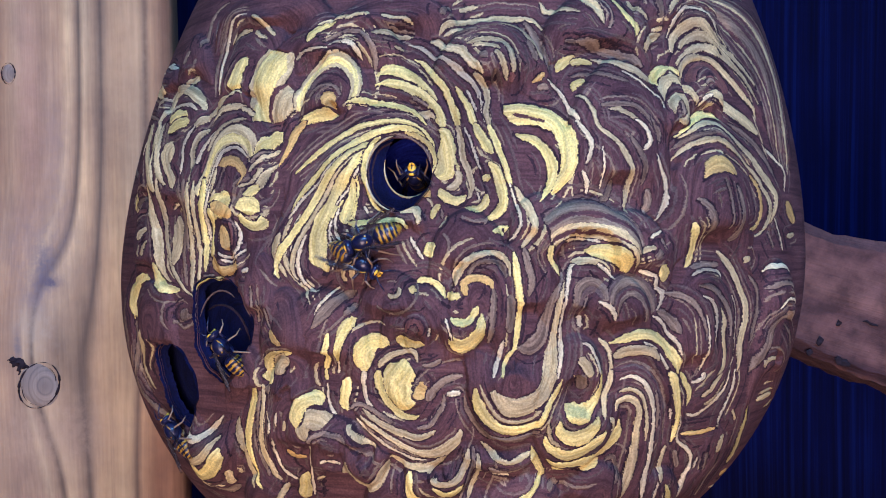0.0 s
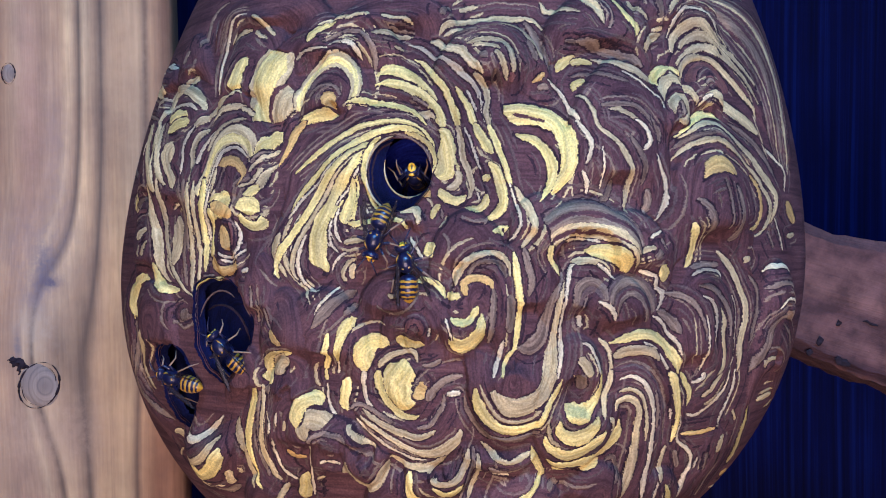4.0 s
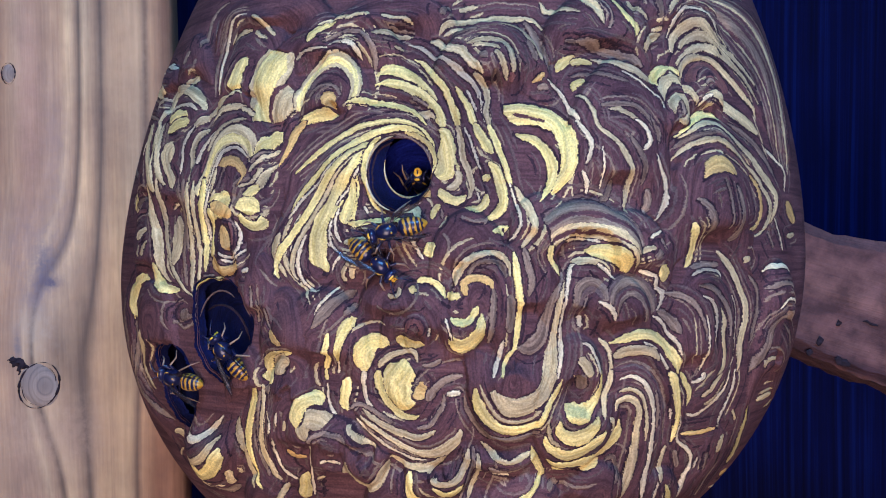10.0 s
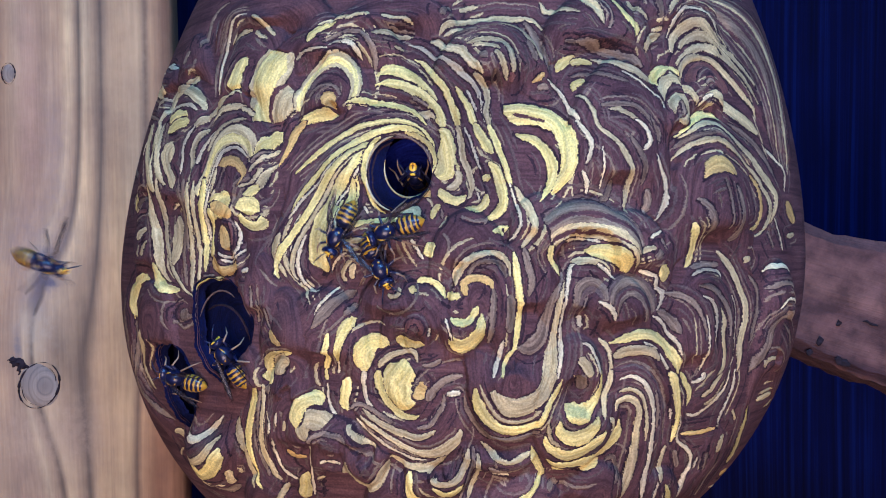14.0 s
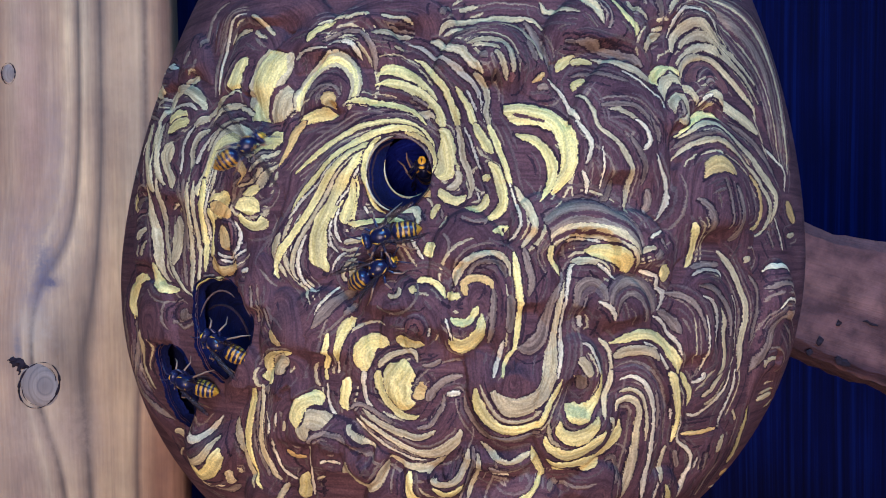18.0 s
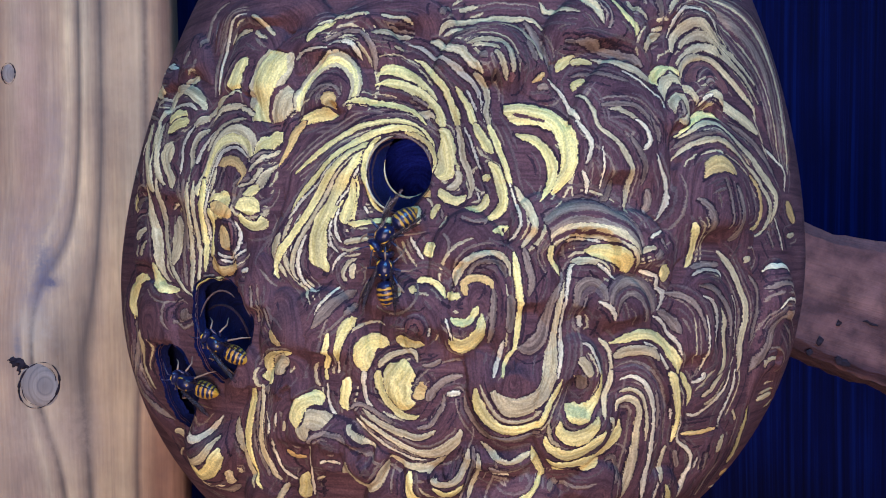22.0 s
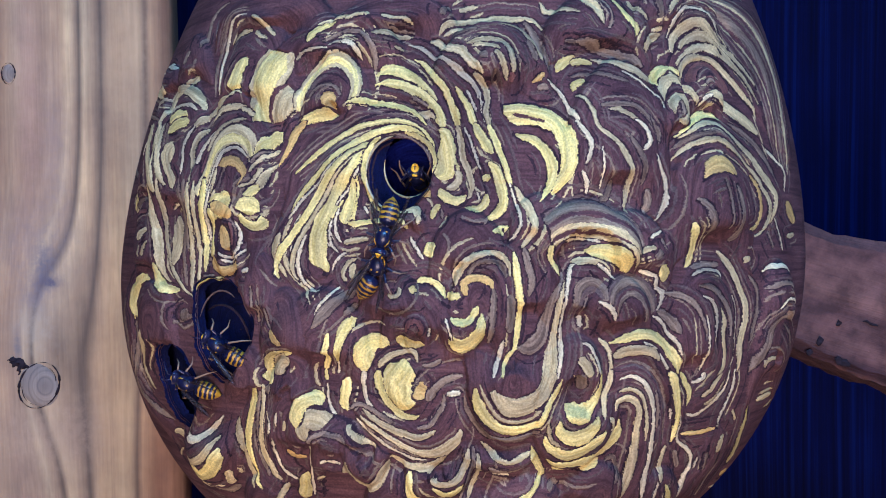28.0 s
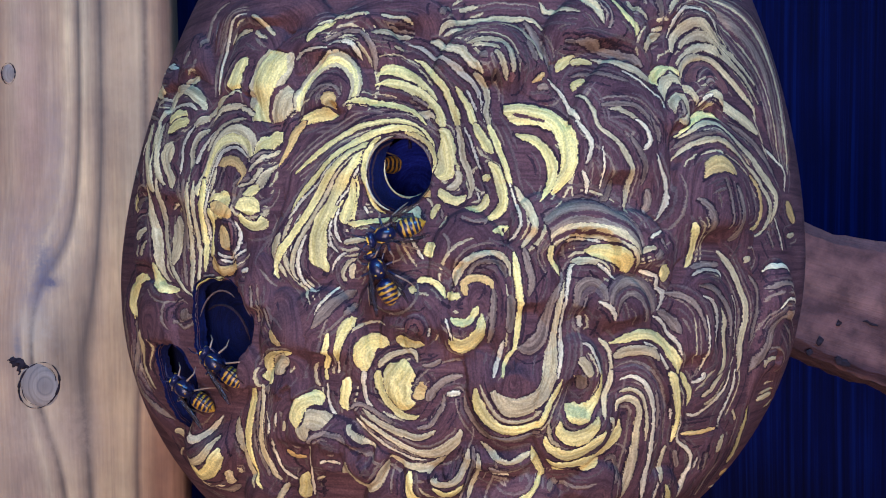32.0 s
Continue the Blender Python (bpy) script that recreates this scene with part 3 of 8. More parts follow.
def envelope(name, inset, label):
    """The closed bag of the nest, with its openings."""
    rows, cols = 220, 440
    la = np.linspace(-0.5 * np.pi, 0.5 * np.pi, rows)[:, None]
    lo = np.linspace(-np.pi, np.pi, cols)[None]
    u = np.sin(la)
    z = (np.where(u > 0, CT, CB) - inset) * u + 0 * lo
    r = np.sqrt(np.maximum(0.0, 1 - np.abs(u) ** np.where(u > 0, PT, PB)))
    x = (A - inset) * r * np.sin(lo) + LEAN * z
    y = -(B - inset) * r * np.cos(lo)
    p = np.stack([x, y, z], -1)
    if not inset:
        bump = np.array([[noise.noise(Vector(q) * 55) for q in row] for row in p[::2, ::2]])
        bump = np.repeat(np.repeat(bump, 2, 0), 2, 1)
        for _ in range(3):
            bump = (bump + np.roll(bump, 1, 0) + np.roll(bump, -1, 0) + np.roll(bump, 1, 1) + np.roll(bump, -1, 1)) / 5
        p *= 1 - 0.008 - 0.006 * bump[..., None]
    uv = np.stack([lo * 700 + 0 * la, la * 50 + 0 * lo], -1)
    hit = inside_opening(p[..., 0], p[..., 2], inset) & (p[..., 1] < 0)
    keep = ~(hit[:-1, :-1] & hit[1:, 1:] & hit[1:, :-1] & hit[:-1, 1:])
    if not inset:
        qx, qz = to_brink(p[..., 0], p[..., 2])
        edge, _ = shell(qx, qz, np.full(qx.shape, -0.0006))
        p = np.where(hit[..., None], edge, p)
    mats = np.zeros((rows - 1, cols - 1), int)
    if not inset:
        # the sides and back carry the same combed stripes
        wave = np.sin(la * 70 + 5 * np.sin(lo * 4) + 3 * np.sin(lo * 9 + la * 8)) + 0 * lo
        back = p[:-1, :-1, 1] > 0.004
        mats = np.where(back & (wave[:-1, :-1] > 0.75), ORDER.index("K"), np.where(back & (wave[:-1, :-1] > 0.3), ORDER.index("T"), 0))
    return grid_mesh(name, p, uv, mats, keep, nest, label)


envelope("envelope", 0.0, "brown striped paper bag")
envelope("inner_envelope", 0.006, "dark inner paper layer")


def hollow(k, depth, mouth, bands, shift=(0.0, 0.0), floor=True, name="pocket", gap=None):
    """A paper cup behind opening k, narrowing to mouth times its width."""
    ox, oz, rx, rz, turn = OPENINGS[k]
    n, rows = 240, 8 * len(bands) + 1
    a = np.linspace(0, 2 * np.pi, n)[None]
    t = np.linspace(0, 1, rows)[:, None]
    r = (1.04 - (1.04 - mouth) * t ** 1.5) if not floor else 1.04 * np.sqrt(np.maximum(0.0, 1 - t ** 2.6)) + 0.001
    c, s = math.cos(radians(turn)), math.sin(radians(turn))
    r = r * ragged(a, rx, rz)
    ex, ez = rx * np.cos(a) * r, rz * np.sin(a) * r
    x = ox + ex * c - ez * s + shift[0] * t
    z = oz + ex * s + ez * c + shift[1] * t
    h = 0.0004 - depth * t + 0.0002 * rng.uniform(-1, 1, (rows, n))
    h[:, -1] = h[:, 0]
    xyz, _ = shell(x, z, h)
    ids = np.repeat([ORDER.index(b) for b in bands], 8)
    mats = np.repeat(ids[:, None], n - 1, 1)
    uv = np.stack([a * rx * 1000 + 0 * t, t * depth * 1000 + 0 * a], -1)
    keep = np.ones((rows - 1, n - 1), bool)
    if gap:
        mx, mz = (x[:-1, :-1] + x[1:, 1:]) / 2, (z[:-1, :-1] + z[1:, 1:]) / 2
        keep = ((mx - gap[0]) / gap[2]) ** 2 + ((mz - gap[1]) / gap[3]) ** 2 > 1
    return grid_mesh(name, xyz, uv, mats, keep, nest)


# blue-black bands carry the shade inside the openings as colour
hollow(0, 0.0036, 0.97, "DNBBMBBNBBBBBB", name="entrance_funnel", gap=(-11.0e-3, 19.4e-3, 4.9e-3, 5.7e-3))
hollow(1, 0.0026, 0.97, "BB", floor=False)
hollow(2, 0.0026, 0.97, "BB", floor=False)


def lip(x, z, rx, rz, depth, start, stop, tint, thick, name, turn=0.0):
    """A rolled paper rim: part of an oval on the nest's front, depth in metres below the shell."""
    n, seg = 90, 8
    a = np.radians(np.linspace(start, stop, n))[:, None]
    r = thick * (1 + 0.25 * wobble(n, 30, 1.5))[:, None] * (0.3 + 0.7 * np.clip(np.minimum(np.arange(n), n - 1 - np.arange(n)) / 12, 0, 1))[:, None]
    k = np.linspace(0, 2 * np.pi, seg + 1)[None]
    swell = 1 + r * np.cos(k) / rx
    ex, ez = rx * np.cos(a) * swell, rz * np.sin(a) * swell
    c, s = math.cos(radians(turn)), math.sin(radians(turn))
    px, pz = x + ex * c - ez * s, z + ex * s + ez * c
    xyz, _ = shell(px, pz, -depth + 1.6 * r * np.sin(k) + 0 * px)
    uv = np.stack([a * rx * 1000 + 0 * k, k * thick * 1000 + 0 * a], -1)
    return grid_mesh(name, xyz, uv, np.full((n - 1, seg), ORDER.index(tint)), np.ones((n - 1, seg), bool), nest)


lip(-11.0e-3, 19.4e-3, 4.9e-3, 5.7e-3, 0.0028, 165, 318, "K", 0.00018, "entrance_lip")


def inner_sheet(x, z, rx, rz, depth, turn, edge="T", name="inner_sheet", label="added sheet coloured as the cavity's darkness"):
    """An added sheet behind an opening, the cavity's darkness put into its colour."""
    n, rows = 60, 25
    a = np.linspace(0, 2 * np.pi, n)[None]
    t = np.linspace(1, 0.01, rows)[:, None]
    c, s = math.cos(radians(turn)), math.sin(radians(turn))
    ex, ez = rx * np.cos(a) * t, rz * np.sin(a) * t
    xyz, _ = shell(x + ex * c - ez * s, z + ex * s + ez * c, -depth - 0.0012 * t ** 2 + 0 * a)
    mats = np.full((rows - 1, n - 1), ORDER.index(edge))

    uv = np.stack([a * rx * 1000 + 0 * t, t * rz * 1000 + 0 * a], -1)
    return grid_mesh(name, xyz, uv, mats, np.ones((rows - 1, n - 1), bool), nest, label)


lip(-48.6e-3, -17.2e-3, 6.6e-3, 10.3e-3, 0.0022, 20, 118, "N", 0.00016, "pocket_edge")
lip(-47.6e-3, -14.6e-3, 5.9e-3, 10.6e-3, 0.0012, 62, 150, "M", 0.00010, "pocket_edge")
# added blue-black sheets behind the openings: the unlit cavity put into colour
inner_sheet(-12.6e-3, 17.6e-3, 13e-3, 13e-3, 0.017, 0, "E", "brood_comb", "added navy sheet for the unlit depth of the entrance")
inner_sheet(-46e-3, -12e-3, 13e-3, 16e-3, 0.0042, 0, "B", "inner_layer", "added blue-black sheet for the unlit inside of a pocket")
inner_sheet(-57e-3, -23e-3, 12e-3, 14e-3, 0.0042, 0, "B", "inner_layer", "added blue-black sheet for the unlit inside of a pocket")

# the lobes under the stripes, large domes first
arch(-40.4, 31, 8.5, 18, 4, "D", core=0.03)
arch(4.2, 33.7, 11, 12.4, 3, "D", core=0.03)
arch(0, 0, 7.2, 11.1, 0, "D", core=0.03)
arch(28.5, -0.1, 9.3, 11.3, 8, "D", core=0.03)
arch(62.8, -23.4, 5.3, 24.8, 0, "D", core=0.2)
arch(-8.9, -11.9, 7.1, 9.6, 0, "D", core=0.03)
arch(-27.2, -16.3, 9.3, 13.4, 10, "D", core=0.03)
arch(-32.1, -33.5, 6.4, 13.8, 0, "D", core=0.03)
arch(-23.7, -38.6, 6.3, 11.6, 0, "D", core=0.03)
arch(5.6, -41.3, 9.7, 9.7, 180, "D", core=0.03)
arch(-62.5, -16.3, 5.2, 14.3, 0, "D", core=0.03, square=2.6)
arch(-49.7, -31.6, 6.2, 13.6, 180, "D", core=0.03)
arch(10.9, -8, 6.1, 18.2, 0, "D", core=0.03)
arch(-33.7, -16.5, 5.2, 13.5, 0, "D", core=0.03)
arch(26.7, 14.2, 10.9, 25.5, 4, "D", core=0.03)
arch(-23.7, 38.1, 12.7, 10.1, 0, "D", core=0.03)
arch(24.2, 40.2, 11.1, 11.7, 0, "D", core=0.03)
arch(-13.2, 43.7, 11.6, 8.4, 0, "D", core=0.03)
arch(40.7, 45.6, 9.9, 12.2, 0, "D", core=0.03)
arch(46.1, 5, 10.2, 23.1, 0, "D", core=0.03)
arch(-37.6, 45.7, 13.3, 10, 0, "D", core=0.03)
arch(-39.1, -8.4, 4.2, 12.6, 0, "D", core=0.03)
arch(-13.4, -44.7, 6.4, 7.5, 0, "D", core=0.03)
arch(-39.2, -47.3, 5.6, 7.8, 0, "D", core=0.03)
arch(10.8, -44.8, 7.5, 6.4, 0, "D", core=0.03)
arch(23.8, -44.5, 6.5, 8.7, 10, "D", core=0.03)
arch(37.2, -47.7, 5.6, 9, 10, "D", core=0.03)
arch(-41.8, -23.4, 4.8, 9.6, 0, "D", core=0.03)
arch(-13.9, -7.9, 6.1, 8.1, 0, "D", core=0.03)
arch(13, 6, 6.1, 8.1, 0, "D", core=0.03)
arch(-21.1, 15.2, 6.2, 8.2, 0, "D", core=0.03)
flow([(-36.5, 41.1), (-39, 37.5), (-39.9, 32.5), (-39.7, 27.9)], [(-32.5, 40.6), (-33.2, 35.8), (-35.2, 31.6), (-36.4, 27.9)], "D")
flow([(-32.4, 34.7), (-35.2, 31.8), (-36.4, 27.9)], [(-30.5, 32.9), (-31.8, 30.3), (-34.4, 27.2)], "D")
arch(-24.7, 27.6, 6.7, 12.4, 8, "D", core=0.12, lean=0.1)
arch(4.4, 33.1, 4.7, 8, 12, "D", core=0.2)
flow([(19.3, 50.3), (22.2, 49.1), (24.5, 46.1), (24.2, 43.6)], [(20.4, 51.3), (24.7, 49.9), (26.5, 47.4), (25.5, 43.9)], "D")
flow([(4.9, 29.9), (10.7, 30.5), (16.1, 27.6), (19.1, 22.1), (18, 17), (12.6, 11.9)], [(5.3, 28.3), (10.2, 26.9), (13.4, 24.7), (14.7, 21.2), (14.7, 16.9), (12.6, 12.1)], "D")
flow([(53.8, 56.8), (63.4, 54.8), (67.5, 44), (70.1, 30.8), (70.6, 22.1)], [(45.2, 54.8), (52.4, 49.5), (59.6, 40.1), (65.4, 28.9), (67.9, 20.6)], "D")
flow([(37.8, 44.7), (39.1, 48.8), (43.9, 50.7), (52.5, 48.1), (60.4, 40), (66.2, 29.1), (68.9, 21.3)], [(40.1, 32.6), (41.3, 38.3), (45.6, 41), (50.6, 39.4), (54.8, 35.2), (59.1, 31.1), (62.3, 27.1)], "D")
arch(45.4, 30.5, 4.8, 9.4, 2, "D", core=0.03)
arch(38.1, 24.6, 4.5, 14.1, -3, "D", core=0.03)
arch(38.4, 26.6, 2.8, 6, 0, "D", core=0.1, reach=150)
flow([(37.4, 24), (42.2, 28.2), (46.9, 29.7), (53.7, 26.4), (61, 21.1), (65.2, 14.4), (62.3, 8)], [(37.7, 19.9), (41.3, 22.7), (46, 23.6), (50.3, 21.6), (54.7, 17.8), (56, 12.9), (51.5, 7.1)], "D")
arch(46, 5.3, 6, 17, 0, "D", core=0.03)
arch(20.3, 1, 10.2, 12, 10, "D", core=0.5)
arch(21.1, -8.1, 6.3, 11.2, 6, "D", core=0.08)
arch(27.4, -10.2, 6.8, 9.5, -6, "D", core=0.03)
arch(42.9, -18.1, 5.3, 18.7, 0, "D", core=0.03)
flow([(40.1, -1.6), (44.4, 1.1), (48.7, -1.3), (52.3, -8.9), (52.1, -17.8), (48.8, -25.7), (42.7, -29.2)], [(41.3, -4.7), (43.2, -3.3), (45.2, -5.6), (46.4, -10.8), (46.1, -17.3), (44.5, -22.1), (42.9, -23.7)], "D")
arch(63.2, -10.7, 3.9, 12.6, 0, "D", core=0.2)
flow([(49.8, -29.1), (47.6, -36.2), (44, -42.1), (40.4, -47)], [(55, -35.1), (51.9, -41.2), (48, -46), (43.8, -49.4)], "D")
flow([(-2.9, 36.7), (2.1, 33.5), (3.9, 28.3), (5.5, 21.1), (7.8, 15.1)], [(-8.8, 36), (-4.9, 32.5), (-2.3, 26.8), (-0.9, 20.6), (2, 16)], "D")
flow([(-17.2, 36.2), (-12.9, 37.4), (-8.2, 35.3), (-4.1, 30), (-2.5, 23.7), (-2.3, 17.1)], [(-18.4, 30.9), (-14.1, 31.6), (-10, 30.5), (-7.1, 28.2), (-5.7, 24.6), (-5.5, 20.6)], "D")
flow([(-5.7, 25), (-9.2, 28.8), (-14.1, 30.3), (-19.8, 29.7), (-27.6, 26.4), (-32.2, 20.1), (-33.8, 13.4), (-35.6, 6.1), (-34.4, -0.2), (-29.1, -4.7)], [(-5.7, 20.1), (-8.3, 23.6), (-12.4, 24.8), (-16.6, 22.9), (-19, 18.2), (-19.6, 13.6), (-20.4, 9.6), (-22.2, 6.6), (-23.4, 3), (-22.6, -1.2)], "D")
arch(-10.7, 7.2, 3.4, 4.7, 0, "D", core=0.2)
arch(-65.2, 13.3, 4.7, 22.4, 6, "D", core=0.03)
arch(-65, -0.6, 4, 15.1, -2, "D", core=0.03)
arch(-57.9, 10.7, 6.8, 26.6, 6, "D", core=0.03)
arch(-46.4, 6.1, 8.6, 28.3, 8, "D", core=0.03)
arch(-61.1, 36.9, 3.4, 7.5, -20, "D", core=0.03)
arch(-55, 38.8, 4.2, 10.5, -8, "D", core=0.03)
flow([(-45.8, 14.5), (-48, 8.3), (-48.6, 3), (-45.6, -1), (-40.5, 0.9)], [(-41.9, 13.8), (-45.6, 8.3), (-46.2, 4.1), (-44.2, 1.7), (-41.2, 3.2)], "D")
arch(-44.3, 3.2, 2.9, 6.6, 0, "D", core=0.05, reach=165)
flow([(-73, -2.7), (-74.3, -11.8), (-72, -21.2), (-69.1, -30), (-59.7, -38.2)], [(-65.1, -2.1), (-69.2, -5.3), (-69.5, -17.2), (-66.6, -26.7), (-57.4, -34.9)], "D")
arch(-50.3, -30.8, 6.4, 13.7, 190, "D", core=0.03)
flow([(-40.7, -21.2), (-43.3, -30.4), (-41.9, -38.1), (-36.7, -43.6)], [(-35.5, -21.9), (-35.5, -28.7), (-34.1, -34.8), (-30, -41.1)], "D")
arch(-33, -24, 4.4, 9.6, 8, "D", core=0.25)
arch(-28.2, -32.3, 4.8, 10.3, -8, "D", core=0.03)
arch(-23, -33.1, 4.2, 5.5, 0, "D", core=0.03)
arch(-18.4, -32.1, 4.4, 7.8, 180, "D", core=0.35)
flow([(-22.1, -24.5), (-17.3, -30.6), (-10.9, -35.5), (-5.4, -35.4), (-1.4, -31.8), (0.7, -26.4)], [(-18.1, -22.9), (-14.1, -26.1), (-10, -28), (-6.6, -26.7), (-4.4, -23.7), (-3.4, -20.4)], "D")
flow([(-9.7, -16.2), (-12.8, -17), (-14.6, -20.1), (-14, -23.4), (-11, -25.1), (-8.8, -24.4)], [(-9.1, -17.1), (-9.3, -18.8), (-9.6, -21), (-8.8, -21.8), (-8, -22.9), (-8, -23.7)], "D")
arch(-9.1, -11.3, 2.4, 4.4, 0, "D", core=0.05, reach=170)
arch(1.8, -12.9, 6.2, 16.6, 0, "D", core=0.03, square=2.2)
arch(-1, -7.8, 4.4, 7.3, 180, "D", core=0.03)
arch(7.9, -15.1, 9, 16.7, 182, "D", core=0.02, reach=96)
arch(5.8, -32.9, 7.3, 4.7, 180, "D", core=0.03)
arch(-5.5, -35.9, 6.5, 6.9, 182, "D", core=0.2)
arch(20.3, -23.8, 8.3, 13.8, 192, "D", core=0.03)
arch(19.4, -19.4, 5.1, 8, 0, "D", core=0.03, reach=150)
flow([(25.2, -12.8), (28.6, -11), (33.2, -10.9), (37.4, -14.9), (40.7, -21.3), (42.9, -26.7)], [(26.2, -16.5), (29.8, -15.6), (33.4, -16.6), (36.3, -22.1), (39.1, -27.9), (40.5, -35.1)], "D")
flow([(25.8, -18.6), (29.7, -17.3), (33.8, -18.9), (37.2, -25.5), (37.6, -33.6), (35.1, -42.2), (33.8, -47.8)], [(26.8, -25), (29.2, -24.5), (30.4, -27), (31, -30.8), (30.3, -36.4), (29.7, -45.1), (29.3, -49.1)], "D")
# the stripes
# top left
strand([(-48.5, 55.1), (-51.3, 53.9), (-52.9, 51.6), (-53.3, 48.4), (-53.7, 44.6)], [0.2, 0.23, 0.23, 0.23, 0.2], "T")
strand([(-56, 44.5), (-56.9, 42.8), (-57.1, 41.6)], [0.3, 0.35, 0.3], "T")
strand([(-40.9, 48.9), (-43.1, 49.1), (-45, 48.6), (-46.8, 46.4), (-48.1, 43.6), (-48.9, 40.7), (-49.2, 37.7), (-49.1, 34.2)], [0.22, 0.22, 0.22, 0.28, 0.28, 0.22, 0.22, 0.17], "C")
strand([(-39.8, 48.3), (-38.2, 46.9), (-36.9, 45.3), (-36, 44.3)], [0.33, 0.33, 0.27, 0.22], "K")
strand([(-40.3, 46), (-42.2, 45.9), (-44.1, 45.6), (-45.5, 44.4), (-46.9, 42.2), (-47.8, 39.9), (-47.8, 36.9), (-47.9, 33.8)], [0.33, 0.33, 0.33, 0.33, 0.28, 0.22, 0.17, 0.17], "K")
strand([(-40.1, 45.8), (-38.8, 44.6), (-37.5, 43.8)], [0.23, 0.27, 0.23], "K")
strand([(-40.9, 40.2), (-42.3, 38.6), (-43.4, 36.1), (-43.8, 33.8)], [0.88, 1.09, 1.31, 1.2], "Y")
bundle([(-36.4, 41.8), (-38.6, 38.8), (-40.2, 34.4), (-40.3, 29.9), (-39.7, 27.4)], [(-32, 40.5), (-32.9, 36.6), (-34.8, 32.8), (-36.4, 30.2), (-37.1, 27.7)], "KY5K")
bundle([(-33.2, 34.4), (-35.4, 32.9), (-36.8, 30.2), (-37.1, 27.7)], [(-32, 33.2), (-32.2, 30.5), (-33.5, 28.9), (-34.6, 27.9)], "K")
strand([(-33.1, 34.7), (-35.4, 33.1), (-36.8, 30.5), (-37.3, 27.7)], [0.23, 0.27, 0.27, 0.23], "D")
strand([(-31.9, 39.1), (-30.6, 40.1), (-28.4, 40.6), (-25.1, 40.5)], [0.18, 0.21, 0.21, 0.18], "C")
strand([(-25.1, 41), (-23.5, 41.6), (-21.8, 41.3), (-20.5, 40.6)], [0.16, 0.26, 0.26, 0.21], "C")
bundle([(-32.2, 29.4), (-32.1, 32.1), (-31.3, 34.8), (-29.6, 37.1), (-27.4, 38.8), (-24.8, 39.9), (-22.7, 39.8), (-20.7, 38.4), (-19.6, 36.1), (-19.2, 33.6), (-19.9, 31), (-21.3, 28.9)], [(-31.3, 29.3), (-30.5, 31.5), (-29, 33.8), (-27.3, 35.7), (-25.2, 37), (-23.4, 37), (-22.1, 36), (-21.2, 34.5), (-20.9, 32.6), (-21.4, 30.8), (-22.4, 29.5)], "K2Y3K2")
strand([(-28.9, 31.4), (-28.1, 32.6), (-26.5, 33.6), (-24.9, 33.7), (-23.5, 32.8), (-22.7, 31.3)], [0.18, 0.21, 0.21, 0.21, 0.21, 0.18], "T")
strand([(-26.1, 30.2), (-24.8, 31), (-23.7, 31.3)], [0.73, 1.15, 0.73], "O")
strand([(-23.7, 28.4), (-26.9, 28.6), (-29.6, 28), (-31.8, 27)], [0.42, 0.73, 0.73, 0.42], "Y")
strand([(-29.2, 41.9), (-28.3, 43.3), (-26.9, 44.6), (-25.2, 45.3), (-23.6, 45.5)], [0.43, 0.64, 0.53, 0.43, 0.32], "Y")
strand([(-27.4, 45.5), (-25.2, 46), (-22.8, 46.2), (-20.7, 46.2)], [0.23, 0.27, 0.27, 0.23], "K")
strand([(-26.2, 41.7), (-24, 42.7), (-21.7, 43.5)], [0.18, 0.21, 0.18], "T")
strand([(-54.5, 39.2), (-55.8, 38.2), (-57.4, 37.8)], [0.49, 0.58, 0.49], "K")
strand([(-64.9, 45), (-62.3, 42.9), (-60.6, 41.8)], [0.47, 0.55, 0.47], "C")
strand([(-71, 44.5), (-70, 45.4)], [0.34, 0.34], "T")
strand([(-62.4, 37), (-67.7, 38.8), (-73.1, 39.6), (-74.2, 37.2), (-75.3, 35.2), (-76.6, 32.6)], [0.91, 1.3, 0.78, 0.52, 0.52, 0.44], "K")
strand([(-66.7, 34), (-66.3, 35.7), (-64.1, 35.8), (-61.7, 35.1)], [0.31, 0.36, 0.36, 0.31], "C")
strand([(-73.7, 35.2), (-66.4, 32), (-63, 30.7)], [0.26, 0.31, 0.26], "T")
strand([(-51.6, 31.2), (-52.3, 32.8), (-53.9, 34.8), (-56.4, 36.4), (-58.8, 36.8), (-60.7, 35.8), (-61.2, 33.5), (-62.2, 31.2), (-63.6, 29)], [0.35, 0.58, 0.81, 0.93, 0.81, 0.58, 0.41, 0.41, 0.34], "K")
strand([(-59.3, 31.4), (-58.2, 32.4), (-55.9, 32.7), (-54, 32.4), (-52.7, 31.1)], [0.29, 0.34, 0.34, 0.34, 0.29], "C")
strand([(-59, 28.9), (-57.1, 30.1), (-54.6, 29.9)], [1.03, 1.37, 1.14], "Y")
strand([(-53.2, 27), (-52.2, 28.5), (-50.7, 30.3), (-48.8, 31.8), (-46.9, 32.8), (-44.4, 33.2), (-42.9, 33.7), (-41.9, 33.2)], [0.33, 0.39, 0.39, 0.39, 0.39, 0.33, 0.28, 0.23], "K")
strand([(-41.2, 30.8), (-43.6, 30.8), (-46.1, 30.4), (-48, 29.2), (-49.8, 27.9)], [0.37, 0.44, 0.44, 0.44, 0.37], "K")
strand([(-39.5, 28.7), (-40.8, 29.9), (-42.2, 30.3)], [0.27, 0.32, 0.27], "K")
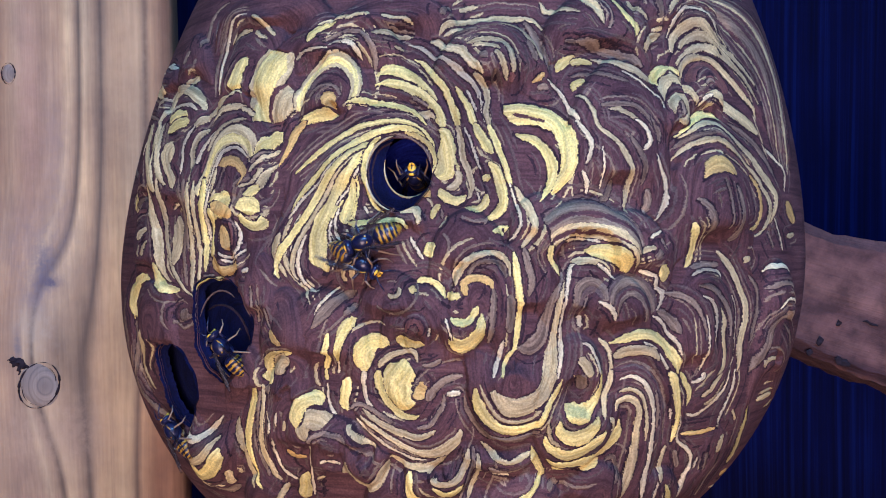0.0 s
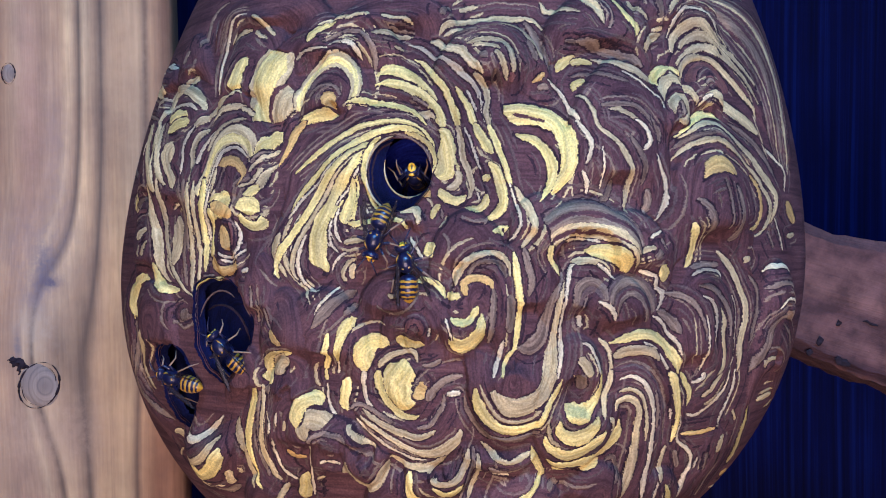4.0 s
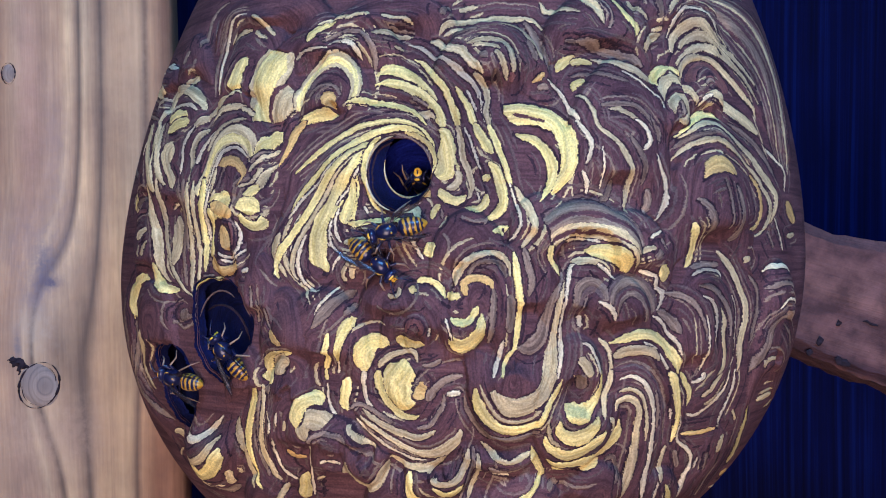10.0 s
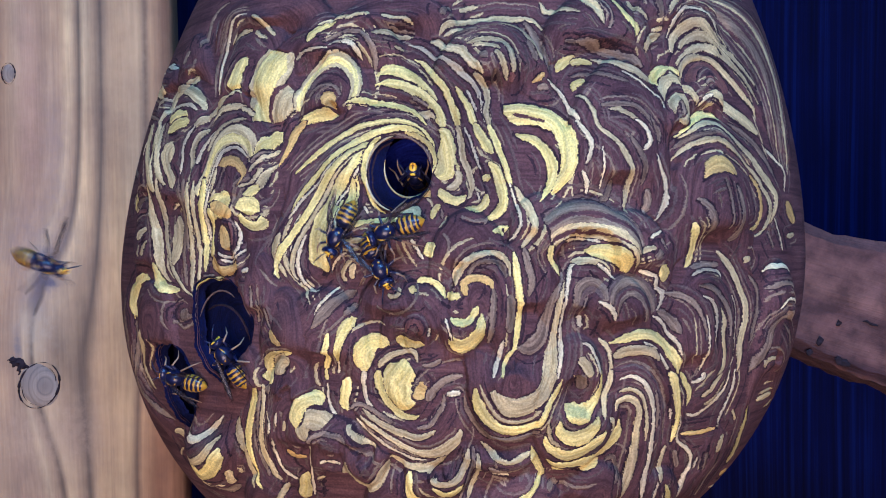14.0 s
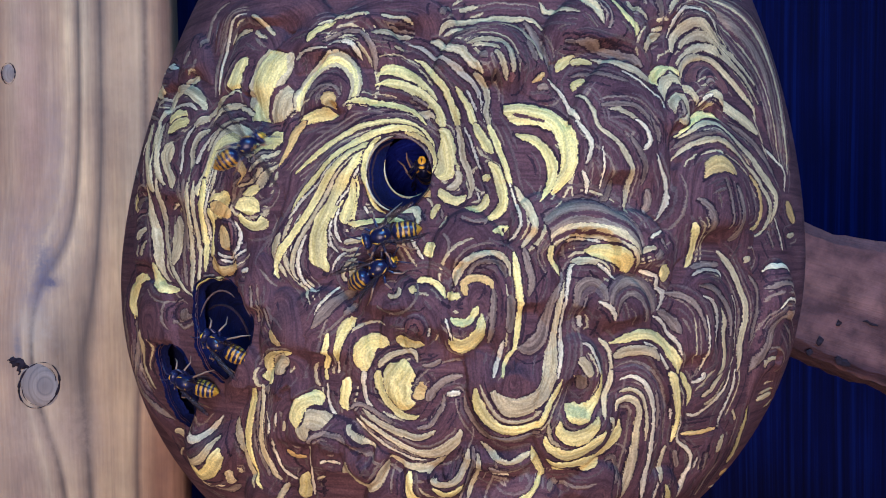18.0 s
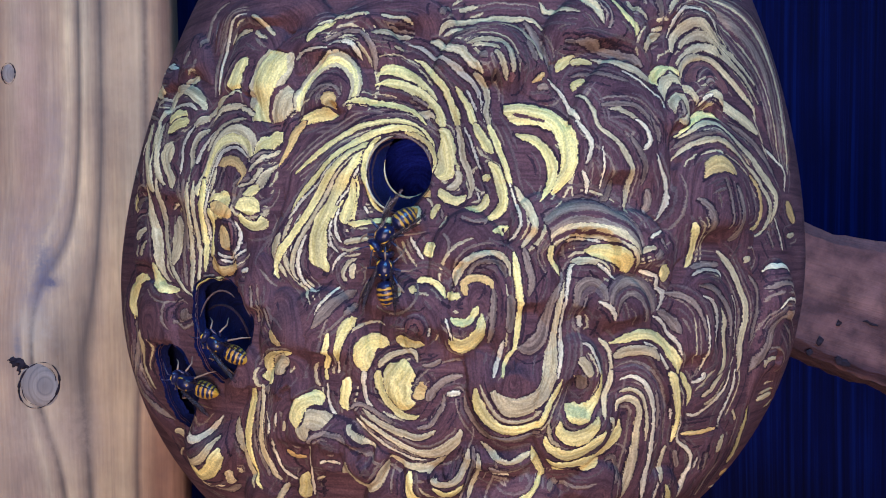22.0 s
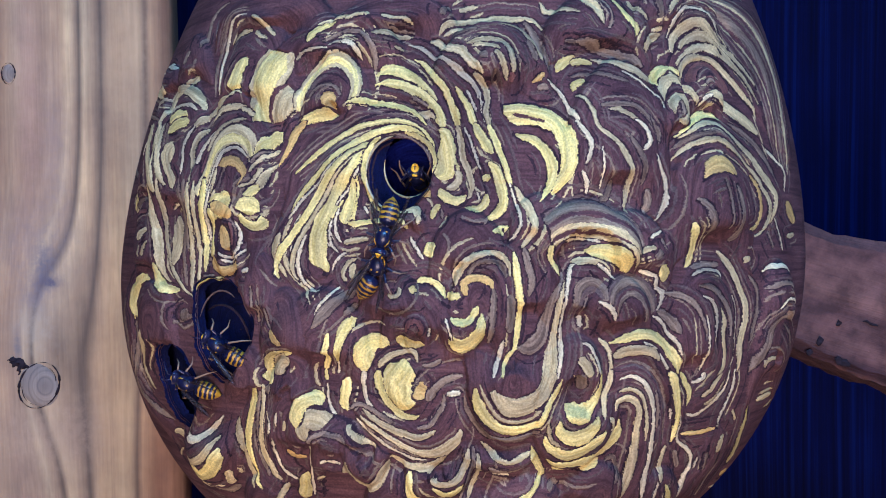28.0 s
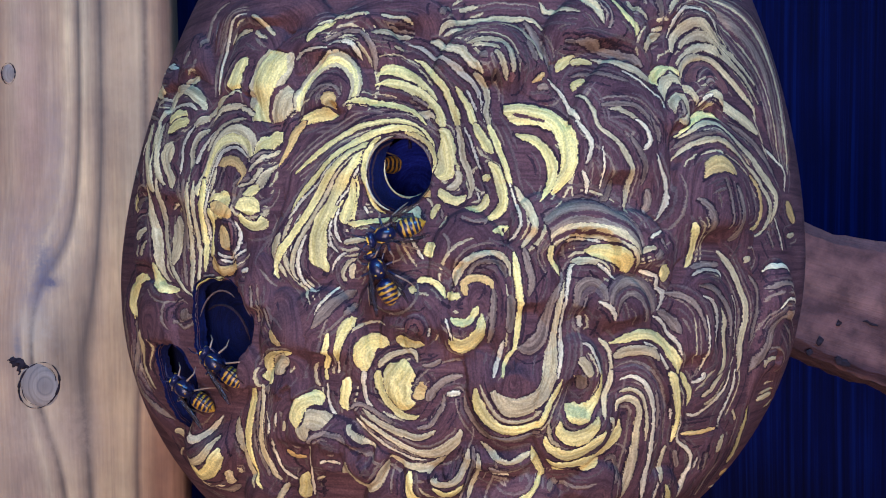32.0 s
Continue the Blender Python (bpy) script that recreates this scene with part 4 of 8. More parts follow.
# top middle
strand([(-21.9, 45.7), (-19.8, 46.3), (-17.4, 46.6)], [0.22, 0.26, 0.22], "K")
strand([(-15.7, 46.5), (-13.4, 45.8), (-11.3, 45.6), (-9.9, 45)], [0.22, 0.26, 0.26, 0.22], "K")
strand([(-14.4, 44.4), (-11.8, 44.2), (-9.7, 43.8)], [0.13, 0.16, 0.13], "T")
strand([(-17.6, 43.3), (-14.9, 43.5), (-12.8, 43.2), (-10.2, 43.2)], [0.31, 0.47, 0.42, 0.21], "K")
strand([(-15.4, 42.2), (-13.3, 42.1)], [0.18, 0.18], "T")
strand([(-23, 43.4), (-20.3, 43.5), (-19.2, 43.3), (-17.5, 41.2), (-17, 39.5), (-17.2, 36.8)], [0.21, 0.26, 0.26, 0.37, 0.42, 0.26], "T")
strand([(-22.9, 41.5), (-21.3, 41.3), (-20.2, 40.5), (-19.4, 38.8)], [0.21, 0.42, 0.42, 0.21], "C")
strand([(-17.2, 35.7), (-15.4, 36.7), (-13.3, 36.6), (-11.2, 35.8), (-9.1, 34.4), (-7.1, 32.5), (-5.5, 30.6)], [0.31, 0.62, 0.82, 0.72, 0.46, 0.36, 0.21], "Y")
strand([(-17.4, 34.1), (-14.8, 34.3), (-12.2, 33.7), (-9.6, 32.6), (-7.6, 30.9), (-6, 29.1), (-5, 27), (-4.5, 24.9)], [0.31, 0.51, 0.61, 0.67, 0.67, 0.72, 0.72, 0.61], "Y")
strand([(-10.3, 31.6), (-8.6, 30.5), (-7.3, 29.6)], [0.17, 0.2, 0.17], "T")
strand([(-6, 27.3), (-7, 28.3), (-9, 28.2), (-13, 29.7), (-17.3, 30.2), (-20.9, 29.9)], [0.51, 0.72, 0.31, 0.31, 0.31, 0.2], "K")
strand([(-13.3, 40.8), (-11.8, 40.2)], [0.18, 0.18], "K")
strand([(-11.2, 41.7), (-9.2, 41.2), (-7.6, 40.3), (-6.6, 39.2), (-4.6, 38.2), (-2.4, 36.4), (-0.9, 35), (0.6, 33.8), (1.6, 32.2), (2.3, 30.1), (2.8, 27.5)], [0.15, 0.31, 0.31, 0.36, 0.26, 0.51, 0.46, 0.41, 0.36, 0.31, 0.26], "C")
strand([(-10, 38.9), (-8.1, 37.8), (-6.9, 36.2), (-5.5, 34.3), (-4.2, 32.7), (-3.3, 30.6), (-2.5, 28.5), (-1.8, 25.6)], [0.15, 0.36, 0.36, 0.41, 0.51, 0.51, 0.56, 0.61], "Y")
strand([(-9.3, 37.1), (-8.1, 36), (-6.5, 33.6)], [0.13, 0.15, 0.13], "K")
strand([(-2.4, 33.2), (-1.4, 31.7), (-0.1, 29.6), (0.6, 27.5), (1.3, 25.6)], [0.2, 0.46, 0.46, 0.46, 0.51], "Y")
strand([(-0.4, 32.7), (0.6, 30.6), (1.4, 28.5)], [0.17, 0.2, 0.17], "C")
strand([(2.1, 31.6), (2.4, 29), (2.9, 26.6)], [0.17, 0.2, 0.17], "C")
strand([(0.6, 35.4), (2.2, 34), (3.2, 32.7), (3.4, 30.6), (3.1, 28.5), (3.9, 25.9)], [0.26, 0.41, 0.51, 0.41, 0.41, 0.41], "K")
strand([(-7.6, 42.2), (-5.5, 41.9), (-3.5, 40), (-1.4, 39.4), (-0.4, 38), (1.1, 36.4), (2.7, 34.8)], [0.21, 0.52, 0.62, 0.67, 0.57, 0.52, 0.26], "K")
strand([(-5.5, 43), (-4.5, 44.6), (-2.9, 45.4), (0.2, 46), (2.8, 46.2), (5.4, 46.7), (8, 46.6), (10.1, 46.7), (12.2, 46.3), (13.2, 45.3), (13.8, 44.2)], [0.42, 0.52, 0.47, 0.36, 0.42, 0.47, 0.52, 0.42, 0.36, 0.26, 0.16], "K")
strand([(10.1, 46.3), (11.4, 44.7), (12.6, 42.5), (13.6, 39.8), (14.4, 37.7), (14.6, 36.1)], [0.41, 0.52, 0.47, 0.41, 0.41, 0.36], "T")
strand([(-4.5, 43), (-2.9, 43.8), (-0.3, 44.6)], [0.26, 0.31, 0.26], "K")
strand([(-2.9, 42.6), (-0.4, 43.5), (1.7, 43.7)], [0.26, 0.31, 0.26], "T")
strand([(5.9, 44.8), (8, 44.4), (10, 43.3), (11.3, 41.4), (12.6, 39.2), (13.4, 37.6)], [0.22, 0.22, 0.36, 0.41, 0.41, 0.31], "K")
strand([(10.5, 41.4), (11.5, 39.2), (12, 37.6)], [0.35, 0.41, 0.35], "T")
strand([(-0.4, 40.4), (1.2, 41), (3.2, 41.3), (5.3, 41), (6.8, 39.7), (7.5, 37.5), (7.8, 35.4), (7.3, 34.3)], [0.21, 0.36, 0.41, 0.41, 0.41, 0.41, 0.36, 0.31], "K")
strand([(0.7, 39.9), (2.2, 40.2), (4.3, 39.7), (5.5, 38.8)], [0.26, 0.31, 0.31, 0.26], "K")
strand([(2, 37.8), (3.2, 38)], [0.52, 0.52], "T")
strand([(4.5, 38.9), (5.5, 37.2), (6.3, 35.4), (6.8, 34)], [0.31, 0.36, 0.36, 0.31], "K")
strand([(7.8, 34.9), (7.3, 33.8)], [0.35, 0.35], "R")
strand([(11.4, 34.1), (12.5, 34.6), (13.5, 35.7)], [0.15, 0.36, 0.31], "O")
strand([(8.4, 38.3), (9.2, 37)], [0.18, 0.18], "T")
strand([(14, 35), (16.1, 33.4), (17.6, 31.3), (18.6, 28.7), (19.8, 26.1)], [0.21, 0.31, 0.36, 0.36, 0.31], "C")
strand([(17.4, 41.8), (19.5, 41.6)], [0.22, 0.22], "T")
strand([(20, 39.5), (18.3, 38.9), (16.9, 37.7), (16.2, 36.6)], [0.26, 0.52, 0.62, 0.41], "Y")
strand([(14.5, 33.4), (12.4, 33.3)], [0.35, 0.35], "T")
strand([(13.4, 50.3), (14.4, 48.3), (16.5, 48), (18.6, 47.5), (20.2, 47)], [0.16, 0.42, 0.42, 0.32, 0.16], "K")
strand([(-1.7, 48.2), (0.2, 48.7), (1.8, 49)], [0.31, 0.37, 0.31], "K")
strand([(-5, 46.8), (-3.5, 49)], [0.44, 0.44], "T")
bundle([(5.2, 30.1), (9.3, 30.3), (12.4, 30), (15.5, 29.2), (17.5, 27.7), (18.5, 25.1), (19, 21.4), (18.7, 18.3), (17.3, 15.8), (14.7, 13.2)], [(5.7, 29), (8.2, 27), (11.8, 26.3), (14.3, 25.3), (15.6, 24), (16.1, 21.4), (16.1, 18.3), (15.2, 15.7), (14.2, 14.2)], "Y")
strand([(7.7, 28.3), (10.8, 27.7), (13.9, 26.8)], [0.17, 0.2, 0.17], "D")
# top right
strand([(20.3, 50.1), (21.9, 49), (23.3, 47.6), (24, 45.8), (24.3, 44.7)], [0.32, 0.63, 0.74, 0.53, 0.21], "K")
strand([(23.4, 50.8), (24.9, 49.2), (25.9, 47), (25.6, 44.7), (25, 43.9)], [0.23, 0.26, 0.26, 0.26, 0.23], "T")
strand([(25.9, 51), (27.5, 48.8), (28.7, 46.9), (30.1, 45.6), (30.8, 44.3), (30.6, 43.2)], [0.27, 0.32, 0.37, 0.48, 0.59, 0.43], "Y")
strand([(30.7, 51.4), (31.7, 49.4), (32.8, 47.9), (33.7, 46.9)], [0.43, 0.38, 0.27, 0.16], "K")
strand([(32.8, 51.7), (33.3, 50)], [0.18, 0.18], "T")
strand([(35.2, 51.9), (35.6, 49.6), (36.1, 47.4)], [0.54, 0.43, 0.33], "T")
strand([(33.3, 40.8), (33.4, 42.5), (34.7, 44), (37.1, 45.2)], [0.32, 0.54, 0.64, 0.43], "K")
strand([(34.8, 45.5), (37.2, 46.1)], [0.23, 0.23], "K")
strand([(37.3, 48.1), (38.1, 50), (39.5, 51.6), (41.4, 52.5)], [0.28, 0.33, 0.33, 0.28], "K")
bundle([(40.3, 53.6), (45.7, 55.1), (54.6, 55.6), (62.9, 51.5), (67, 43.3), (68.2, 30), (69.4, 18.5)], [(39.3, 49.5), (43.2, 50.5), (47.7, 48.4), (52.8, 43.2), (58.3, 37.5), (61.6, 29), (65, 20.5)], "TDTKDTDT2DKDTDT")
strand([(38.3, 44.2), (38.9, 47.1), (39.9, 49), (41.2, 50), (43.2, 50.1), (45.8, 49.6), (47.6, 48.1), (49.5, 45.7)], [0.17, 0.28, 0.33, 0.33, 0.28, 0.22, 0.22, 0.17], "C")
strand([(39.3, 40.8), (39.2, 43.1), (40.2, 45.5), (42.2, 47), (44.2, 47.5), (46.8, 46.5), (48.9, 44.7), (52, 42.8), (55.5, 40.1), (59, 36.4)], [0.44, 0.67, 0.78, 0.67, 0.56, 0.44, 0.39, 0.33, 0.28, 0.22], "K")
strand([(40.5, 41.5), (41.1, 43.3), (42.7, 44.7), (44.7, 45.4), (46.6, 44.7), (49.2, 43), (52.5, 40.8), (55.9, 37.7), (59.4, 32.9)], [0.33, 0.56, 0.67, 0.56, 0.5, 0.39, 0.33, 0.28, 0.22], "K")
strand([(39.8, 39.2), (41.7, 40.5), (43.1, 42.1), (45.2, 43.3), (47.8, 43.1), (50.4, 41.7)], [0.55, 0.77, 0.66, 0.55, 0.55, 0.33], "K")
strand([(40.7, 35.3), (40.9, 37.6), (41.9, 40), (44.3, 41.1), (47, 41.2), (49.6, 39.8), (52.2, 37.8), (54.9, 35.2), (57.7, 32.6), (59.3, 29.9)], [0.55, 0.66, 0.55, 0.33, 0.44, 0.39, 0.33, 0.28, 0.22, 0.17], "K")
bundle([(41.7, 35.4), (42.2, 37.7), (44.2, 39.9), (46.2, 40.5), (48.5, 39.9), (50.5, 38.1), (51.7, 36), (51.9, 34.8)], [(42.9, 35.5), (43.4, 37.3), (44.8, 38.9), (46.4, 39.5), (48.1, 38.8), (49.3, 37.2), (50, 35.4), (50.2, 34.5)], "R")
strand([(45.2, 35.2), (46.3, 36.5), (47.6, 36), (48.9, 35)], [0.47, 0.55, 0.55, 0.47], "R")
strand([(45.2, 35.5), (46.3, 36.4), (47.2, 36)], [0.23, 0.27, 0.23], "T")
strand([(44.4, 32.9), (47, 33.5), (49.6, 32.6), (53, 30.9), (56.6, 29), (59.5, 27)], [0.44, 0.67, 0.89, 0.89, 0.89, 0.67], "K")
strand([(43.9, 31.2), (44.7, 32.6), (46.3, 33.3)], [0.28, 0.33, 0.28], "C")
strand([(35.3, 33.8), (35.4, 36), (36.4, 37.8), (37.9, 38.4), (39.7, 38), (40.6, 37)], [0.53, 0.96, 0.86, 0.53, 0.43, 0.21], "Y")
strand([(35.7, 31.1), (35.8, 33.3), (36.7, 35), (38.3, 35.9), (40.1, 35.5), (41.9, 33.8), (43.6, 31.1)], [0.43, 0.75, 0.86, 0.64, 0.53, 0.37, 0.27], "K")
strand([(37.1, 28.5), (37.2, 30.6), (38.5, 32.2), (40, 32.3), (40.9, 30.9), (41, 29.3), (39.7, 27.5), (37.9, 27.6)], [0.53, 0.64, 0.53, 0.53, 0.53, 0.53, 0.53, 0.43], "K")
strand([(39.1, 31.3), (39.2, 28.6)], [0.36, 0.36], "T")
strand([(48.9, 28.8), (47.6, 29.5), (45.4, 29.8), (43.5, 29.1), (42.3, 27.2), (40.2, 25.8), (38.4, 24.7)], [0.22, 0.48, 0.65, 0.65, 0.43, 0.43, 0.27], "Y")
strand([(19, 41.8), (22.2, 41.4), (25.4, 40.5), (28.7, 39.9), (31.5, 39.2), (33.1, 38)], [0.26, 0.42, 0.42, 0.63, 0.74, 0.42], "T")
strand([(18.8, 38.3), (21, 38.7), (23.1, 38.5)], [0.42, 0.52, 0.31], "Y")
strand([(22.6, 39.3), (25.3, 38.6), (28, 37.5), (30.8, 36.5), (33, 35.3), (34.3, 33.5)], [0.21, 0.42, 0.53, 0.68, 0.63, 0.21], "K")
strand([(27.4, 36.6), (30.2, 35.1), (32.4, 33.6), (34.6, 31.6), (35.4, 29.4)], [0.18, 0.21, 0.21, 0.21, 0.18], "C")
strand([(18.8, 35.6), (20.9, 36.3), (23.6, 35.8), (26.8, 34.9), (29, 34.3)], [0.27, 0.31, 0.31, 0.31, 0.27], "T")
strand([(19.2, 33), (19.6, 34.3), (21.4, 35.2)], [0.31, 0.52, 0.31], "Y")
strand([(24.5, 28.9), (26.6, 28.8), (28.8, 27.7), (30.9, 26.2), (32, 25)], [0.16, 0.36, 0.36, 0.31, 0.21], "K")
strand([(22.9, 29.4), (25.6, 29.8), (29.4, 29.7), (31.6, 28.1), (33.2, 26.1)], [0.31, 0.36, 0.36, 0.36, 0.31], "T")
# left flank
strand([(-75.3, 32.6), (-75.9, 29.9), (-76.6, 27.3), (-76.8, 24), (-71, 19.4), (-68.8, 18.5)], [0.33, 0.39, 0.39, 0.39, 0.39, 0.33], "T")
strand([(-65.9, 30.4), (-68.5, 28.6), (-69.8, 26.9)], [0.52, 0.61, 0.52], "K")
strand([(-66.5, 26.3), (-67.3, 25.2), (-67.6, 23.6)], [0.31, 0.36, 0.31], "C")
strand([(-64.9, 30.4), (-65.3, 27.4), (-65.3, 24.3), (-64.5, 20.5), (-63.7, 16.9), (-63, 15.1)], [0.59, 0.59, 0.47, 0.41, 0.41, 0.35], "K")
strand([(-62.5, 30), (-62.8, 26.4), (-62.7, 21.5), (-62.2, 18), (-61.2, 14.4)], [0.54, 0.64, 0.64, 0.64, 0.54], "K")
strand([(-60.8, 30), (-61, 26.7), (-61, 23.2), (-60.5, 20.2), (-59.7, 17.8), (-58.4, 16)], [0.34, 0.4, 0.4, 0.4, 0.4, 0.34], "K")
strand([(-54, 28.9), (-56.9, 28.6), (-59.1, 27.1)], [0.77, 0.91, 0.77], "Y")
strand([(-57.2, 15.3), (-56.9, 17), (-58.3, 20), (-58.3, 22.9), (-57.6, 25.2)], [0.57, 0.68, 0.57, 1.24, 1.02], "K")
strand([(-52.6, 28.1), (-53.8, 26), (-54.6, 23.7), (-54.6, 20.9), (-55, 18)], [0.19, 0.22, 0.22, 0.22, 0.19], "C")
strand([(-54.1, 17.4), (-54.3, 14.1), (-54.3, 9.6), (-54.2, 3.6)], [0.28, 0.33, 0.33, 0.28], "T")
strand([(-50.3, 28.3), (-51.7, 25.8), (-52.6, 23), (-52.3, 19.6), (-52.4, 16.2), (-52.7, 11.8), (-52.7, 7.4), (-52.9, 3.6)], [0.28, 0.33, 0.33, 0.33, 0.33, 0.33, 0.33, 0.28], "K")
strand([(-47.5, 26.2), (-49.2, 24.4), (-50.4, 22.3), (-51, 19.7)], [0.28, 0.33, 0.33, 0.28], "C")
strand([(-41, 28.3), (-43.5, 27.9), (-45.9, 27), (-47.7, 24.9), (-49, 22.2)], [0.28, 0.33, 0.33, 0.33, 0.28], "K")
bundle([(-38.9, 20.5), (-38.8, 22.7), (-39.3, 24.9), (-40.7, 26.6), (-42.8, 27.3), (-45.2, 26.7), (-47, 24.8), (-48.1, 22.1), (-48.9, 19.4), (-50, 16.7), (-51.2, 13.9)], [(-39.8, 19.5), (-40.4, 21.1), (-41.4, 22.5), (-42.8, 23.2), (-44.8, 22.7), (-46.2, 21.2), (-47.1, 19.3), (-47.9, 17.1), (-49, 14.4), (-49.8, 12.3)], "K3Y2K")
strand([(-40.4, 20.9), (-41.3, 21.9), (-42.8, 22.7), (-44.7, 22.2), (-45.9, 20.9), (-46.7, 18.7), (-47.4, 16.6), (-48.3, 13.9), (-49.2, 11.1)], [0.27, 0.32, 0.32, 0.32, 0.32, 0.32, 0.32, 0.32, 0.27], "C")
strand([(-46.3, 19.2), (-46.9, 16.5), (-47.7, 13.8), (-48.5, 11.1)], [0.18, 0.22, 0.22, 0.18], "K")
bundle([(-45.8, 19.2), (-45.1, 20.5), (-43.7, 21.1), (-42.2, 20.6), (-41, 19.4), (-40.5, 17.9), (-41.1, 16.3)], [(-44.8, 19), (-43.6, 19.3), (-42.4, 19), (-41.7, 18.2), (-41.1, 17.1), (-41.6, 15.8), (-42.3, 15.3)], "O")
strand([(-41, 13.6), (-39.3, 14.7), (-38, 15.9), (-37.1, 18.3), (-35.5, 19.9)], [0.21, 0.63, 0.42, 0.26, 0.22], "K")
bundle([(-34.8, 25.9), (-36.8, 25.8), (-38.5, 23.8), (-39.2, 21.1)], [(-34.8, 24.1), (-36.7, 22.9), (-38.4, 21.3), (-39.1, 20.6)], "Y")
strand([(-36.1, 22.2), (-38, 21), (-39.5, 19.5)], [0.54, 0.63, 0.54], "T")
strand([(-35, 22.5), (-37.2, 21.3), (-38.7, 19.8), (-40, 17.9)], [0.22, 0.26, 0.26, 0.22], "K")
strand([(-37.7, 18.9), (-38.6, 17.3), (-39.9, 15.2)], [0.22, 0.26, 0.22], "K")
bundle([(-29.6, 27.6), (-31.8, 27.2), (-33.2, 25.7), (-33.9, 23), (-34.9, 20.9)], [(-30.1, 26.6), (-31.4, 25.6), (-32.4, 23.5), (-33.8, 21.4), (-35.5, 19.3)], "O")
strand([(-25.7, 10.2), (-26.3, 8.2), (-25.9, 5.6), (-24.9, 4.3)], [0.17, 0.2, 0.2, 0.17], "C")
strand([(-24.6, 11.8), (-24.9, 9.2), (-25.1, 7.2), (-24.4, 5.6)], [0.17, 0.2, 0.2, 0.17], "C")
# left flank, lower half
strand([(-69, 12.5), (-67.6, 13.8), (-65.3, 14.4)], [0.35, 0.41, 0.35], "T")
strand([(-68.3, 10), (-66.9, 11.4), (-64.1, 11.6)], [0.3, 0.35, 0.3], "R")
strand([(-66.3, 5.5), (-65.7, 7), (-64, 8)], [0.44, 0.52, 0.44], "K")
strand([(-69.3, 15.5), (-70.2, 13.8), (-70.3, 11.9)], [0.72, 0.84, 0.36], "Y")
strand([(-65.2, 2.4), (-64.6, 4.3), (-63.7, 5.5)], [0.24, 0.29, 0.24], "K")
strand([(-64, 18.1), (-63.4, 14.5), (-62.9, 11), (-62.2, 7.5), (-61.6, 4.1), (-61.4, 1.3), (-60.7, -1), (-58.8, -2.8)], [0.46, 0.51, 0.51, 0.46, 0.46, 0.46, 0.4, 0.34], "K")
strand([(-62.5, 1.3), (-62.1, -1.3), (-60.3, -3.6), (-57.9, -4.2), (-56.5, -3.9)], [0.34, 0.62, 0.73, 0.56, 0.28], "Y")
strand([(-60.4, 17.8), (-60.4, 13.8), (-60.6, 9.8), (-60.2, 6.1), (-59.4, 2.8), (-58.3, -0.3), (-56.1, -3.4), (-53.6, -5.3)], [0.34, 0.34, 0.34, 0.34, 0.28, 0.28, 0.22, 0.22], "K")
strand([(-57.2, 10.9), (-57.1, 8.3), (-57.2, 5.4), (-57.8, 2.8), (-58.5, 0.5)], [0.28, 0.89, 1.12, 0.89, 0.33], "K")
strand([(-58.7, 11.8), (-57.8, 12.6), (-56.5, 12.8)], [0.19, 0.22, 0.19], "C")
strand([(-55.2, 17.5), (-55.3, 11.9), (-55.4, 6.3), (-55.4, 0.8), (-54.8, -3.8)], [0.24, 0.28, 0.28, 0.28, 0.24], "T")
strand([(-52.6, 17.3), (-52.7, 11.8), (-53.1, 6.3), (-53.5, 0.8), (-53.7, -4.4)], [0.38, 0.38, 0.38, 0.38, 0.33], "K")
strand([(-51.1, 17.3), (-51.3, 11.8), (-51.6, 6.3), (-51.9, 0.8), (-52.5, -4.7)], [0.22, 0.27, 0.27, 0.27, 0.22], "K")
strand([(-48.9, 17.7), (-49.3, 12.8), (-50, 7.4), (-50.4, 2.5), (-50.6, -0.8)], [0.43, 0.49, 0.49, 0.43, 0.27], "Y")
strand([(-47.4, 16), (-48.4, 11.7), (-49.1, 7.3), (-49.4, 2.8)], [0.16, 0.22, 0.22, 0.16], "C")
strand([(-46.5, 14.9), (-47.4, 11.6), (-48.1, 8.4), (-48.6, 6.3)], [0.16, 0.22, 0.22, 0.16], "K")
strand([(-48.6, 1.4), (-48.7, 2.9), (-48.3, 5.4), (-47.6, 8.6), (-45.9, 11.6), (-44.7, 13.1), (-43.8, 14.8)], [0.32, 0.48, 0.54, 0.48, 1.29, 1.5, 0.75], "Y")
strand([(-48.6, 2.9), (-47.9, 0.7), (-46, -0.3), (-43.8, 0.3), (-43.1, 1.8)], [0.43, 0.69, 0.8, 0.75, 0.43], "O")
strand([(-44.8, 12.2), (-45.4, 11), (-45.9, 10.1)], [1.39, 1.93, 1.61], "O")
strand([(-45.8, 9.5), (-47, 8.2), (-47.6, 6), (-47.1, 3.9), (-45.6, 2.2), (-43.8, 2.4)], [0.23, 0.27, 0.27, 0.27, 0.27, 0.23], "N")
strand([(-42.8, 9.2), (-42, 7.1), (-42.2, 4.3), (-43.2, 2.8), (-45, 2.4), (-46.6, 3.3)], [0.16, 0.2, 0.21, 0.21, 0.2, 0.16], "C")
strand([(-45.6, 8.2), (-45.2, 6.5), (-44.8, 5), (-44.4, 3.6)], [0.53, 0.8, 0.75, 0.43], "O")
strand([(-43.8, 8.9), (-43.3, 6.8), (-43.5, 4.3)], [0.18, 0.21, 0.18], "R")
strand([(-46, 1.9), (-44.4, 1.5), (-42.6, 2.5), (-41.2, 3.9)], [0.18, 0.21, 0.21, 0.18], "C")
strand([(-41.5, 12.7), (-40.5, 12), (-39.2, 12), (-38.2, 12.3)], [1.06, 1.42, 1.42, 1.06], "Y")
